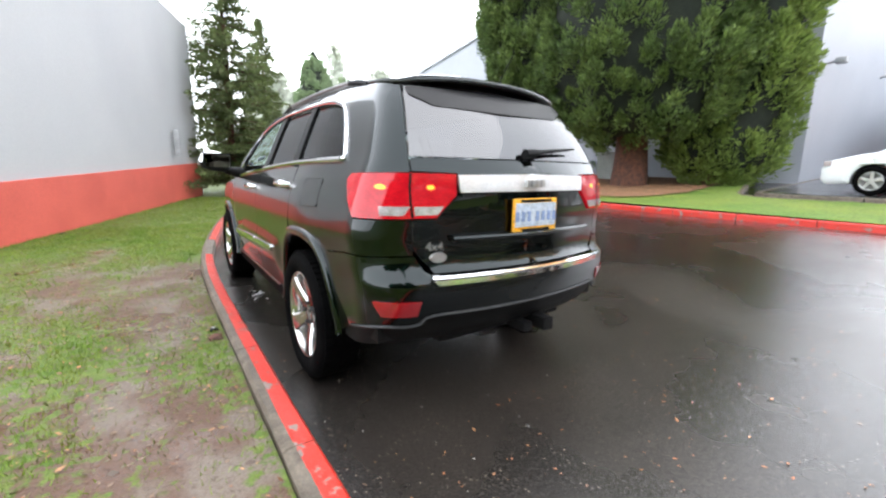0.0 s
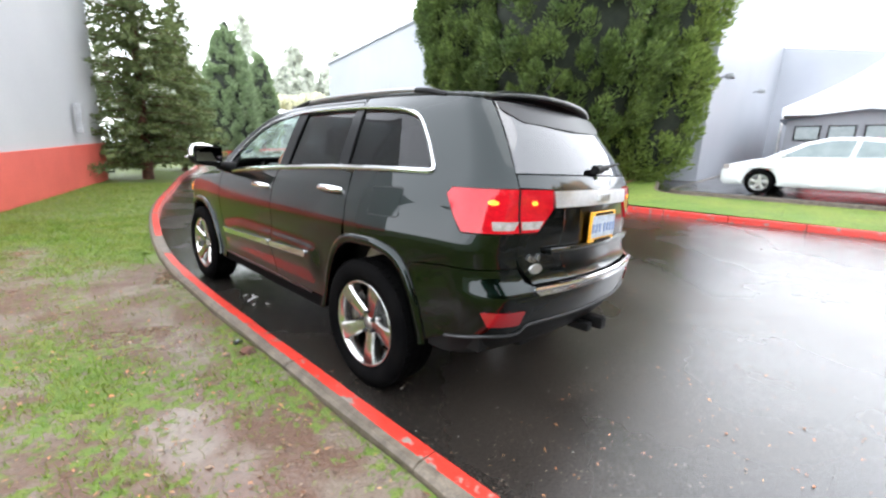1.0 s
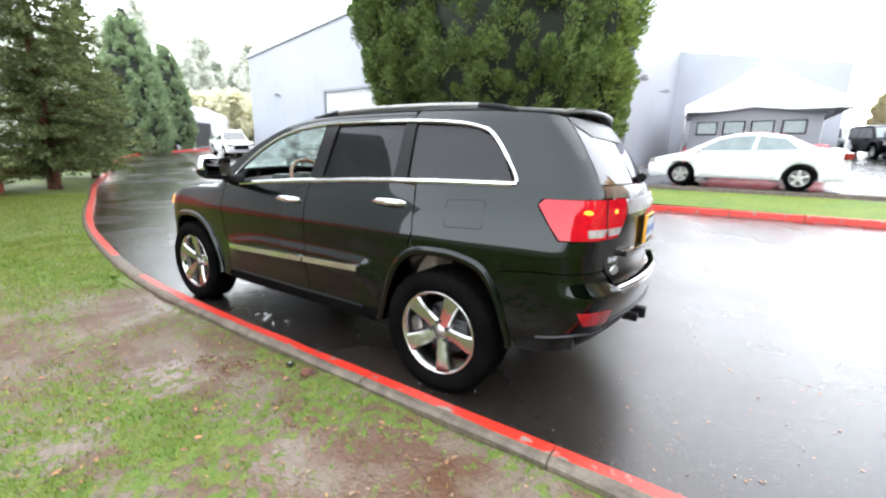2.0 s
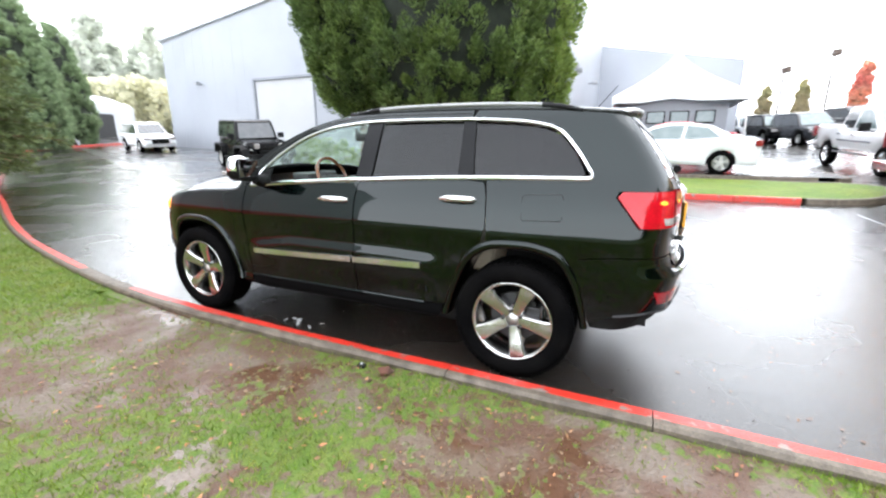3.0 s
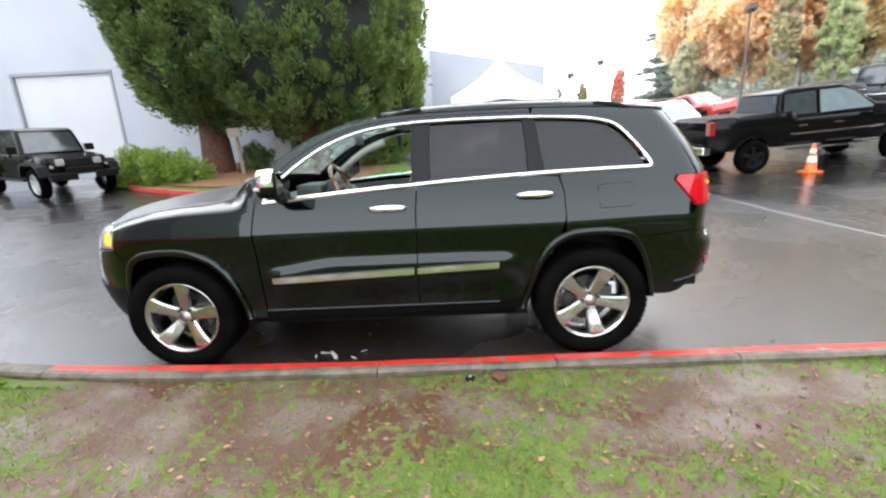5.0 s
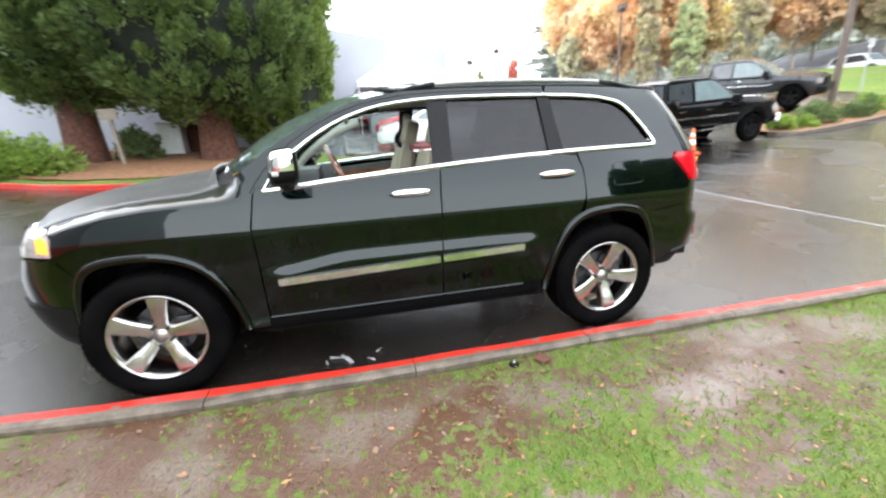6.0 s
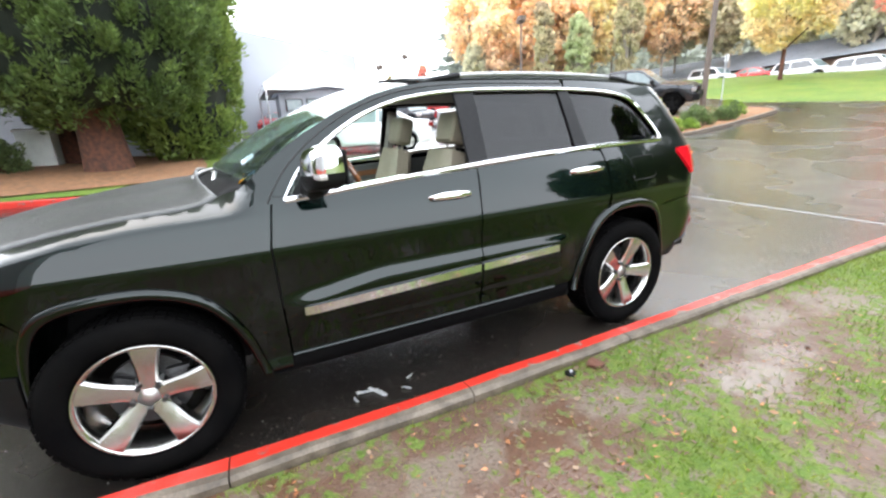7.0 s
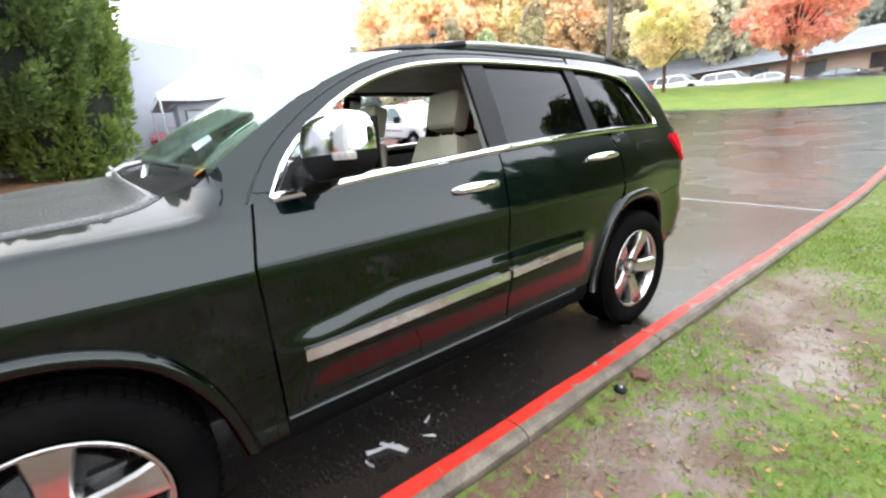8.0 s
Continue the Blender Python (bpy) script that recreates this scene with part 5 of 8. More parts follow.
# side details
for side_index, door in enumerate(front_door):
    s = -1 if side_index == 0 else 1
    for owner, y0, z0 in ((front_door[side_index], 1.385, 1.112), (rear_door[side_index], 0.395, 1.160)):
        b = bmesh.new()
        x = WIDTH(z0) * taper(y0)
        line = [(y0 - 0.120, -0.004, -0.004), (y0 - 0.10, 0.026, 0.0), (y0 - 0.03, 0.038, 0.002), (y0 + 0.05, 0.037, 0.002), (y0 + 0.105, 0.022, -0.002), (y0 + 0.122, -0.004, -0.006)]
        made = tube(b, [(s * (x + o), y, z0 + d) for y, o, d in line], [0.013, 0.020, 0.022, 0.022, 0.018, 0.013], 10)
        part("handle", b, M_CHROME, owner, "chrome handle", True)
        v, f = patch([(y0 - 0.07 + 0.085 * math.cos(a), z0 - 0.012 + 0.036 * math.sin(a)) for a in np.linspace(0, math.tau, 16, endpoint=False)], step=0.03, proud=0.0015, thick=0.004)
        v, f = (v, f) if s > 0 else flip(v, f)
        mesh_object("handle_cup", v, f, M_PAINT, owner, True)
    for owner, y0, y1 in ((front_door[side_index], 2.215, 1.228), (rear_door[side_index], 1.208, 0.648)):
        zc = lambda y: 0.643 + (2.22 - y) * 0.033
        v, f = patch([(y0, zc(y0) - 0.021), (y0, zc(y0) + 0.021), (y1, zc(y1) + 0.021), (y1, zc(y1) - 0.021)], proud=0.016, thick=0.02, step=0.06)
        v, f = (v, f) if s > 0 else flip(v, f)
        mould = mesh_object("side_moulding", v, f, M_CHROME, owner, True, "chrome moulding")
        if y0 > 2:
            b = bmesh.new()
            for k in range(13):
                if k == 5:
                    continue
                y = 2.10 - k * 0.033
                box(b, s * (WIDTH(0.65) + 0.015) - 0.003, s * (WIDTH(0.65) + 0.015) + 0.003, y - 0.009, y + 0.009, zc(y) - 0.010, zc(y) + 0.010, 0.001)
            tagged(part("raised_marks", b, M_RAIL, mould), kind="stuff")
    v, f = patch([(-0.045, 1.055), (-0.035, 1.065), (-0.030, 1.185), (-0.042, 1.197), (-0.245, 1.205), (-0.258, 1.193), (-0.262, 1.072), (-0.248, 1.060)], proud=0.002, thick=0.004, step=0.05)
    if s < 0:
        v, f = flip(v, f)
        mesh_object("fuel_flap", v, f, M_PAINT, quarter[0], True)
        strip("flap_joint", [(-0.040, 1.050), (-0.028, 1.062), (-0.024, 1.188), (-0.038, 1.202), (-0.248, 1.210), (-0.264, 1.196), (-0.268, 1.068), (-0.252, 1.055), (-0.040, 1.050)], 0.003, M_DARK, quarter[0], sides=(-1,), proud=-0.0005)
    # door mirror
    mirror = new("door_mirror")
    mirror.parent = suv
    mirror["label"] = "door mirror with a chrome cap"
    place = pose(s * 1.090, 2.072, 1.318, 0, 0, s * -14)

    def shell(lo, hi, grow):
        """A rounded, flat-backed shell of the mirror's head between two heights."""
        b = bmesh.new()
        rings = []
        for k in range(13):
            z = lo + (hi - lo) * k / 12
            k_z = max(0.02, 1 - abs((z + 0.004) / 0.088) ** 3.2) ** (1 / 3.2)
            ring = []
            for q in range(28):
                a = q * math.tau / 28
                c_, d_ = math.cos(a), math.sin(a)
                x = 0.140 * grow * k_z * math.copysign(abs(c_) ** 0.62, c_) * (1 - 0.10 * max(0, d_))
                y = (0.078 if d_ > 0 else 0.052) * grow * (0.55 + 0.45 * k_z) * math.copysign(abs(d_) ** (0.80 if d_ > 0 else 0.35), d_)
                ring.append(b.verts.new((x - s * 0.006 * (c_ * s), y - 0.10 * max(0, z) * (d_ > 0), z + 0.010 * c_ * s)))
            rings.append(ring)
        for r0, r1 in zip(rings, rings[1:]):
            for q in range(28):
                b.faces.new((r0[q], r0[(q + 1) % 28], r1[(q + 1) % 28], r1[q]))
        b.faces.new(rings[0][::-1])
        b.faces.new(rings[-1])
        bmesh.ops.transform(b, matrix=place, verts=b.verts)
        return b
    part("mirror_cap", shell(-0.022, 0.083, 1.0), M_CHROME, mirror, "chrome mirror cap", True)
    b = shell(-0.088, -0.023, 1.02)
    tube(b, [(s * 0.86, 2.095, 1.215), (s * 0.93, 2.085, 1.222), (s * 1.0, 2.06, 1.238)], [0.055, 0.046, 0.034], 10)
    part("mirror_arm", b, M_BLACK_TRIM, mirror, "black mirror foot", True)
    b = bmesh.new()
    box(b, s * 0.075 - 0.058, s * 0.075 + 0.058, 0.040, 0.074, -0.036, -0.014, 0.008, m=place)
    part("repeater_lamp", b, M_LENS_CLEAR, mirror, "clear turn repeater")
    b = bmesh.new()
    box(b, -0.112, 0.112, -0.060, -0.053, -0.056, 0.062, 0.003, m=place)
    part("mirror_glass", b, M_MIRROR, mirror, "mirror glass")
    b = bmesh.new()
    box(b, -0.124, 0.124, -0.054, -0.046, -0.068, 0.072, 0.004, m=place)
    part("mirror_frame", b, M_BLACK_TRIM, mirror, "black frame round the mirror glass")


# wheels
def wheel(y, s):
    hub = new("wheel")
    hub.parent = suv
    R = 0.386
    profile = [(0.262, 0.085), (0.272, 0.112), (0.290, 0.124), (0.320, 0.131), (0.350, 0.128), (0.372, 0.116), (0.383, 0.095), (0.386, 0.06), (0.386, 0.0), (0.386, -0.06), (0.383, -0.095), (0.35, -0.128), (0.29, -0.124), (0.262, -0.09)]
    seg = 48

    def lathe(profile, closed=False):
        v = [(x, r * math.cos(a), r * math.sin(a)) for a in np.linspace(0, math.tau, seg, endpoint=False) for r, x in profile]
        k = len(profile)
        f = [(i * k + j, i * k + j + 1, ((i + 1) % seg) * k + j + 1, ((i + 1) % seg) * k + j) for i in range(seg) for j in range(k - 1)]
        return v, f

    def turned(v):
        return [(p[0] * s, p[1], p[2]) for p in v]
    v, f = lathe(profile)
    tyre = mesh_object("tyre", turned(v), f, M_TYRE, hub, True)
    # tread blocks
    b = bmesh.new()
    for i in range(60):
        a = i * math.tau / 60
        for x in (-0.082, -0.030, 0.030, 0.082):
            made = bmesh.ops.create_cube(b, size=1.0)["verts"]
            bmesh.ops.transform(b, matrix=Matrix.Rotation(a + (0.03 if x > 0 else 0), 4, "X") @ Matrix.Translation((x * 1.0, 0, 0.386)) @ Matrix.Diagonal((0.040, 0.030, 0.010, 1)), verts=made)
    part("tread", b, M_TYRE, tyre)
    v, f = lathe([(0.262, 0.105), (0.266, 0.112), (0.258, 0.114), (0.246, 0.104), (0.238, 0.075), (0.232, 0.02), (0.236, -0.06), (0.255, -0.10)])
    rim = mesh_object("rim", turned(v), f, M_WHEEL, hub, True, "polished alloy rim")
    for i in range(5):
        a = i * math.tau / 5 + math.radians(SPOKE_TURN[(y > 1)])
        b = bmesh.new()
        # half widths and heights of a spoke from the hub to the rim
        stations = [(0.040, 0.040, 0.072, 0.030), (0.095, 0.040, 0.080, 0.026), (0.15, 0.044, 0.094, 0.020), (0.20, 0.051, 0.105, 0.018), (0.25, 0.060, 0.109, 0.016)]
        rings = []
        for r, hw, top, _ in stations:
            ring = [(hw + 0.004, top - 0.060), (hw, top - 0.012), (hw - 0.010, top), (0, top + 0.003), (-hw + 0.010, top), (-hw, top - 0.012), (-hw - 0.004, top - 0.060)]
            rings.append([b.verts.new((x, w, r)) for w, x in ring])
        for r0, r1 in zip(rings, rings[1:]):
            for k in range(6):
                b.faces.new((r0[k], r0[k + 1], r1[k + 1], r1[k]))
        bmesh.ops.transform(b, matrix=Matrix.Rotation(a, 4, "X"), verts=b.verts)
        if s < 0:
            bmesh.ops.scale(b, vec=(-1, 1, 1), verts=b.verts)
        spoke = part("spoke", b, M_WHEEL, rim)
        spoke.data.shade_smooth()
        spoke.data.set_sharp_from_angle(angle=radians(25))
        b = bmesh.new()
        an = a + math.tau / 10
        bmesh.ops.create_cone(b, cap_ends=True, segments=8, radius1=0.012, radius2=0.010, depth=0.03, matrix=Matrix.Translation((s * 0.074, -0.062 * math.sin(an), 0.062 * math.cos(an))) @ pose(0, 0, 0, 0, 90, 0))
        part("wheel_nut", b, M_DARK_STEEL, rim)
    v, f = lathe([(0.0, 0.074), (0.024, 0.074), (0.030, 0.069), (0.036, 0.066), (0.075, 0.062), (0.082, 0.040), (0.082, 0.0)])
    mesh_object("hub_cap", turned(v), f, M_SATIN, rim, True, "silver hub cap")
    v, f = lathe([(0.0, 0.0), (0.165, 0.0), (0.168, -0.012), (0.0, -0.012)])
    mesh_object("brake_disc", turned(v), f, M_DARK_STEEL, hub, False, "dark steel brake disc")
    b = bmesh.new()
    box(b, s * 0.0 - 0.03, s * 0.0 + 0.05, -0.17, -0.07, -0.05, 0.09, 0.015)
    part("brake_caliper", b, M_DARK_STEEL, hub)
    hub.matrix_world = pose(s * 0.812, y, 0.386)
    return hub


SPOKE_TURN = (24, 8)
for y in (0.0, 2.915):
    for s in (-1, 1):
        wheel(y, s)

# floor, seats and dash seen through the glass
b = bmesh.new()
box(b, -0.80, 0.80, 0.42, 2.36, 0.27, 0.46, 0.02)
box(b, -0.46, 0.46, 0.15, 3.3, 0.25, 0.52, 0.02)
box(b, -0.46, 0.46, -0.80, 0.14, 0.38, 0.52, 0.02)
box(b, -0.80, 0.80, -0.78, -0.50, 0.45, 0.90)
part("underbody", b, M_BLACK_TRIM, suv)
for name_, dims in (("load_floor", (-0.78, 0.78, -0.82, 0.10, 0.90, 0.95)), ("bulkhead", (-0.62, 0.62, 2.30, 2.40, 0.45, 1.15)), ("engine", (-0.46, 0.46, 2.42, 3.55, 0.53, 0.98))):
    b = bmesh.new()
    box(b, *dims, 0.02)
    part(name_, b, M_BLACK_TRIM, suv)
for s in (-1, 1):
    b = bmesh.new()
    prof = [(0.36, 1.225), (1.20, 1.205), (2.25, 1.140), (2.25, 0.46), (0.45, 0.46)]
    prism(b, [(s * 0.79, y, z) for y, z in prof], (s, 0, 0), 0.035)
    lining = part("door_lining", b, M_DASH, suv)
    b = bmesh.new()
    prism(b, [(s * 0.745, y, z) for y, z in [(1.30, 1.06), (1.30, 0.86), (2.15, 0.86), (2.15, 1.05)]], (s, 0, 0), 0.044)
    part("armrest", b, M_LEATHER, lining, "beige door armrest")
    b = bmesh.new()
    prism(b, [(s * 0.780, y, z) for y, z in [(1.26, 1.150), (1.26, 1.105), (2.20, 1.065), (2.20, 1.110)]], (s, 0, 0), 0.02)
    part("wood_strip", b, M_WOOD, lining, "polished wood strip")
liner = ruled("headliner", [(x - 0.05, y, z - 0.045) for x, y, z in roof_line], 14, M_HEADLINER, lambda t: (0.06 * (1 - smooth_step(t / 0.2)), 0.030), 0.01)


for s in (-1, 1):
    b = bmesh.new()
    tube(b, [Vector((s * (p.x - 0.055), p.y, p.z - 0.01)) for p in (skin(u, z) for u, z in [(2.20, 1.20), (2.10, 1.30), (1.95, 1.41), (1.78, 1.505), (1.60, 1.565)])], [0.035, 0.033, 0.032, 0.032, 0.034], 8)
    if s > 0:
        part("inner_pillar", b, M_HEADLINER, suv, "beige inner windscreen pillar", True)
    else:
        b.free()
    b = bmesh.new()
    tube(b, [Vector((s * (p.x - 0.060), p.y, p.z)) for p in (skin(u, z) for u, z in [(1.16, 1.20), (1.15, 1.40), (1.14, 1.60)])], [0.045, 0.042, 0.040], 8)
    part("inner_pillar", b, M_HEADLINER, suv, "beige inner door pillar", True)


def seat(x, y, wide, name="front_seat"):
    root = new(name)
    root.parent = suv
    root["label"] = "beige leather car seat"
    b = bmesh.new()
    box(b, x - wide, x + wide, y - 0.05, y + 0.50, 0.62, 0.80, 0.06, segments=3)
    part("cushion", b, M_LEATHER, root, smooth=True)
    b = bmesh.new()
    tilt = pose(x, y + 0.02, 0.74, 16)
    verts = []
    for i in range(9):
        t = i / 8
        hw = wide * (0.96 - 0.30 * max(0, t - 0.55) / 0.45 * (1 if wide < 0.4 else 0.1))
        ring = [(-hw, -0.06), (-hw * 0.98, 0.055), (-hw * 0.75, 0.085), (0, 0.055), (hw * 0.75, 0.085), (hw * 0.98, 0.055), (hw, -0.06), (hw * 0.8, -0.11), (-hw * 0.8, -0.11)]
        verts.append([b.verts.new(tilt @ Vector((px, py * (1 - 0.25 * t), t * 0.60))) for px, py in ring])
    for r0, r1 in zip(verts, verts[1:]):
        for k in range(9):
            b.faces.new((r0[k], r0[(k + 1) % 9], r1[(k + 1) % 9], r1[k]))
    b.faces.new(verts[-1])
    part("backrest", b, M_LEATHER, root, smooth=True)
    for hx in ((x,) if wide < 0.4 else (x - 0.38, x + 0.38)):
        b = bmesh.new()
        tube(b, [tilt @ Vector((hx - x - 0.06, -0.03, 0.58)), tilt @ Vector((hx - x - 0.06, -0.03, 0.70))], 0.008, 6)
        tube(b, [tilt @ Vector((hx - x + 0.06, -0.03, 0.58)), tilt @ Vector((hx - x + 0.06, -0.03, 0.70))], 0.008, 6)
        box(b, -0.125, 0.125, -0.075, 0.045, 0.645, 0.84, 0.045, m=tilt @ Matrix.Translation((hx - x, 0, 0)), segments=3)
        part("head_restraint", b, M_LEATHER, root, smooth=True)
    return root


seat(-0.37, 1.28, 0.27)
seat(0.37, 1.37, 0.27)
seat(0.0, 0.25, 0.66, "rear_seat")
dash_profile = [(2.36, 1.17), (2.16, 1.19), (2.00, 1.165), (1.92, 1.11), (1.90, 1.02), (1.98, 0.90), (2.05, 0.65), (2.36, 0.60)]
b = bmesh.new()
prism(b, [(-0.76, y, z) for y, z in dash_profile], (1, 0, 0), 1.52)
box(b, -0.54, -0.20, 1.93, 2.12, 1.13, 1.262, 0.03)
box(b, -0.13, 0.13, 1.35, 2.0, 0.55, 0.90, 0.03)
dash = part("dash", b, M_DASH, suv)
b = bmesh.new()
ring = [Vector((-0.37 + 0.185 * math.cos(a), 1.80, 1.225)) + Vector((0, 0.42, 0.90)).normalized() * 0.185 * math.sin(a) for a in np.linspace(0, math.tau, 28, endpoint=False)]
tube(b, ring, 0.016, 8, closed=True)
steering = part("steering_wheel", b, M_WOOD, dash, "steering wheel with a wood rim", True)
b = bmesh.new()
c = Vector((-0.37, 1.82, 1.22))
for a in (0.0, math.pi, -math.pi / 2):
    tube(b, [c, c + Vector((math.cos(a), 0.42 / 0.993 * math.sin(a), 0.90 / 0.993 * math.sin(a))) * 0.18], [0.03, 0.014], 8)
box(b, c.x - 0.07, c.x + 0.07, c.y - 0.01, c.y + 0.10, c.z - 0.06, c.z + 0.06, 0.02)
part("steering_hub", b, M_DASH, steering)
b = bmesh.new()
box(b, -0.12, 0.12, 1.70, 1.73, 1.53, 1.60, 0.02)
tube(b, [(0, 1.73, 1.57), (0, 1.80, 1.63)], 0.012, 6)
part("inner_mirror", b, M_DASH, suv)

# the greenhouse stands a little taller than its side lines
bpy.context.view_layer.update()
for piece in suv.children_recursive:
    if piece.type == "MESH" and "wheel" not in piece.name:
        to_world, to_local = piece.matrix_world.copy(), piece.matrix_world.inverted()
        for v in piece.data.vertices:
            w = to_world @ v.co
            if w.z > 1.20:
                w.z = 1.20 + (w.z - 1.20) * 1.04
                v.co = to_local @ w


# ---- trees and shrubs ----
# shade deep in the conifer crowns, put into a near-black colour
M_CROWN_SHADE = material("crown_gap_shade", (0.009, 0.014, 0.006), 0.9, fine=6, vary=0.4)
M_SPRUCE = material("spruce_needles", (0.105, 0.140, 0.048), 0.65, second=(0.14, 0.175, 0.06), scale=1.0, fine=8, vary=0.3, island=0.35, translucent=0.3)
# cypress green with the mist before it lightened into the colour
M_HAZED_CYPRESS = material("hazed_cypress_foliage", (0.27, 0.35, 0.19), 0.75, second=(0.22, 0.295, 0.16), scale=0.8, fine=6, vary=0.25, island=0.3, translucent=0.3)
M_SHRUB = material("bright_shrub_leaves", (0.26, 0.36, 0.06), 0.55, second=(0.15, 0.25, 0.04), scale=2.5, fine=12, vary=0.3, island=0.4, translucent=0.35)
M_SHRUB_DARK = material("dark_shrub_leaves", (0.15, 0.21, 0.075), 0.5, second=(0.10, 0.15, 0.05), scale=2.5, fine=12, vary=0.3, island=0.4, translucent=0.35)
# autumn leaf colours, washed out in the base colour to stand for haze
M_YELLOW_LEAF = material("hazed_yellow_autumn_leaves", (0.84, 0.80, 0.42), 0.6, second=(0.92, 0.72, 0.52), scale=0.32, fine=4, vary=0.15, island=0.2, translucent=0.58)
M_ORANGE_LEAF = material("hazed_orange_autumn_leaves", (0.92, 0.68, 0.47), 0.6, second=(0.92, 0.78, 0.48), scale=0.3, fine=4, vary=0.15, island=0.2, translucent=0.58)
M_RED_LEAF = material("hazed_red_autumn_leaves", (0.88, 0.42, 0.35), 0.6, second=(0.92, 0.66, 0.44), scale=0.4, fine=4, vary=0.15, island=0.2, translucent=0.58)
M_OLIVE_LEAF = material("hazed_olive_autumn_leaves", (0.56, 0.53, 0.31), 0.65, second=(0.58, 0.48, 0.34), scale=0.4, fine=4, vary=0.15, island=0.25, translucent=0.4)
# far foliage with the haze of distance mixed into its base colour
M_MISTY = material("mist_paled_far_trees", (0.64, 0.66, 0.58), 0.9, second=(0.55, 0.58, 0.50), scale=0.15, fine=1.5, vary=0.15, island=0.12, translucent=0.5)
M_MISTY_YELLOW = material("mist_paled_yellow_trees", (0.74, 0.70, 0.50), 0.9, second=(0.62, 0.62, 0.46), scale=0.15, fine=1.5, vary=0.15, island=0.12, translucent=0.5)
M_MIST_PALED_FIR = material("mist_paled_far_fir", (0.60, 0.65, 0.60), 0.8, second=(0.52, 0.58, 0.54), scale=0.4, fine=4, vary=0.2, island=0.25, translucent=0.35)
M_BRIGHT = material("bright_conifer_foliage", (0.20, 0.27, 0.06), 0.7, second=(0.15, 0.22, 0.05), scale=0.8, fine=6, vary=0.25, island=0.3, translucent=0.4)
# distant bark and green leaves, lightened in colour for the same haze
M_MIST_PALED_BARK = material("mist_paled_bark", (0.40, 0.35, 0.30), 0.9, second=(0.30, 0.26, 0.22), scale=2, fine=12, vary=0.2)
M_MIST_PALED_GREEN = material("mist_paled_green_leaves", (0.55, 0.62, 0.36), 0.65, second=(0.62, 0.62, 0.38), scale=0.4, fine=4, vary=0.15, island=0.2, translucent=0.45)
M_MULCH = material("bark_mulch", (0.27, 0.128, 0.055), 0.9, second=(0.15, 0.080, 0.036), scale=7, fine=70, vary=0.4, bump=1.0, bump_scale=60)


def sprays(rng, centres, ways, radii, per, length, width, droop=0.0, along_way=0.6, stretch=0.0):
    """Corners of small pointed leaf sprays scattered about cluster centres; ways: the outward way of each cluster; stretch: how far clusters run out along it."""
    n = len(centres) * per
    c = np.repeat(np.asarray(centres), per, 0)
    w = np.repeat(np.asarray(ways), per, 0)
    r = np.repeat(np.asarray(radii), per)
    d = rng.normal(size=(n, 3))
    d /= np.linalg.norm(d, axis=1)[:, None]
    p = c + d * (r * rng.uniform(0.35, 1.0, n) ** 0.6)[:, None]
    if stretch:
        run = rng.uniform(-0.6, 1.0, n)
        p = c + (p - c) * (1 - 0.55 * np.clip(run, 0, 1))[:, None] + w * (run * r * stretch)[:, None]
    grow = w * along_way + d * 0.8 + rng.normal(size=(n, 3)) * 0.35
    grow[:, 2] -= droop
    grow /= np.linalg.norm(grow, axis=1)[:, None]
    side = np.cross(grow, rng.normal(size=(n, 3)))
    side /= np.linalg.norm(side, axis=1)[:, None] + 1e-9
    L = length * rng.uniform(0.6, 1.3, n)[:, None]
    W = width * rng.uniform(0.6, 1.3, n)[:, None]
    a = p - grow * L * 0.5
    return np.stack([a, p + side * W * 0.5, p + grow * L * 0.5, p - side * W * 0.5], 1).reshape(-1, 3)


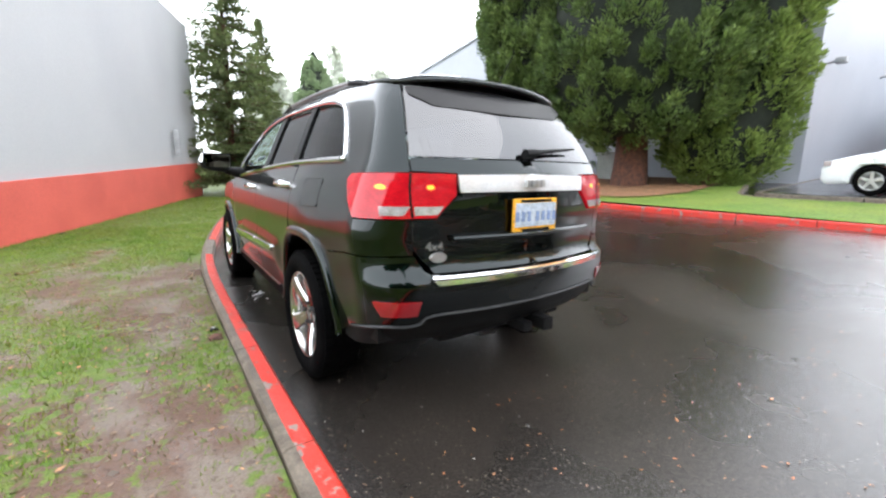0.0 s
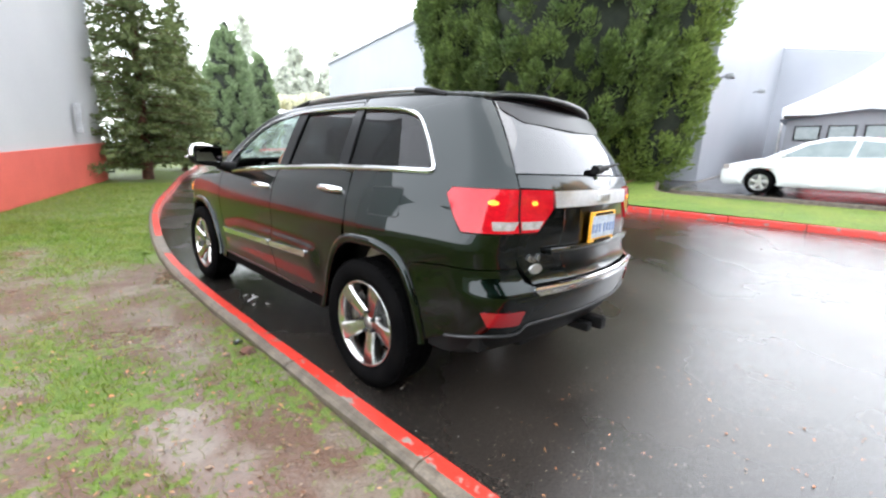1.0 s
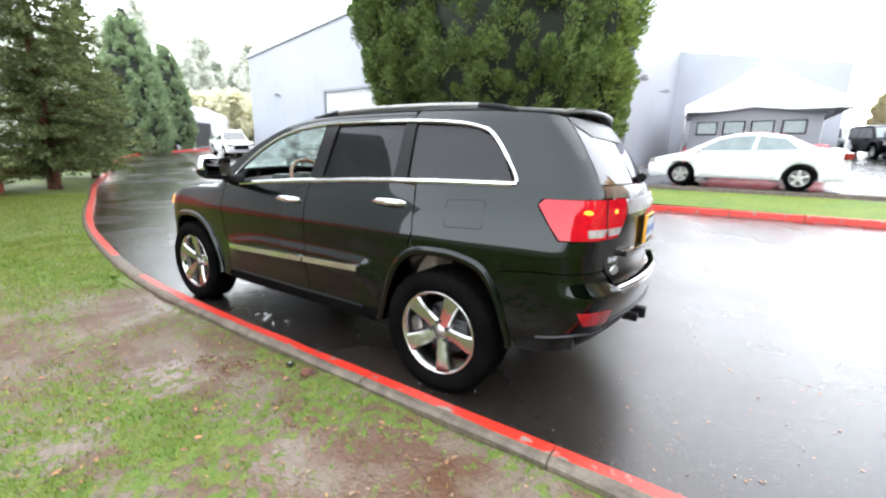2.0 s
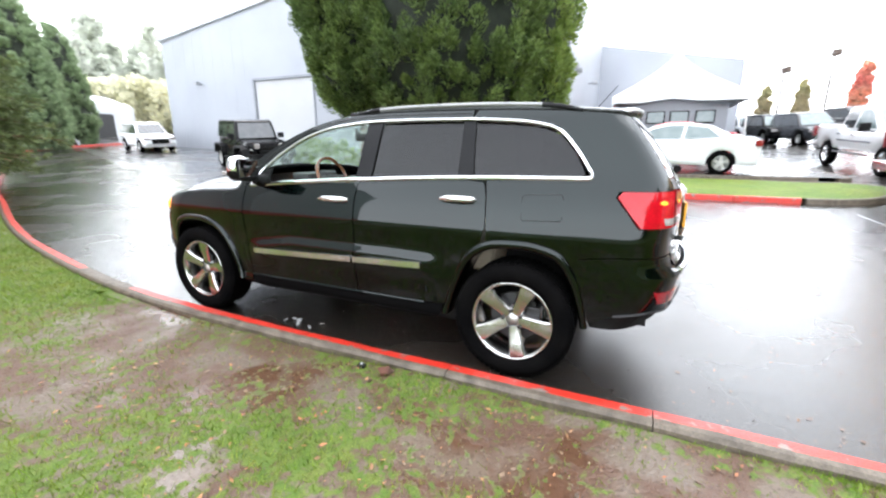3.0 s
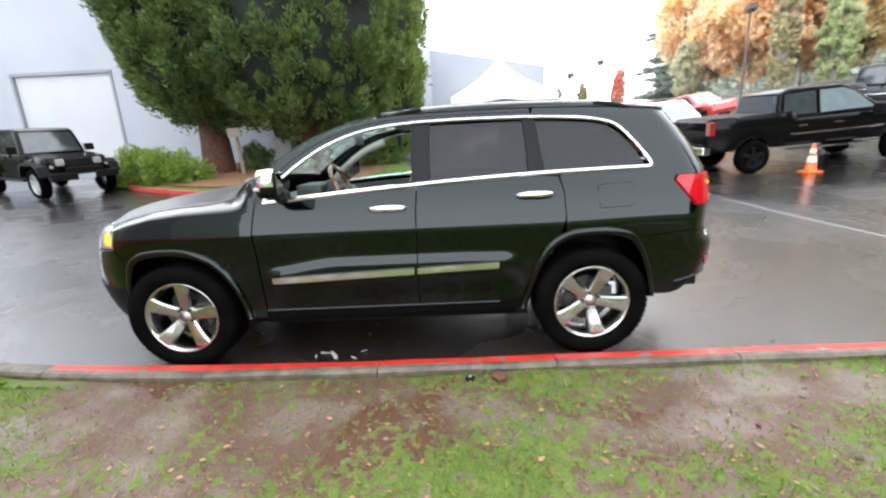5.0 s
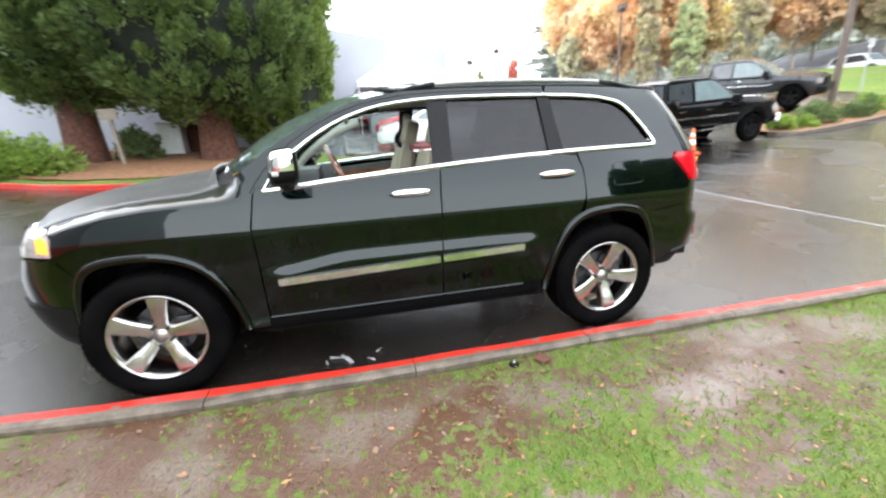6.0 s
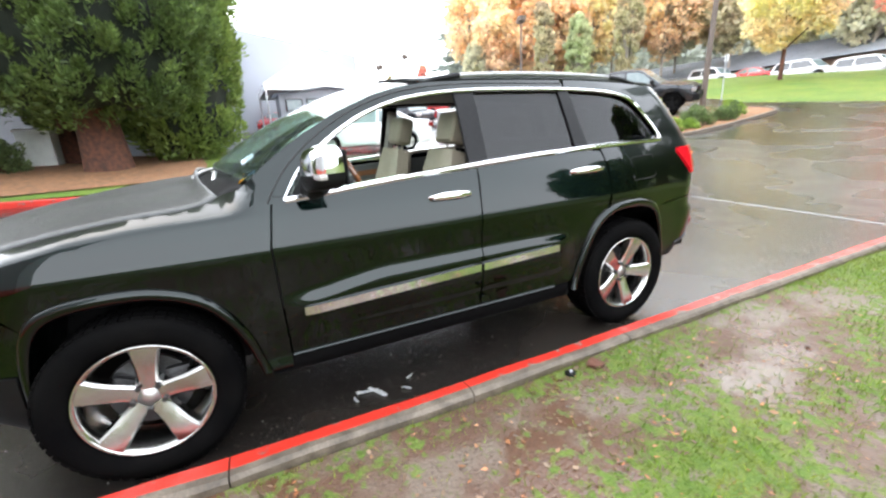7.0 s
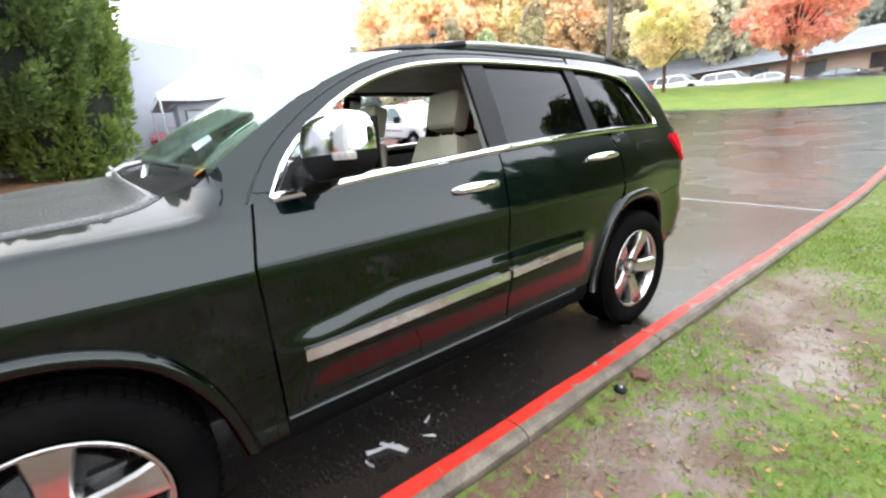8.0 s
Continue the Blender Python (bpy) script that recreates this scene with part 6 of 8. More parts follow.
def column_tree(name, x, y, profile, trunk_r, mat, label, seed, clusters, per, leaf, cluster_r=0.5, lean=0.0, core=0.78, lobes=0.16, trunk_top=None, group="", droop=0.0, base=None, squash=1.0):
    """A dense conifer: a tapered trunk with limbs, and a crown of clumps on an uneven outline; profile: height and radius."""
    rng = np.random.default_rng(seed)
    z0 = height(x, y) + 0.02 if base is None else base
    root = empty(name, Matrix.Translation((x, y, z0)), label, "tree", group)
    hs, rs = [p[0] for p in profile], [p[1] for p in profile]
    b = bmesh.new()
    top = trunk_top or hs[-1] * 0.9
    pts = [(0, 0, -0.25), (0, 0, 0.05), (0.03, 0.02, hs[0] * 0.6), (0.0, 0.05, hs[0] * 1.5), (0, 0, top)]
    tube(b, pts, [trunk_r * 1.45, trunk_r * 1.15, trunk_r, trunk_r * 0.85, 0.03], 12)
    for k in range(14):
        a, h = k * 2.4, hs[0] * 0.8 + (top * 0.8 - hs[0]) * k / 14
        r = float(np.interp(h, hs, rs)) * 0.7
        tube(b, [(0, 0, h), (math.cos(a) * r * 0.5, math.sin(a) * r * 0.5, h + 0.12 * r), (math.cos(a) * r, math.sin(a) * r, h + 0.4 * r)], [trunk_r * 0.22, trunk_r * 0.14, 0.015], 6)
    part("trunk", b, M_BARK, root, smooth=True)

    def radius(a, h):
        r = float(np.interp(h, hs, rs))
        return r * (1 + lobes * noise.noise(Vector((math.cos(a) * 1.9 + seed, math.sin(a) * 1.9, h * 0.22))) + lobes * 0.8 * noise.noise(Vector((math.cos(a) * 4.5, math.sin(a) * 4.5 + seed, h * 0.8))))
    # solid core inside the clumps, coloured near-black as the shade in their gaps
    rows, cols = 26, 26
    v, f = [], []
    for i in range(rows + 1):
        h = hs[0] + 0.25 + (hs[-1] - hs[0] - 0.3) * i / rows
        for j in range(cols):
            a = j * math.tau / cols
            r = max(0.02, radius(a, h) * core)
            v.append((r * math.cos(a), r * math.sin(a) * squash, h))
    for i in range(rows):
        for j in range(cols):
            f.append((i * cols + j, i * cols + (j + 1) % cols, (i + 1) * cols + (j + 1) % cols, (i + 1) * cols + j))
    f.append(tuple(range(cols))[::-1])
    mesh_object("inner_crown", v, f, M_CROWN_SHADE, root, True)
    cs, ws, rr = [], [], []
    weights = np.array([max(0.05, float(np.interp(h, hs, rs))) for h in np.linspace(hs[0], hs[-1], 60)])
    weights /= weights.sum()
    for _ in range(clusters):
        h = float(rng.choice(np.linspace(hs[0], hs[-1], 60), p=weights)) + rng.uniform(-0.1, 0.1)
        a = rng.uniform(0, math.tau)
        r = radius(a, h) * rng.uniform(0.86, 1.02)
        cs.append((r * math.cos(a), r * math.sin(a) * squash, h))
        ws.append((math.cos(a) * 0.62, math.sin(a) * 0.62, 0.78))
        rr.append(cluster_r * rng.uniform(0.6, 1.25))
    q = sprays(rng, cs, ws, rr, per, leaf[0], leaf[1], droop, 1.0, 0.9)
    quick_mesh("foliage", q, 4, mat, root)
    return root


def spruce(name, x, y, h, r, mat, label, seed, tiers=26, base_h=0.5, needles=10, size=(0.16, 0.05), group=""):
    """A conifer of separate drooping branches in whorls, with gaps between them."""
    rng = np.random.default_rng(seed)
    z0 = height(x, y) + 0.1
    root = empty(name, Matrix.Translation((x, y, z0)), label, "tree", group)
    b = bmesh.new()
    tube(b, [(0, 0, -0.3), (0, 0, 0.2), (0.02, 0, h * 0.5), (0, 0, h)], [r * 0.085, r * 0.075, r * 0.045, 0.01], 10)
    cs, ws, rr = [], [], []
    for t in range(tiers):
        k = t / (tiers - 1)
        hh = base_h + (h - base_h) * k ** 0.95
        reach = r * (1 - k) ** 0.8 * (0.75 + 0.45 * rng.random()) + 0.08
        for j in range(int(5 + 5 * (1 - k))):
            a = rng.uniform(0, math.tau)
            L = reach * rng.uniform(0.65, 1.12)
            tip = Vector((math.cos(a) * L, math.sin(a) * L, -0.10 * L + 0.16 * L * rng.random()))
            mid = tip * 0.55 + Vector((0, 0, 0.05 * L))
            o = Vector((0, 0, hh))
            tube(b, [o, o + mid, o + tip], [0.022, 0.014, 0.005], 4)
            steps = max(3, int(L / 0.13))
            for s_ in range(1, steps + 1):
                q = s_ / steps
                p = o + mid * (2 * q * (1 - q)) * 0.9 + tip * q * q + mid * 0.0
                p = o + (mid * 2 * q * (1 - q) + tip * q * q)
                cs.append(tuple(p))
                ws.append((math.cos(a), math.sin(a), 0.10))
                rr.append(0.07 + 0.12 * (1 - abs(q - 0.55)))
    part("trunk", b, M_BARK, root, smooth=True)
    q = sprays(rng, cs, ws, rr, needles, size[0], size[1], 0.1, 0.9)
    quick_mesh("foliage", q, 4, mat, root)
    return root


def leafy_tree(name, x, y, h, r, mat, label, seed, clusters=90, per=120, leaf=(0.22, 0.16), stem=0.32, base=None, bark=None, tall=1.0, group=""):
    """A broadleaf tree: trunk, forking limbs, and a loose crown of leaf clumps with gaps."""
    rng = np.random.default_rng(seed)
    z0 = height(x, y) if base is None else base
    root = empty(name, Matrix.Translation((x, y, z0)), label, "tree", group)
    b = bmesh.new()
    fork = h * stem
    tube(b, [(0, 0, -0.3), (0, 0, 0.1), (0.03, 0.0, fork), (0.0, 0.04, h * 0.8)], [0.17, 0.14, 0.11, 0.03], 8)
    cs, ws, rr = [], [], []
    ch = (h - fork) / 2
    for _ in range(clusters):
        d = rng.normal(size=3)
        d /= np.linalg.norm(d)
        k = rng.uniform(0.35, 1.0) ** 0.5
        p = Vector((d[0] * r * k, d[1] * r * k, fork * 0.95 + ch + d[2] * ch * k * tall))
        p *= 1 + 0.12 * noise.noise(p * 0.6 + Vector((seed, 0, 0)))
        cs.append(tuple(p))
        ws.append(tuple(d))
        rr.append(r * rng.uniform(0.12, 0.26))
        if rng.random() < 0.22:
            o = Vector((0, 0, fork * rng.uniform(0.8, 1.5)))
            tube(b, [o, o.lerp(p, 0.5) + Vector((0, 0, 0.15)), p], [0.06, 0.035, 0.008], 5)
    part("trunk", b, bark or M_BARK, root, smooth=True)
    q = sprays(rng, cs, ws, rr, per, leaf[0], leaf[1], 0.1, 0.3)
    quick_mesh("crown", q, 4, mat, root)
    return root


def shrub(x, y, r, h, mat, label, seed, per=60, leaf=(0.10, 0.05), name="shrub", base=None):
    rng = np.random.default_rng(seed)
    z0 = (height(x, y) + 0.10) if base is None else base
    root = empty(name, Matrix.Translation((x, y, z0)), label, "shrub", "shrubs in the beds")
    b = bmesh.new()
    cs, ws, rr = [], [], []
    for _ in range(int(70 * r)):
        d = rng.normal(size=3)
        d[2] = abs(d[2])
        d /= np.linalg.norm(d)
        k = rng.uniform(0.6, 1.0)
        p = Vector((d[0] * r * k, d[1] * r * k, d[2] * h * k * rng.uniform(0.8, 1.1)))
        cs.append(tuple(p))
        ws.append((d[0], d[1], d[2] + 0.4))
        rr.append(0.20 * r + 0.06)
        tube(b, [(0, 0, -0.05), p * 0.5 + Vector((0, 0, 0.08)), p], [0.012, 0.008, 0.003], 4)
    part("stems", b, M_BARK, root)
    q = sprays(rng, cs, ws, rr, per, leaf[0], leaf[1], 0.0, 0.6)
    quick_mesh("leaves", q, 4, mat, root)
    return root


BIG = "dense dark green conifer with a thick reddish trunk"
column_tree("conifer_tree", 12.1, 9.6, [(1.9, 0.9), (2.6, 1.9), (4.0, 2.5), (6.0, 2.85), (9.0, 2.85), (12.0, 1.9), (14.0, 0.3)], 0.50, M_FOLIAGE, BIG, 11, 900, 150, (0.19, 0.062), 0.36, group="conifers on the island", core=0.80)
column_tree("conifer_tree", 12.2, 5.8, [(1.5, 1.3), (2.1, 2.7), (3.5, 3.3), (6.0, 3.4), (9.0, 3.0), (12.0, 1.9), (14.0, 0.3)], 0.55, M_FOLIAGE, BIG, 12, 920, 150, (0.19, 0.062), 0.36, group="conifers on the island", core=0.80)
column_tree("conifer_tree", 14.4, 3.9, [(0.15, 0.9), (0.8, 1.6), (3.0, 2.0), (6.0, 2.0), (9.0, 1.6), (11.5, 0.3)], 0.3, M_BRIGHT, "bright green columnar conifer, foliage down to the ground", 13, 420, 85, (0.24, 0.08), 0.40, group="conifers on the island", core=0.85)
column_tree("conifer_tree", 14.6, 7.2, [(2.3, 0.8), (3.0, 1.8), (5.0, 2.2), (9.0, 1.8), (11.0, 0.3)], 0.3, M_FOLIAGE, "dark green conifer behind others", 14, 260, 80, (0.28, 0.10), 0.5, group="conifers on the island", core=0.85)
spruce("spruce_tree", 0.85, 14.4, 9.5, 2.1, M_SPRUCE, "dark green spruce with drooping branches at the lawn's edge", 21, 38, 0.45, 11, (0.19, 0.055), "spruces by the wall")
spruce("spruce_tree", 2.75, 17.6, 6.9, 1.55, M_SPRUCE, "dark green spruce with drooping branches at the lawn's edge", 22, 30, 0.4, 10, (0.19, 0.06), "spruces by the wall")
column_tree("cypress_tree", 10.6, 34.5, [(0.1, 1.7), (1.5, 2.1), (4.5, 1.9), (7.5, 1.1), (9.8, 0.12)], 0.2, M_HAZED_CYPRESS, "green cypress clipped to a cone, its colour paled for haze", 23, 520, 70, (0.30, 0.10), 0.34, group="cypresses past the bend", core=0.88, lobes=0.06)
column_tree("cypress_tree", 15.5, 40.0, [(0.1, 1.3), (1.5, 1.65), (4.0, 1.45), (6.6, 0.85), (8.7, 0.12)], 0.2, M_HAZED_CYPRESS, "green cypress clipped to a cone, its colour paled for haze", 24, 400, 60, (0.30, 0.10), 0.32, group="cypresses past the bend", core=0.88, lobes=0.06)

# bed of mulch under the conifers
bed_loop = rounded_loop([(8.15, 7.6), (9.6, 11.1), (15.6, 12.8), (15.6, 3.8), (11.0, 3.2), (9.0, 3.8)], [1.0] * 6)
mulch = island("mulch_bed", bed_loop, M_MULCH, None, "reddish-brown bark mulch under the conifers", top=0.165)
shrub(9.9, 9.9, 1.05, 1.0, M_SHRUB, "bright green leafy shrub under a conifer", 31, 85, (0.13, 0.06))
shrub(10.2, 11.2, 0.95, 1.15, M_SHRUB, "bright green leafy shrub under a conifer", 32, 80, (0.13, 0.06))
shrub(12.75, 8.4, 0.68, 1.02, M_SHRUB_DARK, "dark green shrub beside a conifer trunk", 33, 80, (0.12, 0.05))
shrub(14.9, 29.0, 0.6, 0.45, M_SHRUB_DARK, "low dark shrub at the workshop wall", 34, 50, (0.12, 0.06))

# the far bank of grass
def bank_height(x, y):
    edge_y = -21.9 - 0.04 * (x - 5)
    return height(x, y) - 0.05 + max(0.12, min(0.36, 0.18 + 0.012 * (x - 1))) * smooth_ramp((edge_y - y) / 5.5) * smooth_ramp((x + 30) / 10) * smooth_ramp((30 - x) / 8) + 0.10 * smooth_ramp((edge_y - y) / 0.3)


bank = sheet("grass_bank", list(np.arange(-30, 30.1, 0.6)), list(np.arange(-34, -21.7, 0.4)), bank_height, M_GRASS_ISLAND)
tagged(bank, "sloping bank of bright wet grass", "grass bank", kind="structure")
top_z = lambda x, y: bank_height(x, -33.9) - 0.62 + 0.02 * (-33.9 - y)
sheet_top = sheet("upper_lot", list(np.arange(-30, 30.1, 3.0)), list(np.arange(-70, -33.5, 2.0)), lambda x, y: top_z(x, y) + 0.02, M_ASPHALT)
tagged(sheet_top, "wet asphalt of an upper car park behind the bank", "asphalt", kind="structure")
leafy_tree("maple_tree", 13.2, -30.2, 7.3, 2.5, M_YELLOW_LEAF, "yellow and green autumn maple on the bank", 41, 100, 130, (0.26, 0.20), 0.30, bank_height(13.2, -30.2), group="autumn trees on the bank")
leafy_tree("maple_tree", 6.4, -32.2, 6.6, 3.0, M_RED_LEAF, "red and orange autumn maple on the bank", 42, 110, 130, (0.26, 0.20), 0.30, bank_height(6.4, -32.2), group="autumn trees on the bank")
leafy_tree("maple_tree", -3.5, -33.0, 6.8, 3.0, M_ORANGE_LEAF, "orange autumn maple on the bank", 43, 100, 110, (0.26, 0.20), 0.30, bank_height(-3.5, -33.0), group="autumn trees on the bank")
FAR_GROUND = lambda x, y: height(x, y) - 0.2
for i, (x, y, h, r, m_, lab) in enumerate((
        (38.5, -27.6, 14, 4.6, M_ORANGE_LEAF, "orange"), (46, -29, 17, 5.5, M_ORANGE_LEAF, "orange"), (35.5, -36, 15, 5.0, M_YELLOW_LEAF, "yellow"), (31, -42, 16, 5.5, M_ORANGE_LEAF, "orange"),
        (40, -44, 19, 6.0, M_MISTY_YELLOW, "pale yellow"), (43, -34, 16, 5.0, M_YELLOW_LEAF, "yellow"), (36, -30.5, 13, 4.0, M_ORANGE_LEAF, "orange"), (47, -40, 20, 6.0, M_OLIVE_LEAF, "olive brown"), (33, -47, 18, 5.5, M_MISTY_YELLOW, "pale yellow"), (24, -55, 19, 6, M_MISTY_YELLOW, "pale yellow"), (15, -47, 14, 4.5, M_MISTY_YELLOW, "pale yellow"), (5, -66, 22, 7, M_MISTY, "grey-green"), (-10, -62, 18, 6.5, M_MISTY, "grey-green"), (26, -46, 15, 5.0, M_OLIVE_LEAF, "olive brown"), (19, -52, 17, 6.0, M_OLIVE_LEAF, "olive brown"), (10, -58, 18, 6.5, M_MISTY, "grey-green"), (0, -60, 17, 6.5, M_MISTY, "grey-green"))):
    leafy_tree("autumn_tree", x, y, h, r, m_, lab + " autumn tree in the distance", 50 + i, 170, 75, (0.52, 0.40), 0.18, FAR_GROUND(x, y), bark=M_MIST_PALED_BARK, group="distant autumn trees")
for i, (x, y, h, r, m_) in enumerate(((31.9, -26.1, 9.5, 0.95, M_OLIVE_LEAF), (26.8, -31.6, 10.5, 1.25, M_OLIVE_LEAF), (29.9, -28.6, 7.5, 1.2, M_MIST_PALED_GREEN), (40.8, -23.6, 6.6, 1.3, M_MISTY_YELLOW), (40.7, -10.6, 4.0, 0.5, M_OLIVE_LEAF), (40.1, -12.9, 4.0, 0.5, M_OLIVE_LEAF),
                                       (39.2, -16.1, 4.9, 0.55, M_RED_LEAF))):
    leafy_tree("columnar_tree", x, y, h, r, m_, "narrow upright tree turning with the season", 70 + i, 170, 60, (0.34, 0.24), 0.10, FAR_GROUND(x, y), bark=M_MIST_PALED_BARK, tall=1.0, group="narrow upright trees")
spruce("fir_tree", 50.8, -28.0, 19, 4.6, M_MIST_PALED_FIR, "tall fir in the distance, its colour greyed for mist", 81, 34, 1.0, 8, (0.7, 0.22))
# misty woods at the edge of sight; the mist is in their leaf colour
rng = np.random.default_rng(90)
woods_q = []
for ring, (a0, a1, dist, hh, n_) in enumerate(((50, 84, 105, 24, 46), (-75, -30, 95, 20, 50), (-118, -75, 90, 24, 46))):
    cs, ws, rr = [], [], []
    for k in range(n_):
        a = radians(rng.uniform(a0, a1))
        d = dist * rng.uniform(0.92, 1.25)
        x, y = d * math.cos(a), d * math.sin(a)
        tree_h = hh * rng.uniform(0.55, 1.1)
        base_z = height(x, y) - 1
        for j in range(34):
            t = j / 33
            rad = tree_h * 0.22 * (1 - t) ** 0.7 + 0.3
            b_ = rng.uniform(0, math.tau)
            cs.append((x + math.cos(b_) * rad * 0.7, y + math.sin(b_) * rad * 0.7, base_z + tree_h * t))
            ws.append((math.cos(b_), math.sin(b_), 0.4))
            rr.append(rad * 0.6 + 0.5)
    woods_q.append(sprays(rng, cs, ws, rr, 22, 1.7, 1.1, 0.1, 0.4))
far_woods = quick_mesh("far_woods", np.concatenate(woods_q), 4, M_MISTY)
tagged(far_woods, "pale misty woods at the edge of sight", "woods", kind="stuff")
cs, ws, rr = [], [], []
for k in range(60):
    t = rng.uniform(0, 1)
    x, y = 25 + 13 * t + rng.normal(0, 1.5), 65 - 7 * t + rng.normal(0, 2)
    for j in range(10):
        cs.append((x + rng.normal(0, 1.2), y + rng.normal(0, 1.2), height(x, y) + rng.uniform(0.3, 6.2)))
        ws.append((0, 0, 1))
        rr.append(1.0)
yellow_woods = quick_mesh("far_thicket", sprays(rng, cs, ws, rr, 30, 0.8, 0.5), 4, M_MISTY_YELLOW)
tagged(yellow_woods, "yellow thicket beyond the drive, its colour paled for mist", "thicket", kind="stuff")

# dark conifers across the lawn, beyond the drive's bend; added unseen for dark reflections
for i, (x, y, h, r) in enumerate(((-13.0, -18.5, 11.0, 2.6), (-10.2, -19.5, 13.0, 3.1), (-15.8, -20.5, 13.0, 3.3), (-5.0, -20.8, 15.0, 3.2), (-19.0, -18.5, 12.0, 2.8))):
    column_tree("conifer_tree", x, y, [(0.6, r * 0.7), (1.8, r), (h * 0.45, r * 0.9), (h * 0.8, r * 0.5), (h, 0.2)], 0.35, M_FOLIAGE, "unseen dark green conifer across the lawn, added for reflections", 300 + i, 300, 60, (0.32, 0.12), 0.5, group="conifers across the lawn", core=0.85, base=height(x, y) + 0.10)


# ---- parked vehicles ----
M_WHITE_CAR = material("white_car_paint", (0.74, 0.75, 0.76), 0.3, second=(0.70, 0.71, 0.72), coat=1.0, vary=0.03)
M_BLACK_CAR = material("black_car_paint", (0.0025, 0.0025, 0.0028), 0.16, second=(0.0035, 0.0035, 0.0038), spec=0.16)
M_GREY_CAR = material("dark_grey_car_paint", (0.022, 0.024, 0.028), 0.25, 0.3, second=(0.028, 0.030, 0.034), coat=0.3)
M_RED_CAR = material("red_car_paint", (0.55, 0.03, 0.03), 0.3, second=(0.5, 0.03, 0.03), coat=1.0)
M_SILVER_CAR = material("silver_car_paint", (0.45, 0.46, 0.48), 0.3, 0.5, coat=1.0, vary=0.05)
M_CAR_GLASS = material("tinted_car_glass", (0.03, 0.036, 0.04), 0.05, second=(0.045, 0.05, 0.054), coat=1.0, vary=0.05)
M_PALE_GLASS = material("bright_car_glass", (0.13, 0.17, 0.17), 0.05, second=(0.17, 0.21, 0.21), coat=0.3, vary=0.05)


def simple_wheel(parent, x, y, R, w, rim_mat, spokes=5):
    hub = new("wheel")
    hub.parent = parent
    hub.location = (x, y, R)
    s = 1 if x > 0 else -1
    seg = 26

    def lathe(profile):
        v = [(s * px, r * math.cos(a), r * math.sin(a)) for a in np.linspace(0, math.tau, seg, endpoint=False) for r, px in profile]
        k = len(profile)
        return v, [(i * k + j, i * k + j + 1, ((i + 1) % seg) * k + j + 1, ((i + 1) % seg) * k + j) for i in range(seg) for j in range(k - 1)]
    v, f = lathe([(R * 0.64, w * 0.38), (R * 0.72, w * 0.5), (R * 0.90, w * 0.5), (R * 0.98, w * 0.40), (R, w * 0.2), (R, -w * 0.3), (R * 0.9, -w * 0.5), (R * 0.6, -w * 0.4)])
    mesh_object("tyre", v, f, M_TYRE, hub, True)
    v, f = lathe([(R * 0.65, w * 0.40), (R * 0.62, w * 0.43), (R * 0.58, w * 0.30), (R * 0.56, -w * 0.1), (0.0, -w * 0.12)])
    rim = mesh_object("rim", v, f, rim_mat, hub, True)
    b = bmesh.new()
    for i in range(spokes):
        a = i * math.tau / spokes
        m = Matrix.Rotation(a, 4, "X")
        box(b, s * w * 0.26 - 0.02, s * w * 0.26 + 0.02, -R * 0.10, R * 0.10, 0.02, R * 0.62, 0.01, m=m)
    bmesh.ops.create_cone(b, cap_ends=True, segments=12, radius1=R * 0.16, radius2=R * 0.14, depth=0.05, matrix=Matrix.Translation((s * w * 0.28, 0, 0)) @ pose(0, 0, 0, 0, 90, 0))
    part("spokes", b, rim_mat, rim)
    return hub


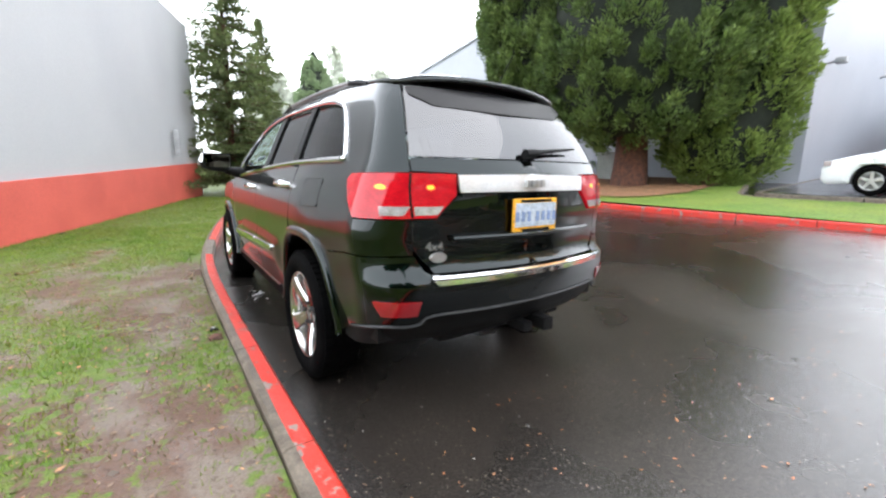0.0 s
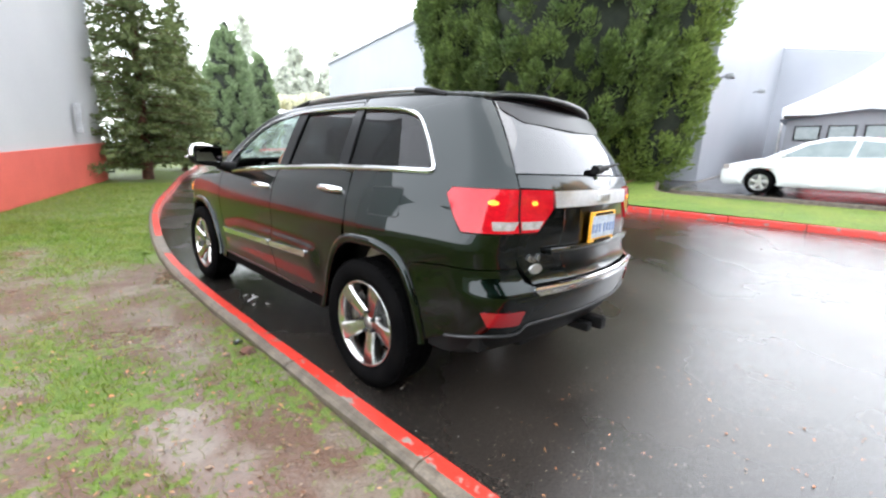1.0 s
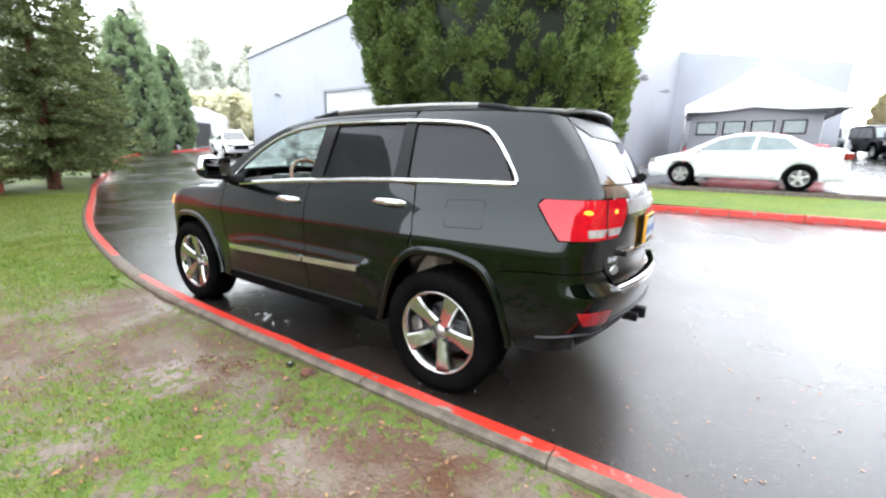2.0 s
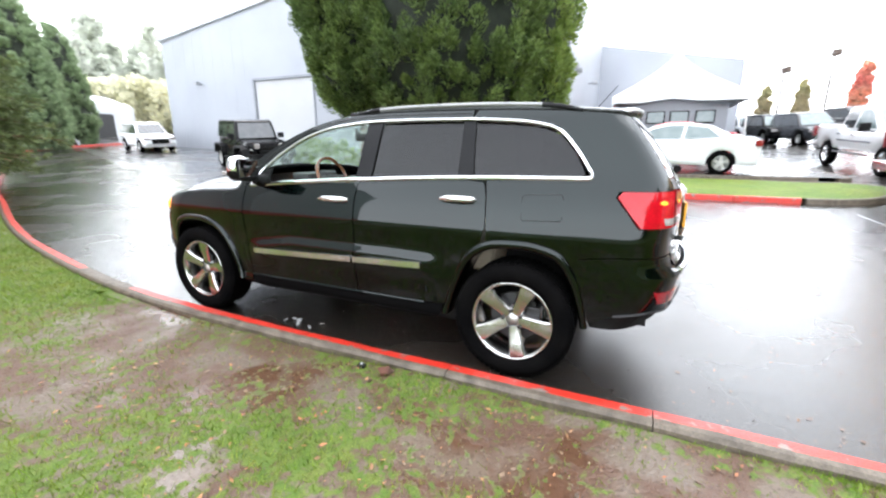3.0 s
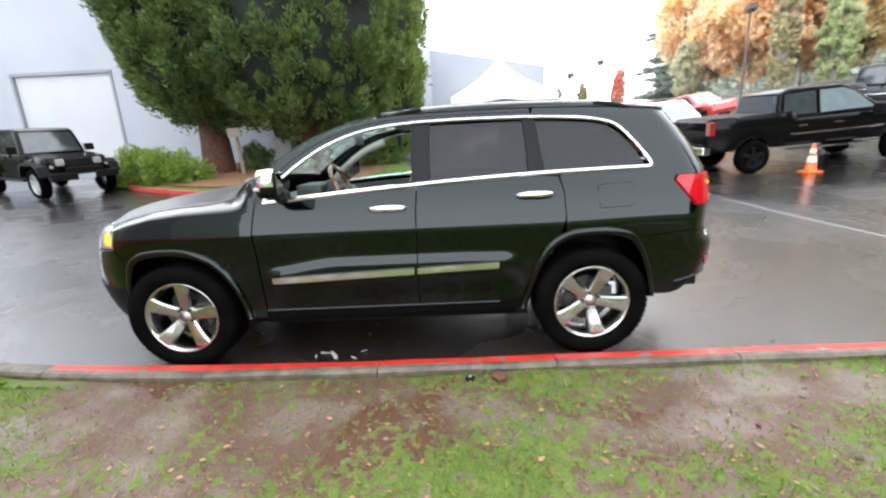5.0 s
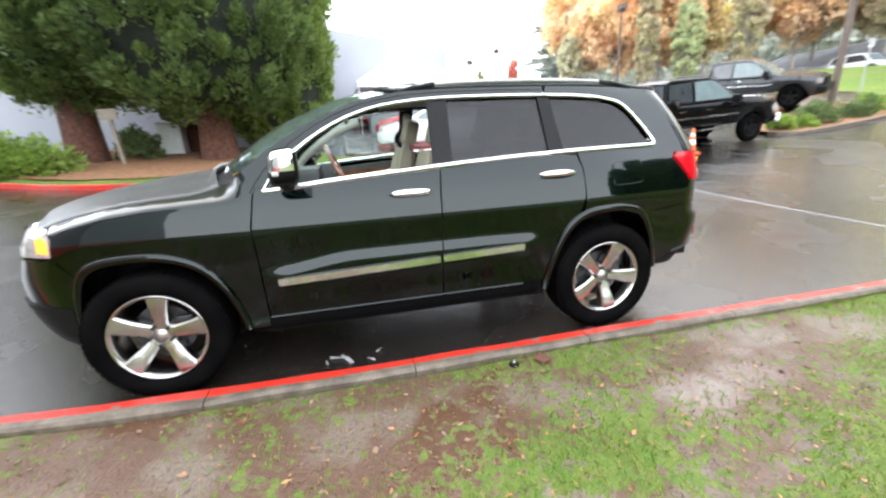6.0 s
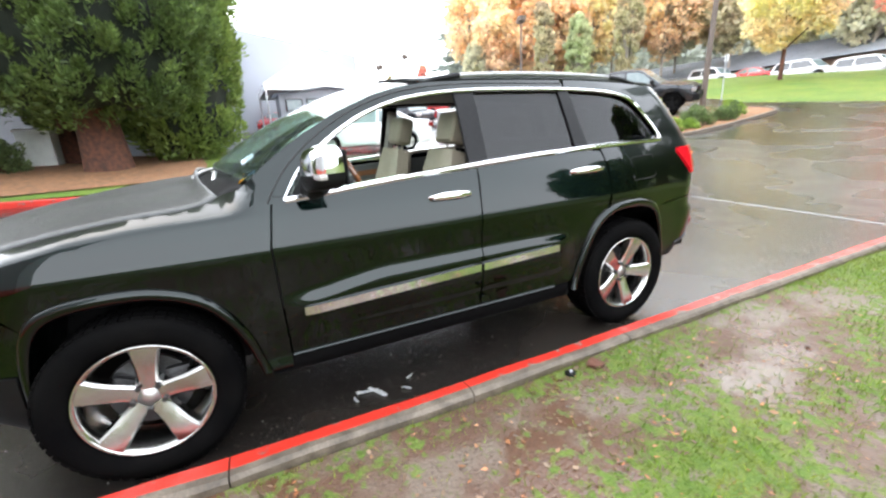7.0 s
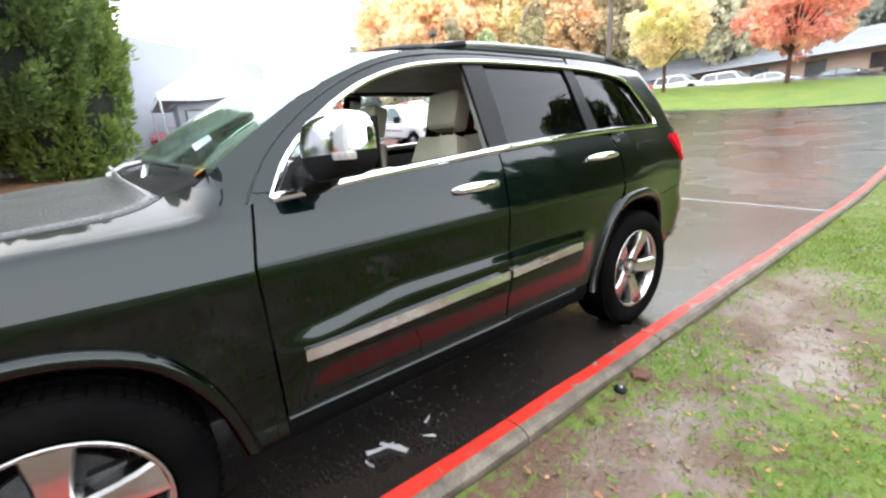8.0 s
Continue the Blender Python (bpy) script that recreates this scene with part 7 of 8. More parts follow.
def vehicle(name, label, place, rz, paint, body, cabin, windows, axles, R, half, belt_half, roof_half, glass_edges, rim_mat=None, dark_lower=0.0, group="", box_bed=None, extras=(), track=0.0):
    """A parked vehicle. body: its side outline without wheel arches, from the tail's foot over the top to the nose's foot; cabin: the outline of the
    glasshouse from its back foot over the roof to its front foot; glass_edges: which of the cabin's edges are glass."""
    root = empty(name, place @ pose(0, 0, 0, 0, 0, rz), label, "car" if "pickup" not in name else "pickup", group)
    z0 = body[0][1]
    outline = list(body)
    ra = R * 1.16
    low = []
    for ya in sorted(axles, reverse=True):
        low += [(ya + ra, z0)] + [(ya + ra * math.cos(a), max(z0, R + ra * math.sin(a))) for a in np.linspace(0, math.pi, 11) if R + ra * math.sin(a) > z0] + [(ya - ra, z0)]
    outline += low
    y_min, y_max = min(p[0] for p in body), max(p[0] for p in body)
    mid, span = (y_min + y_max) / 2, (y_max - y_min) / 2

    def half_at(y, z):
        k = abs(y - mid) / span
        return half * (1 - 0.13 * max(0, (k - 0.72) / 0.28) ** 2.2) * (1 - 0.05 * max(0, (z - z0) / 1.0 - 0.5))
    loop = dense_loop(outline, 0.12)
    n = len(loop)
    pts = [Vector(p) for p in loop]
    for z in np.arange(z0 + 0.06, max(p[1] for p in loop), 0.13):
        for y in np.arange(y_min + 0.05, y_max, 0.13):
            if inside((y, z), loop) and min((Vector(q) - Vector((y, z))).length for q in loop) > 0.05:
                pts.append(Vector((y, z)))
    vs, es, fs, *_ = delaunay_2d_cdt(pts, [], [list(range(n))], 1, 1e-5)
    verts, faces = [], []
    k = len(vs)

    def bulge(y, z):
        d = min((Vector(q) - Vector((y, z))).length for q in loop)
        return half_at(y, z) - 0.07 * max(0, 1 - d / 0.12) ** 2
    ws_ = [bulge(v.x, v.y) for v in vs]
    verts = [(-w, v.x, v.y) for w, v in zip(ws_, vs)] + [(w, v.x, v.y) for w, v in zip(ws_, vs)]
    edges_seen = {}
    for f in fs:
        f = tuple(f)
        faces.append(f)
        faces.append(tuple(i + k for i in f)[::-1])
        for a, c in zip(f, f[1:] + f[:1]):
            edges_seen[(a, c)] = 1
    for (a, c) in list(edges_seen):
        if (c, a) not in edges_seen:
            faces.append((c, a, a + k, c + k))
    b = bmesh.new()
    me = bpy.data.meshes.new("temporary")
    me.from_pydata(verts, [], faces)
    b.from_mesh(me)
    bpy.data.meshes.remove(me)
    bmesh.ops.recalc_face_normals(b, faces=b.faces[:])
    body_ob = part("body", b, paint, root, smooth=True)
    # cabin
    zt, zb = max(p[1] for p in cabin), min(p[1] for p in cabin)

    def cab_half(z):
        return belt_half + (roof_half - belt_half) * (z - zb) / (zt - zb)
    b = bmesh.new()
    left = [b.verts.new((-cab_half(z), y, z)) for y, z in cabin]
    right = [b.verts.new((cab_half(z), y, z)) for y, z in cabin]
    m = len(cabin)
    b.faces.new(left)
    b.faces.new(right[::-1])
    for i in range(m):
        b.faces.new((left[i], right[i], right[(i + 1) % m], left[(i + 1) % m]))
    bmesh.ops.recalc_face_normals(b, faces=b.faces[:])
    keep = [e for e in b.edges if abs(e.verts[0].co.x - e.verts[1].co.x) < 0.3]
    bmesh.ops.bevel(b, geom=keep, offset=0.05, segments=3, profile=0.6, affect="EDGES")
    part("cabin", b, paint, root, smooth=True)
    for poly, glass in windows:
        for s in (-1, 1):
            b = bmesh.new()
            a0 = [b.verts.new((s * (cab_half(z) + 0.007), y, z)) for y, z in poly]
            a1 = [b.verts.new((s * (cab_half(z) - 0.02), y, z)) for y, z in poly]
            b.faces.new(a0)
            for i in range(len(poly)):
                b.faces.new((a0[i], a0[(i + 1) % len(poly)], a1[(i + 1) % len(poly)], a1[i]))
            part("side_window", b, glass, root)
    for i, glass in glass_edges:
        (y0, z0_), (y1, z1_) = cabin[i], cabin[i + 1]
        nrm = Vector((0, -(z1_ - z0_), (y1 - y0))).normalized()
        if nrm.y * ((y0 + y1) / 2 - mid) < 0 or nrm.z < 0:
            nrm = -nrm
        q = []
        for t, e in ((0.08, 0), (0.08, 1), (0.92, 1), (0.92, 0)):
            y, z = y0 + (y1 - y0) * t, z0_ + (z1_ - z0_) * t
            h = cab_half(z) - 0.09
            q.append(Vector((h if e else -h, y, z)) + nrm * 0.012)
        b = bmesh.new()
        a0 = [b.verts.new(p) for p in q]
        a1 = [b.verts.new(p - nrm * 0.03) for p in q]
        b.faces.new(a0)
        for j in range(4):
            b.faces.new((a0[j], a0[(j + 1) % 4], a1[(j + 1) % 4], a1[j]))
        part("windscreen" if (y0 + y1) / 2 > mid * 0.5 else "rear_window", b, glass, root)
    for ya in axles:
        for s in (-1, 1):
            simple_wheel(root, s * (track or half - 0.13), ya, R, 0.24, rim_mat or M_SATIN)
    b = bmesh.new()
    box(b, -half + 0.25, half - 0.25, y_min + 0.25, y_max - 0.25, z0 + 0.02, z0 + 0.25)
    part("underbody", b, M_BLACK_TRIM, root)
    for nm, mt, x0, x1, yy0, yy1, zz0, zz1, bev in extras:
        b = bmesh.new()
        box(b, x0, x1, yy0, yy1, zz0, zz1, bev)
        part(nm, b, mt, root)
    return root


def both_sides(nm, mt, x0, x1, y0, y1, z0, z1, bev=0.015):
    return [(nm, mt, x0, x1, y0, y1, z0, z1, bev), (nm, mt, -x1, -x0, y0, y1, z0, z1, bev)]


def at_ground(x, y, lift=0.0):
    e = 1.2
    gx, gy = (height(x + e, y) - height(x - e, y)) / (2 * e), (height(x, y + e) - height(x, y - e)) / (2 * e)
    up = Vector((-gx, -gy, 1)).normalized()
    return Matrix.Translation((x, y, height(x, y) + lift)) @ Vector((0, 0, 1)).rotation_difference(up).to_matrix().to_4x4()


SEDAN_BODY = [(-2.25, 0.25), (-2.30, 0.55), (-2.26, 0.80), (-2.18, 1.02), (-1.60, 1.06), (-0.9, 0.98), (0.0, 0.96), (0.95, 0.98), (1.55, 0.90), (2.10, 0.76), (2.27, 0.58), (2.26, 0.32), (2.15, 0.22)]
SEDAN_CABIN = [(-1.75, 1.00), (-1.05, 1.36), (-0.45, 1.45), (0.15, 1.44), (0.55, 1.34), (1.35, 0.93)]
SEDAN_WIN = [([(-1.30, 1.03), (-0.95, 1.31), (-0.42, 1.38), (-0.36, 1.00)], M_PALE_GLASS), ([(-0.28, 1.00), (-0.34, 1.39), (0.13, 1.375), (0.50, 1.28), (1.02, 0.98)], M_PALE_GLASS)]


def sedan_extras(half, tail_mat=None):
    return (both_sides("head_lamp", M_LENS_CLEAR, half * 0.55, half * 0.93, 2.05, 2.20, 0.64, 0.76) + both_sides("tail_lamp", M_LENS_REFL, half * 0.55, half * 0.95, -2.29, -2.12, 0.80, 0.96) +
            both_sides("door_mirror", M_WHITE_CAR, half * 0.95, half + 0.16, 0.85, 0.98, 1.00, 1.12, 0.03) + both_sides("door_handle", M_WHITE_CAR, half - 0.02, half + 0.02, -0.15, 0.05, 0.84, 0.88, 0.008) +
            both_sides("door_handle", M_WHITE_CAR, half - 0.02, half + 0.02, -1.05, -0.85, 0.86, 0.90, 0.008) + [("grille", M_BLACK_TRIM, -0.5, 0.5, 2.18, 2.28, 0.42, 0.58, 0.02)])


def suv_shape(L=4.6, H=1.72):
    a = L / 2
    body = [(-a + 0.05, 0.32), (-a, 0.60), (-a + 0.03, 1.05), (-1.0, 1.06), (0.9, 1.04), (a - 0.35, 0.96), (a - 0.04, 0.80), (a, 0.50), (a - 0.12, 0.30)]
    cab = [(-a + 0.05, 1.02), (-a + 0.35, H - 0.08), (-a + 0.8, H), (0.25, H), (0.55, H - 0.08), (1.25, 1.02)]
    win = [([(-a + 0.30, 1.10), (-a + 0.50, H - 0.13), (-0.80, H - 0.12), (-0.80, 1.08)], M_CAR_GLASS), ([(-0.72, 1.08), (-0.72, H - 0.12), (0.22, H - 0.12), (0.50, H - 0.16), (0.98, 1.08)], M_CAR_GLASS)]
    return body, cab, win, (-1.35, 1.38)


def pickup_shape(wb=3.65, cab_len=2.35, up=0.0):
    # the rear axle lies at -wb/2
    r, f = -wb / 2, wb / 2
    body = [(r - 1.18, 0.62), (r - 1.20, 1.30), (r - 1.14, 1.38), (r + 0.95, 1.38), (r + 1.05, 1.20), (f - 0.85, 1.20), (f - 0.55, 1.26), (f + 0.70, 1.16), (f + 0.92, 1.02), (f + 0.96, 0.62), (f + 0.80, 0.46), (f + 0.6, 0.46)]
    c1 = f - 0.55
    c0 = c1 - cab_len - 0.25
    cab = [(c0, 1.22), (c0 + 0.10, 1.84), (c0 + 0.30, 1.93), (c1 - 1.05, 1.93), (c1 - 0.85, 1.87), (c1 + 0.05, 1.24)]
    m_ = (c0 + c1 - 0.6) / 2
    win = [([(c0 + 0.14, 1.30), (c0 + 0.20, 1.80), (m_ - 0.05, 1.83), (m_ - 0.05, 1.28)], M_CAR_GLASS), ([(m_ + 0.05, 1.28), (m_ + 0.05, 1.83), (c1 - 1.0, 1.83), (c1 - 0.72, 1.72), (c1 - 0.22, 1.30)], M_PALE_GLASS)]
    lift = lambda line: [(y, z + up if z > 1.0 else z) for y, z in line]
    return lift(body), lift(cab), [(lift(p), g) for p, g in win], (r, f)


def pickup_extras(wb, paint, trim, up=0.0):
    r, f = -wb / 2, wb / 2
    out = both_sides("tail_lamp", M_LENS_REFL, 0.82, 1.0, r - 1.225, r - 1.08, 0.98 + up, 1.32 + up) + both_sides("head_lamp", M_LENS_CLEAR, 0.55, 0.93, f + 0.72, f + 0.90, 0.90, 1.06)
    out += [("rear_bumper", M_CHROME, -0.98, 0.98, r - 1.36, r - 1.16, 0.60, 0.80, 0.03), ("front_bumper", trim, -0.98, 0.98, f + 0.82, f + 1.06, 0.52, 0.78, 0.04), ("grille", trim, -0.52, 0.52, f + 0.86, f + 0.975, 0.80, 1.08, 0.03),
            ("bed_floor", M_BLACK_TRIM, -0.86, 0.86, r - 1.1, r + 0.9, 1.381 + up, 1.387 + up, 0.0)]
    out += both_sides("door_mirror", M_BLACK_TRIM, 0.98, 1.22, f - 0.95, f - 0.80, 1.24, 1.48, 0.04) + both_sides("side_step", M_CHROME, 0.96, 1.06, r + 0.75, f - 0.75, 0.52, 0.58, 0.02)
    out += both_sides("body_moulding", M_CHROME, 0.975, 1.012, r + 0.85, f - 0.62, 0.90, 0.945, 0.01) + both_sides("door_handle", M_CHROME, 0.985, 1.03, f - 1.85, f - 1.65, 1.10, 1.14, 0.01) + both_sides("door_handle", M_CHROME, 0.985, 1.03, f - 2.75, f - 2.55, 1.10, 1.14, 0.01)
    return out


# white saloon behind the grass island
vehicle("saloon_car", "white saloon car parked behind the grass island", at_ground(12.05, -1.80, 0.20), -7, M_WHITE_CAR, SEDAN_BODY, SEDAN_CABIN, SEDAN_WIN, (-1.37, 1.33), 0.32, 0.91, 0.80, 0.60, [(0, M_CAR_GLASS), (4, M_PALE_GLASS)], extras=sedan_extras(0.91))
vehicle("saloon_car", "bright red saloon car behind a white one", at_ground(16.6, -2.1, 0.20), -4, M_RED_CAR, SEDAN_BODY, SEDAN_CABIN, SEDAN_WIN, (-1.37, 1.33), 0.33, 0.91, 0.80, 0.60, [(0, M_CAR_GLASS), (4, M_PALE_GLASS)], extras=sedan_extras(0.91))
# black off-road car
OFF_BODY = [(-1.85, 0.48), (-2.02, 0.65), (-2.04, 1.20), (-0.2, 1.20), (0.82, 1.20), (1.98, 1.12), (2.06, 0.95), (2.06, 0.66), (1.88, 0.47)]
OFF_CABIN = [(-2.02, 1.18), (-1.96, 1.80), (-1.80, 1.89), (0.43, 1.89), (0.57, 1.83), (0.83, 1.18)]
OFF_WIN = [([(-1.92, 1.26), (-1.88, 1.70), (-1.28, 1.73), (-1.28, 1.26)], M_CAR_GLASS), ([(-1.18, 1.26), (-1.18, 1.73), (-0.44, 1.73), (-0.44, 1.26)], M_CAR_GLASS), ([(-0.34, 1.26), (-0.34, 1.73), (0.39, 1.73), (0.63, 1.26)], M_CAR_GLASS)]
off_extras = (both_sides("head_lamp", M_LENS_CLEAR, 0.34, 0.54, 2.02, 2.09, 0.90, 1.08, 0.04) + both_sides("turn_lamp", M_LENS_CLEAR, 0.60, 0.68, 2.03, 2.08, 0.84, 0.91, 0.02) +
              both_sides("door_mirror", M_BLACK_TRIM, 0.80, 1.02, 0.68, 0.80, 1.22, 1.42, 0.03) + both_sides("hinge", M_BLACK_TRIM, 0.795, 0.83, 0.71, 0.86, 1.02, 1.08, 0.01) +
              both_sides("door_handle", M_BLACK_TRIM, 0.79, 0.83, -0.32, -0.16, 1.06, 1.10, 0.01) + both_sides("door_handle", M_BLACK_TRIM, 0.79, 0.83, -1.16, -1.00, 1.06, 1.10, 0.01) +
              both_sides("side_step", M_BLACK_TRIM, 0.76, 0.90, -0.80, 0.85, 0.46, 0.53, 0.03) +
              [("front_bumper", M_BLACK_TRIM, -0.80, 0.80, 2.12, 2.31, 0.52, 0.72, 0.05), ("bull_bar", M_BLACK_TRIM, -0.42, 0.42, 2.24, 2.31, 0.72, 0.86, 0.03), ("number_plate", M_PLATE, -0.20, 0.20, 2.31, 2.325, 0.52, 0.66, 0.005),
               ("windscreen_wiper", M_BLACK_TRIM, -0.50, 0.10, 0.84, 0.87, 1.21, 1.24, 0.01), ("spare_wheel_cover", M_BLACK_TRIM, -0.38, 0.38, -2.28, -2.04, 0.75, 1.45, 0.10)] +
              [("grille_slot", M_BLACK_TRIM, -0.28 + k * 0.085, -0.235 + k * 0.085, 2.05, 2.075, 0.82, 1.08, 0.01) for k in range(7)])
vehicle("saloon_car", "red car parked before the far grey building", at_ground(31.5, -0.9), 60, M_RED_CAR, SEDAN_BODY, SEDAN_CABIN, SEDAN_WIN, (-1.37, 1.33), 0.33, 0.91, 0.80, 0.60, [(0, M_CAR_GLASS), (4, M_PALE_GLASS)], extras=sedan_extras(0.91))
off_road = vehicle("off_road_car", "black four-door off-road car with chunky tyres, wet", at_ground(9.0, 13.2), 154, M_BLACK_CAR, OFF_BODY, OFF_CABIN, OFF_WIN, (-1.475, 1.475), 0.42, 0.80, 0.76, 0.66, [(0, M_CAR_GLASS), (4, M_CAR_GLASS)], extras=off_extras, track=0.78)
for y_ in (-1.475, 1.475):
    for s in (-1, 1):
        b = bmesh.new()
        prism(b, [(s * 0.70, y_ + y, z) for y, z in ((-0.62, 0.60), (-0.53, 0.88), (-0.36, 1.00), (0.36, 1.00), (0.54, 0.90), (0.64, 0.64), (0.58, 0.64), (0.47, 0.85), (0.32, 0.93), (-0.32, 0.93), (-0.47, 0.83), (-0.56, 0.60))], (s, 0, 0), 0.25)
        part("wing_flare", b, M_BLACK_TRIM, off_road, "black plastic wing flare")
# white sport-utility car far up the drive
b_, c_, w_, a_ = suv_shape()
vehicle("utility_car", "white sport-utility car far up the drive", at_ground(13.6, 27.4), 165, M_WHITE_CAR, b_, c_, w_, a_, 0.37, 0.93, 0.84, 0.66, [(0, M_CAR_GLASS), (4, M_CAR_GLASS)], extras=both_sides("head_lamp", M_LENS_CLEAR, 0.5, 0.85, 2.15, 2.30, 0.72, 0.86) + [("grille", M_BLACK_TRIM, -0.45, 0.45, 2.24, 2.32, 0.50, 0.78, 0.02)])
# pickups across the car park
PICKUPS = "pickups in the car park"
b_, c_, w_, a_ = pickup_shape(3.6, 2.2)
vehicle("pickup_truck", "white crew-cab pickup with polished wheels", at_ground(14.1, -8.0), 91, M_WHITE_CAR, b_, c_, w_, a_, 0.42, 0.985, 0.88, 0.70, [(0, M_CAR_GLASS), (4, M_PALE_GLASS)], rim_mat=M_CHROME, group=PICKUPS, extras=pickup_extras(3.6, M_WHITE_CAR, M_CHROME))
b_, c_, w_, a_ = pickup_shape(3.75, 2.4, 0.10)
vehicle("pickup_truck", "black crew-cab pickup with chrome side steps", at_ground(8.38, -8.95), 180, M_BLACK_CAR, b_, c_, w_, a_, 0.42, 0.985, 0.88, 0.70, [(0, M_CAR_GLASS), (4, M_PALE_GLASS)], rim_mat=M_BLACK_TRIM, group=PICKUPS, extras=pickup_extras(3.75, M_BLACK_CAR, M_CHROME, 0.10))
b_, c_, w_, a_ = pickup_shape(3.6, 2.2)
vehicle("pickup_truck", "dark grey crew-cab pickup with a black grille", at_ground(13.0, -16.5) @ Matrix.Scale(1.05, 4), 119, M_GREY_CAR, b_, c_, w_, a_, 0.43, 0.985, 0.88, 0.70, [(0, M_CAR_GLASS), (4, M_PALE_GLASS)], rim_mat=M_BLACK_TRIM, group=PICKUPS, extras=pickup_extras(3.6, M_GREY_CAR, M_BLACK_TRIM))
b_, c_, w_, a_ = suv_shape()
ROWS_FAR = [(27, -9.6, M_GREY_CAR, "dark grey"), (30, -8.7, M_BLACK_CAR, "black"), (33.2, -8.0, M_WHITE_CAR, "white"), (36.5, -7.4, M_GREY_CAR, "dark grey"), (27.5, -15.5, M_BLACK_CAR, "black"), (31, -15.0, M_RED_CAR, "red"), (34.5, -14.4, M_GREY_CAR, "dark grey"), (22.5, -14.2, M_RED_CAR, "red")]
for x, y, m_, word in ROWS_FAR:
    vehicle("utility_car", word + " sport-utility car in a row across the car park", at_ground(x, y), 100, m_, b_, c_, w_, a_, 0.37, 0.93, 0.84, 0.66, [(0, M_CAR_GLASS), (4, M_PALE_GLASS)], group="cars across the car park",
            extras=both_sides("tail_lamp", M_LENS_REFL, 0.72, 0.93, -2.31, -2.2, 0.85, 1.05) + both_sides("head_lamp", M_LENS_CLEAR, 0.5, 0.85, 2.15, 2.30, 0.72, 0.86))
for x, y, m_, kind_, word in ((16.5, -40.5, M_WHITE_CAR, 0, "white"), (20.5, -41.0, M_RED_CAR, 1, "red"), (12.6, -41.0, M_WHITE_CAR, 0, "white"), (9.4, -40.6, M_SILVER_CAR, 1, "silver"), (5.2, -41.2, M_GREY_CAR, 1, "dark grey"), (1.0, -41.0, M_GREY_CAR, 0, "dark grey"), (-3.5, -41.4, M_WHITE_CAR, 1, "white"), (24.0, -40.5, M_WHITE_CAR, 0, "white")):
    zz = top_z(x, y) + 0.03
    if kind_ == 1:
        vehicle("saloon_car", word + " saloon car on the upper car park", Matrix.Translation((x, y, zz)), 84, m_, SEDAN_BODY, SEDAN_CABIN, SEDAN_WIN, (-1.37, 1.33), 0.32, 0.91, 0.80, 0.60, [(0, M_CAR_GLASS), (4, M_PALE_GLASS)], group="cars on the upper car park", extras=sedan_extras(0.91))
    else:
        bb, cc, ww, aa = suv_shape(4.6 if kind_ == 0 else 5.2, 1.75 if kind_ == 0 else 2.15)
        vehicle("utility_car", word + (" van" if kind_ else " sport-utility car") + " on the upper car park", Matrix.Translation((x, y, zz)), 84, m_, bb, cc, ww, aa, 0.37, 0.93, 0.84, 0.68, [(0, M_CAR_GLASS), (4, M_PALE_GLASS)], group="cars on the upper car park")

# ---- small things of the car park ----
M_ORANGE = material("orange_cone_plastic", (0.85, 0.17, 0.03), 0.45, second=(0.75, 0.14, 0.03), fine=60)
M_WHITE_BAND = material("white_reflective_band", (0.8, 0.8, 0.78), 0.4)
M_POLE = material("weathered_timber_pole", (0.13, 0.10, 0.08), 0.85, second=(0.09, 0.07, 0.06), scale=5, fine=40)
M_POST = material("weathered_wood", (0.30, 0.26, 0.21), 0.8, second=(0.22, 0.19, 0.15), scale=6, fine=60)
M_GALV = material("galvanised_steel", (0.40, 0.41, 0.42), 0.45, 0.7, fine=60)
M_GREY_BOX = material("grey_green_box_paint", (0.60, 0.64, 0.60), 0.5, second=(0.52, 0.56, 0.53), scale=3)
M_GRIT = material("grey_grit", (0.26, 0.25, 0.23), 0.7, island=0.4)
M_LITTER = material("white_torn_paper", (0.75, 0.75, 0.74), 0.6, vary=0.1)


def lathe_part(name, profile, mat, owner, seg=24, label=""):
    v = [(r * math.cos(a), r * math.sin(a), z) for a in np.linspace(0, math.tau, seg, endpoint=False) for r, z in profile]
    k = len(profile)
    f = [(i * k + j, ((i + 1) % seg) * k + j, ((i + 1) % seg) * k + j + 1, i * k + j + 1) for i in range(seg) for j in range(k - 1)]
    return mesh_object(name, v, f, mat, owner, True, label)


cone = empty("traffic_cone", at_ground(6.85, -8.10), "orange traffic cone with two white bands", "traffic cone")
b = bmesh.new()
box(b, -0.18, 0.18, -0.18, 0.18, 0.0, 0.035, 0.012)
part("base", b, M_ORANGE, cone)
lathe_part("body", [(0.135, 0.03), (0.125, 0.06), (0.035, 0.69), (0.025, 0.71), (0.0, 0.71)], M_ORANGE, cone)
lathe_part("band", [(0.101, 0.255), (0.102, 0.26), (0.083, 0.395), (0.080, 0.396)], M_WHITE_BAND, cone)
lathe_part("band", [(0.068, 0.485), (0.069, 0.49), (0.057, 0.575), (0.054, 0.576)], M_WHITE_BAND, cone)

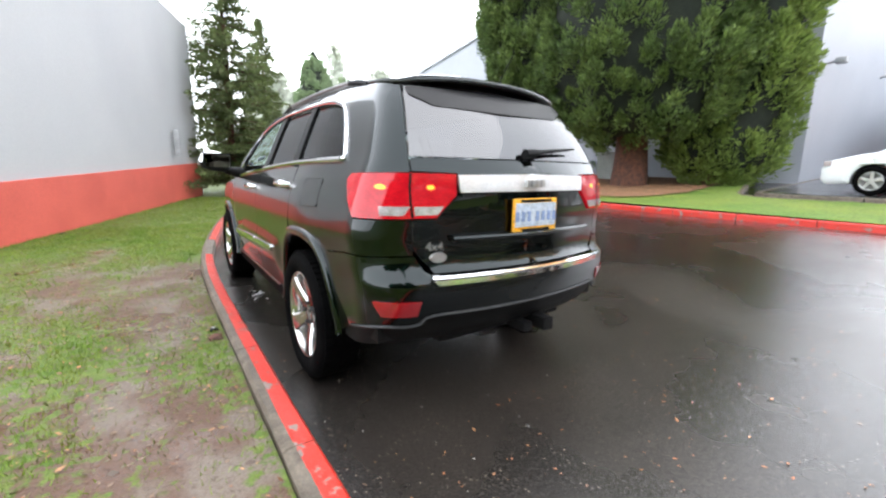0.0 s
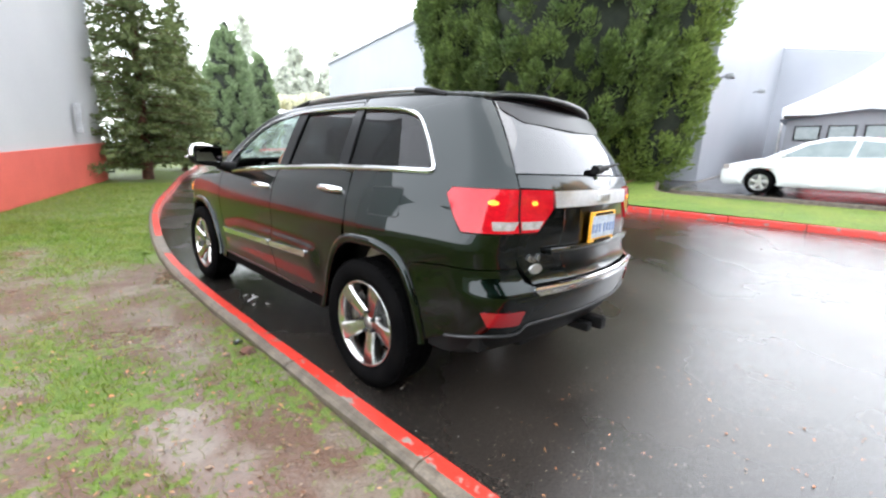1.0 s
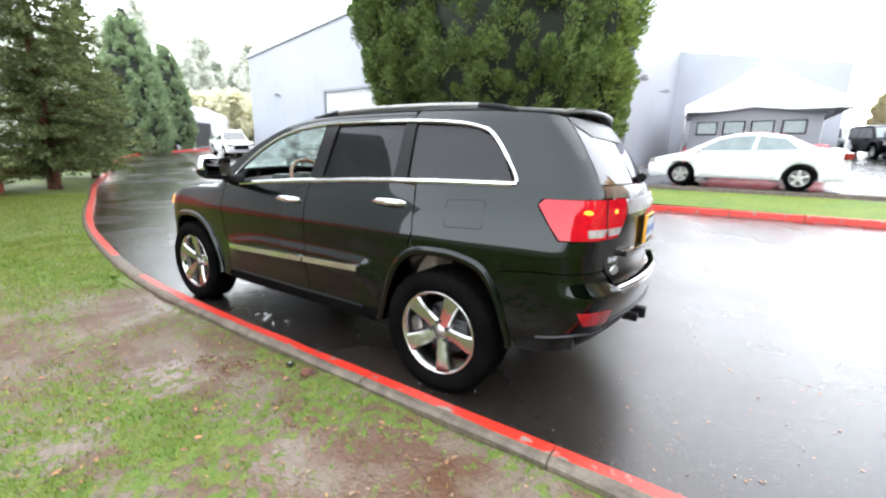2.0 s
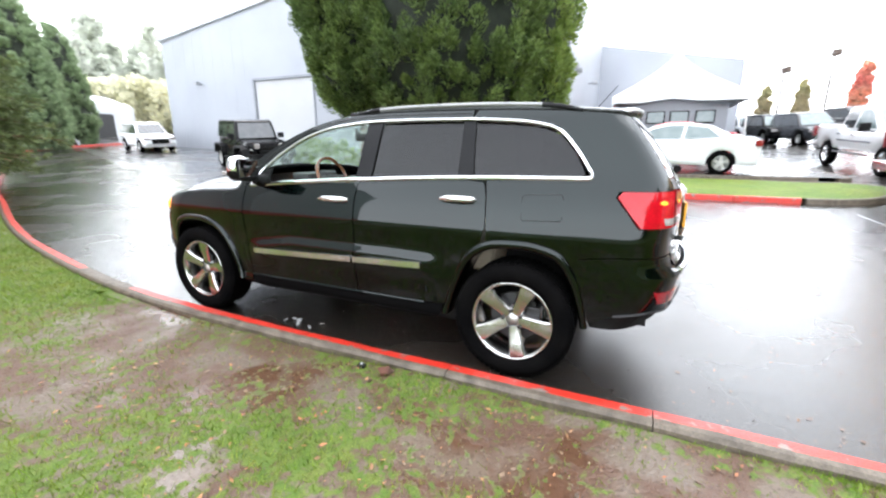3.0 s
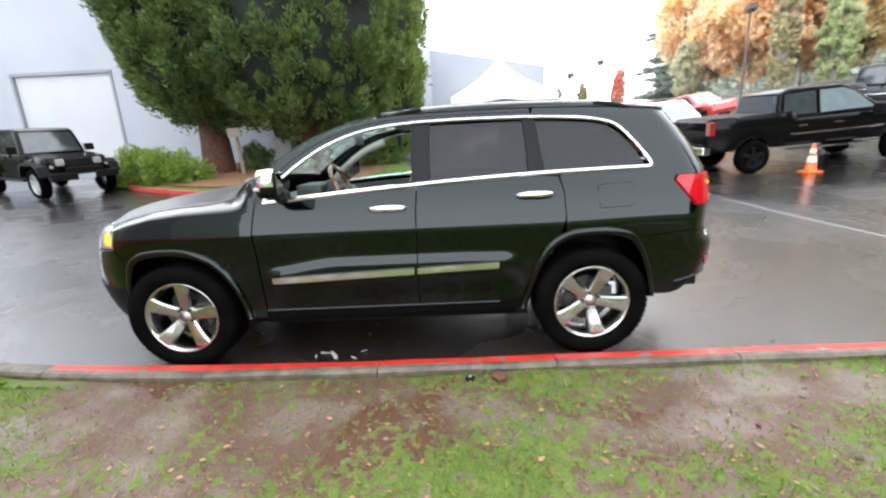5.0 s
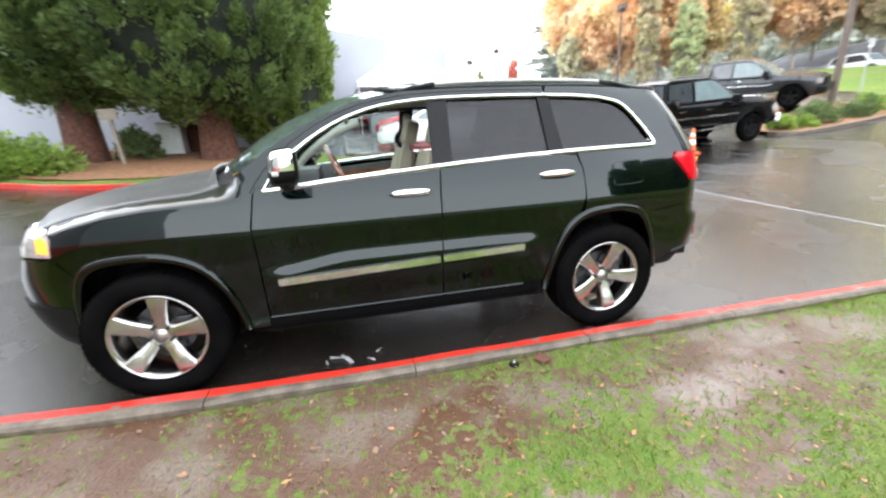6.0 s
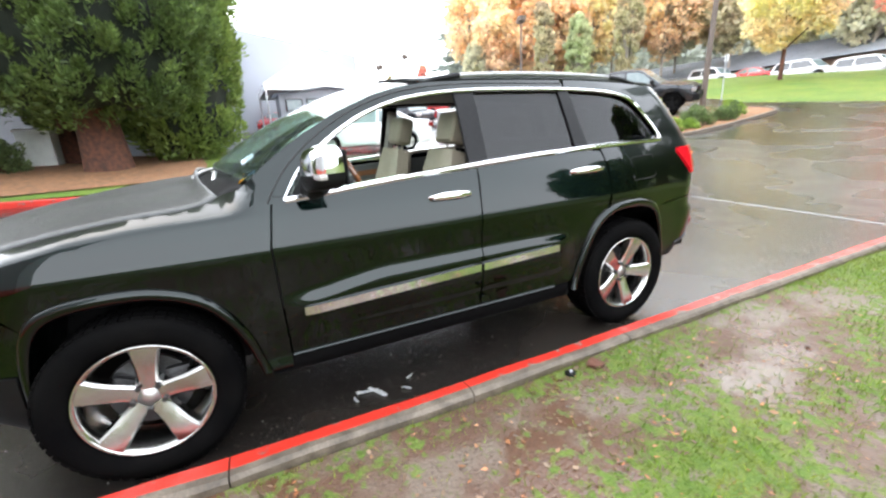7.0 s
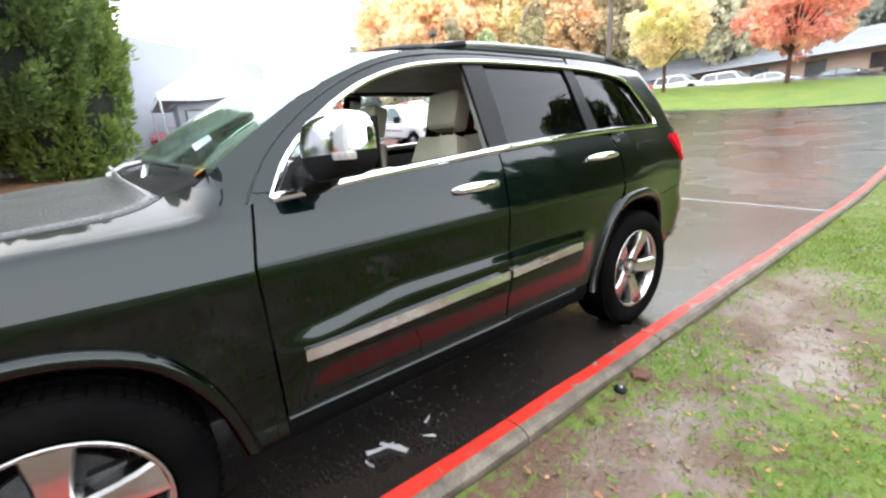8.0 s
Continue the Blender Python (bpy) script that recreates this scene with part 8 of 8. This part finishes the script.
sprinkler = empty("sprinkler_head", Matrix.Translation((-1.33, 0.885, 0.068)), "small black round sprinkler head set in the lawn", "sprinkler")
lathe_part("cap", [(0.030, -0.03), (0.032, 0.012), (0.027, 0.018), (0.016, 0.018), (0.013, 0.022), (0.0, 0.022)], M_BLACK_TRIM, sprinkler, 20)
lathe_part("nozzle", [(0.010, 0.02), (0.010, 0.028), (0.0, 0.028)], M_GALV, sprinkler, 12)

litter = empty("litter", Matrix.Translation((-0.835, 1.886, height(-0.835, 1.886))), "torn white scraps of wet paper on the asphalt", "litter")
for i, (x, y, r, s_) in enumerate(((0, 0, 30, 1.0), (0.03, 0.05, 75, 0.9), (-0.02, 0.13, 10, 0.4), (-0.05, -0.16, 50, 0.45), (0.05, -0.22, 120, 0.35))):
    b = bmesh.new()
    vs_ = [b.verts.new((px * s_, py * s_, 0.006 + 0.008 * abs(math.sin(k * 2.1 + i)))) for k, (px, py) in enumerate(((-0.07, -0.012), (-0.02, -0.018), (0.03, -0.008), (0.075, -0.014), (0.07, 0.012), (0.01, 0.016), (-0.065, 0.012)))]
    b.faces.new(vs_)
    bmesh.ops.solidify(b, geom=b.faces[:], thickness=0.003)
    ob = part("scrap", b, M_LITTER, litter)
    ob.matrix_local = pose(x, y, 0.002, 0, 0, r)

for i, (x, y, s_) in enumerate(((-1.33, 0.70, 0.05), (-3.9, 7.6, 0.12), (-4.6, 8.6, 0.09), (-2.9, 6.6, 0.05))):
    b = bmesh.new()
    bmesh.ops.create_icosphere(b, subdivisions=2, radius=s_)
    for v in b.verts:
        v.co *= 1 + 0.5 * noise.noise(v.co * (1.6 / s_) + Vector((i, 0, 0)))
        v.co.z *= 0.45
    ob = part("clod", b, M_BARK, smooth=True)
    ob.location = (x, y, height(x, y) + lawn_relief(x, y, abs(x + 1.20)) + 0.01)
    tagged(ob, "dark clod of wet earth on the lawn", "clod of earth", "clods on the lawn")

# notice on a leaning post by the conifers
notice = empty("notice_post", Matrix.Translation((11.3, 8.3, height(11.3, 8.3) + 0.1)) @ pose(0, 0, 0, 0, -9, 0), "leaning wooden post with a small blank board", "post")
b = bmesh.new()
box(b, -0.05, 0.05, -0.05, 0.05, -0.2, 1.55, 0.012)
part("post", b, M_POST, notice)
b = bmesh.new()
box(b, -0.085, -0.052, -0.24, 0.24, 1.35, 1.65, 0.008)
part("board", b, M_POST, notice)
cabinet = empty("utility_box", at_ground(14.2, 7.8, 0.1), "pale grey-green metal utility box in the bed", "utility box")
b = bmesh.new()
box(b, -0.45, 0.45, -0.4, 0.4, 0.0, 1.05, 0.02)
part("body", b, M_GREY_BOX, cabinet)
b = bmesh.new()
box(b, -0.48, 0.48, -0.43, 0.43, 1.05, 1.11, 0.02)
part("lid", b, M_GREY_BOX, cabinet)

# planted island beyond the black pickup
BED2 = rounded_loop([(7.3, -12.2), (7.2, -15.2), (7.5, -19.0), (8.4, -19.9), (11.6, -19.7), (9.8, -14.0), (9.2, -12.4)], [0.7, 1.5, 0.8, 0.7, 1.0, 1.0, 0.8])
island("planting_bed", BED2, M_MULCH, None, "mulched planting bed inside a concrete kerb", top=0.10)
kerb_loop(BED2, lambda p: False, "bare concrete kerb round a planted island")
for i, (x, y, r, h, m_, lab) in enumerate(((8.15, -12.9, 0.42, 0.50, M_SHRUB, "yellow-green low shrub"), (8.3, -14.6, 0.65, 0.75, M_SHRUB_DARK, "dark green rounded shrub"), (8.1, -16.2, 0.55, 0.65, M_SHRUB_DARK, "dark green rounded shrub"), (8.5, -17.4, 0.55, 0.6, M_SHRUB, "yellow-green low shrub"), (7.9, -13.7, 0.3, 0.3, M_SHRUB, "yellow-green low shrub"))):
    shrub(x, y, r, h, m_, lab + " in a kerbed bed", 35 + i, 60, (0.10, 0.05))
pole = empty("utility_pole", Matrix.Translation((10.95, -19.0, height(10.95, -19.0))), "dark timber utility pole in a planted island", "utility pole")
b = bmesh.new()
tube(b, [(0, 0, -0.3), (-0.10, 0, 4.5), (-0.22, 0, 9.5)], [0.14, 0.12, 0.09], 12)
part("pole", b, M_POLE, pole, smooth=True)
b = bmesh.new()
box(b, -0.9, 0.9, -0.05, 0.05, 8.9, 9.02, 0.01)
part("crossarm", b, M_POLE, pole)
sign = empty("sign_post", Matrix.Translation((11.6, -21.6, height(11.6, -21.6))), "thin steel sign post", "sign")
b = bmesh.new()
tube(b, [(0, 0, -0.2), (0, 0, 2.3)], 0.03, 8)
part("post", b, M_GALV, sign)
b = bmesh.new()
box(b, -0.11, 0.11, -0.045, -0.03, 1.95, 2.3, 0.01)
part("plate", b, M_WHITE_BAND, sign)


def street_lamp(x, y, h, label, heads):
    root = empty("street_lamp", Matrix.Translation((x, y, height(x, y))), label, "street lamp", "lamps over the car park")
    b = bmesh.new()
    tube(b, [(0, 0, -0.2), (0, 0, h)], [0.10, 0.07], 10)
    part("pole", b, M_POLE, root, smooth=True)
    for s in heads:
        b = bmesh.new()
        tube(b, [(0, 0, h - 0.1), (0.35 * s, -0.2 * s, h)], 0.04, 6)
        box(b, 0.35 * s - 0.3, 0.35 * s + 0.3, -0.2 * s - 0.25, -0.2 * s + 0.25, h - 0.18, h + 0.22, 0.05)
        part("lamp_head", b, M_POLE, root)
    return root


street_lamp(29.3, -21.4, 7.0, "double-headed lamp post over the car park", (-1, 1))
street_lamp(37.5, -13.6, 5.6, "single lamp post over the far car park", (1,))
street_lamp(36.0, -10.4, 4.7, "single lamp post over the far car park", (1,))

# ---- details of the buildings ----
M_DOOR = material("white_roller_door", (0.46, 0.465, 0.475), 0.5, second=(0.43, 0.435, 0.445), scale=0.5, vary=0.03)
M_GREY_SHED = material("grey_metal_siding", (0.24, 0.25, 0.27), 0.55, second=(0.20, 0.21, 0.23), scale=0.6, vary=0.05)
M_TENT = material("white_tent_fabric", (0.86, 0.86, 0.86), 0.7, second=(0.82, 0.82, 0.83), scale=0.7, vary=0.02)
M_BRICK_FAR = material("tan_brick", (0.42, 0.30, 0.22), 0.8, second=(0.36, 0.26, 0.20), scale=1.5, fine=20)
M_SHINGLE = material("grey_shingle_roof", (0.26, 0.27, 0.29), 0.8, second=(0.21, 0.22, 0.24), scale=1.0, fine=12)
roller = new("roller_door")
roller.parent = works
roller["label"] = "white roller door of ribbed panels"
for k in range(9):
    b = bmesh.new()
    z = 1.35 + k * 0.470
    box(b, FX + 0.08, FX + 0.14, 16.42, 20.93, z, z + 0.468, 0.006)
    box(b, FX + 0.074, FX + 0.08, 16.5, 20.85, z + 0.14, z + 0.20, 0.005)
    box(b, FX + 0.074, FX + 0.08, 16.5, 20.85, z + 0.28, z + 0.34, 0.005)
    part("panel", b, M_DOOR, roller)
b = bmesh.new()
box(b, FX - 0.04, FX + 0.0, 20.95, 21.07, 0.6, 5.70, 0.01)
box(b, FX - 0.04, FX + 0.0, 16.28, 16.4, 0.6, 5.70, 0.01)
box(b, FX - 0.04, FX + 0.0, 16.28, 21.07, 5.58, 5.73, 0.01)
part("door_trim", b, M_GREY_SHED, works, "grey door trim")
b = bmesh.new()
prism(b, [(FX - 0.12, 29.35, 8.53), (FX - 0.12, 29.35, 8.76), (FX - 0.12, 16.4, 10.42), (FX - 0.12, 2.0, 8.85), (FX - 0.12, 2.0, 8.62), (FX - 0.12, 16.4, 10.19)], (1, 0, 0), 0.115)
part("verge", b, M_GALV, works, "pale metal roof verge")
for y0, y1, za, zb_ in ((29.3, 16.4, 8.66, 10.32), (2.1, 16.4, 8.75, 10.32)):
    b = bmesh.new()
    v_ = [b.verts.new(p) for p in ((FX - 0.05, y0, za), (FX - 0.05, y1, zb_), (60, y1, zb_), (60, y0, za))]
    b.faces.new(v_)
    bmesh.ops.solidify(b, geom=b.faces[:], thickness=0.08)
    part("roof", b, M_GALV, works)
for y in np.arange(2.8, 29.0, 0.9):
    if 16.2 < y < 21.2:
        continue
    b = bmesh.new()
    ztop = 8.55 + 1.6 * (1 - abs(y - 16.4) / 14.3) - 0.15
    box(b, FX - 0.006, FX - 0.001, y - 0.012, y + 0.012, -0.4, ztop)
    part("siding_rib", b, M_PALE_METAL, works)


def wall_lamp(x, y, z, way):
    root = empty("wall_lamp", Matrix.Translation((x, y, z)), "small grey floodlight on the workshop wall", "wall lamp", "floodlights on the workshop")
    b = bmesh.new()
    wx, wy = way
    tube(b, [(0, 0, 0), (wx * 0.25, wy * 0.25, 0.05)], 0.04, 8)
    box(b, wx * 0.36 - 0.15, wx * 0.36 + 0.15, wy * 0.36 - 0.15, wy * 0.36 + 0.15, -0.06, 0.12, 0.04)
    part("housing", b, M_GALV, root)
    return root


wall_lamp(FX, 25.66, 5.65, (-1, 0))
wall_lamp(17.3, 2.17, 5.0, (0, -1))
wall_lamp(24.2, 2.03, 5.45, (0, -1))
tent = empty("party_tent", Matrix.Translation((26.0, -2.7, height(26.0, -2.7))), "white peaked fabric tent behind a low annex", "tent")
b = bmesh.new()
zt0 = 4.45 - height(26.0, -2.7)
base_pts = [Vector((sx * 3.26, sy * 3.26, zt0)) for sx, sy in ((-1, -1), (1, -1), (1, 1), (-1, 1))]
rings = []
for k in range(9):
    t = k / 8
    s_ = (1 - t) ** 1.45
    rings.append([b.verts.new((p.x * s_ + 0.0, p.y * s_, zt0 + 2.9 * t)) for i in range(4) for p in [base_pts[i].lerp(base_pts[(i + 1) % 4], j / 4) for j in range(4)]])
for r0, r1 in zip(rings, rings[1:]):
    for i in range(16):
        b.faces.new((r0[i], r0[(i + 1) % 16], r1[(i + 1) % 16], r1[i]))
low_ = [b.verts.new((v.co.x, v.co.y, v.co.z - 0.35)) for v in rings[0]]
for i in range(16):
    b.faces.new((low_[i], low_[(i + 1) % 16], rings[0][(i + 1) % 16], rings[0][i]))
part("canopy", b, M_TENT, tent, smooth=True)
for p in base_pts:
    b = bmesh.new()
    tube(b, [(p.x * 0.98, p.y * 0.98, -0.4), (p.x * 0.98, p.y * 0.98, zt0)], 0.05, 8)
    part("leg", b, M_WHITE_BAND, tent)
office = empty("grey_annex", Matrix.Translation((20.4, -2.25, height(20.4, -2.25))), "low grey annex with a row of windows", "building")
b = bmesh.new()
za = 3.78 - height(20.4, -2.25)
prism(b, [(0, 2.35, -0.6), (0, 2.35, za - 0.12), (0, 0, za + 0.16), (0, -2.4, za - 0.10), (0, -2.4, -0.6)], (1, 0, 0), 2.0)
part("wall", b, M_GREY_SHED, office)
b = bmesh.new()
for (y0, z0_), (y1, z1_) in (((2.6, za - 0.13), (0, za + 0.20)), ((0, za + 0.20), (-2.65, za - 0.12))):
    v_ = [b.verts.new(p) for p in ((-0.3, y0, z0_), (-0.3, y1, z1_), (2.2, y1, z1_), (2.2, y0, z0_))]
    b.faces.new(v_)
bmesh.ops.solidify(b, geom=b.faces[:], thickness=0.12)
part("roof", b, M_SHINGLE, office)
for y in (1.65, 0.62, -0.42, -1.5):
    win = new("window")
    win.parent = office
    b = bmesh.new()
    box(b, -0.04, 0.02, y - 0.42, y + 0.42, za - 0.95, za - 0.36, 0.01)
    part("frame", b, M_BLACK_TRIM, win)
    b = bmesh.new()
    box(b, -0.055, -0.042, y - 0.36, y + 0.36, za - 0.90, za - 0.41)
    part("pane", b, M_PALE_GLASS, win)
# long low building on the upper ground
motel = empty("low_building", Matrix.Translation((10, -50, top_z(10, -50))), "long low tan building with a grey shingle roof", "building")
b = bmesh.new()
box(b, -28, 28, -4, 4, -1.5, 2.6)
part("wall", b, M_BRICK_FAR, motel)
b = bmesh.new()
prism(b, [(-28.6, 5.2, 2.45), (-28.6, 0, 4.6), (-28.6, -5.2, 2.45)], (1, 0, 0), 57.2)
part("roof", b, M_SHINGLE, motel)
for k in range(14):
    b = bmesh.new()
    x = -26 + k * 4
    box(b, x - 0.7, x + 0.7, 4.0, 4.06, 0.9, 2.1, 0.02)
    part("window", b, M_CAR_GLASS, motel)
# pale shed past the bend
shed = empty("white_shed", Matrix.Translation((22.5, 53.0, height(22.5, 53.0))) @ pose(0, 0, 0, 0, 0, 20), "pale shed with a dark doorway past the bend", "building")
b = bmesh.new()
prism(b, [(-3.2, -3.0, -0.5), (-3.2, -3.0, 3.4), (-3.2, 0, 4.5), (-3.2, 3.0, 3.4), (-3.2, 3.0, -0.5)], (1, 0, 0), 7.0)
part("wall", b, M_WHITE_WALL, shed)
b = bmesh.new()
box(b, -1.6, 0.9, -3.05, -2.95, -0.2, 2.4)
part("doorway", b, M_DARK, shed)
marker = empty("marker_post", Matrix.Translation((6.3, 27.6, height(6.3, 27.6) + 0.1)), "faded red marker post at the bend", "post")
b = bmesh.new()
tube(b, [(0, 0, -0.2), (0, 0, 1.15)], 0.08, 10)
part("post", b, M_RED_WALL, marker)
# narrow vent on the white wall
M_VENT = material("grey_vent", (0.45, 0.46, 0.48), 0.5)
vent_at = RW1.lerp(RW0, 0.24)
vent = empty("wall_vent", Matrix.Translation((vent_at.x, vent_at.y, 2.0)) @ Matrix.Rotation(math.atan2(rw_dir.y, rw_dir.x), 4, "Z"), "narrow grey vent on a white wall", "vent")
b = bmesh.new()
box(b, -0.06, 0.06, -0.16, -0.02, -0.35, 0.35, 0.01)
part("cover", b, M_VENT, vent)

# seam across the drive, and a pale concrete strip further up
def ground_strip(name, pts, width, mat, label, lift=0.004):
    line = along(pts, 0.25)
    v, f = [], []
    for i, p in enumerate(line):
        d = (line[min(i + 1, len(line) - 1)] - line[max(i - 1, 0)]).normalized()
        side = Vector((-d.y, d.x, 0))
        for k in (-0.5, -0.2, 0.2, 0.5):
            q = p + side * width * (k + 0.06 * noise.noise(Vector((p.x * 2, p.y * 2, k * 5))))
            v.append((q.x, q.y, height(q.x, q.y) + lift + (0.003 if abs(k) < 0.3 else -0.003)))
    for i in range(len(line) - 1):
        for j in range(3):
            f.append((i * 4 + j, i * 4 + j + 1, (i + 1) * 4 + j + 1, (i + 1) * 4 + j))
    ob = mesh_object(name, v, f, mat, smooth=True)
    return tagged(ob, label, "road marking", kind="structure")


M_SEAM = material("dark_joint_line", (0.016, 0.016, 0.016), 0.3, second=(0.03, 0.03, 0.03), scale=7, fine=60, vary=0.3, coat=0.6)
ground_strip("seam", [(-1.05, -4.80), (0.3, -4.95), (1.8, -4.98), (4.2, -4.75), (6.8, -4.6)], 0.07, M_SEAM, "thin worn joint across the wet drive")
M_PALE_STRIP = material("pale_wet_concrete", (0.22, 0.21, 0.20), 0.3, second=(0.13, 0.125, 0.115), scale=3, fine=50, vary=0.2, coat=0.8)
ground_strip("concrete_strip", [(4.6, 11.5), (7.4, 18.5), (10.6, 27.0), (13.0, 33.5)], 0.55, M_PALE_STRIP, "worn wet strip along the drive")

# grit lying on the asphalt
rng = np.random.default_rng(77)
grit = []
for _ in range(700):
    x, y = rng.uniform(-1.05, 4.5), rng.uniform(-5.5, 6.0)
    if rng.random() < 0.55 and x > 1.2:
        continue
    s_ = rng.uniform(0.0025, 0.008)
    c_ = Vector((x, y, height(x, y) + s_ * 0.5))
    q_ = [c_ + Vector((s_ * math.cos(a), s_ * math.sin(a), 0)) for a in (0.3, 2.4, 4.5)] + [c_ + Vector((0, 0, s_))]
    for tri in ((0, 1, 3), (1, 2, 3), (2, 0, 3)):
        grit += [tuple(q_[k]) for k in tri]
tagged(quick_mesh("grit", grit, 3, M_GRIT), "pale specks of grit on wet asphalt", "grit", kind="stuff")

# crumbs of leaf and bark washed over the asphalt behind the car
rng = np.random.default_rng(78)
crumbs = []
for _ in range(2600):
    x, y = rng.uniform(-1.05, 3.2), rng.uniform(-5.0, 0.5)
    if rng.random() < 0.35 + 0.5 * abs(noise.noise(Vector((x * 1.3, y * 1.3, 4)))) or (abs(x) < 0.95 and y > -0.9):
        continue
    s_, a_ = rng.uniform(0.003, 0.008) + 0.010 * rng.random() ** 6, rng.uniform(0, math.tau)
    m_ = Matrix.Translation((x, y, height(x, y) + 0.003)) @ Matrix.Rotation(a_, 4, "Z")
    crumbs += [tuple(m_ @ Vector(v)) for v in ((-s_, 0, 0), (-0.1 * s_, -0.5 * s_, 0.002), (s_ * 1.2, 0, 0.004), (-0.1 * s_, 0.5 * s_, 0.002))]
tagged(quick_mesh("leaf_crumbs", crumbs, 4, M_LEAF), "brown crumbs of leaf on wet asphalt", "leaves", kind="stuff")
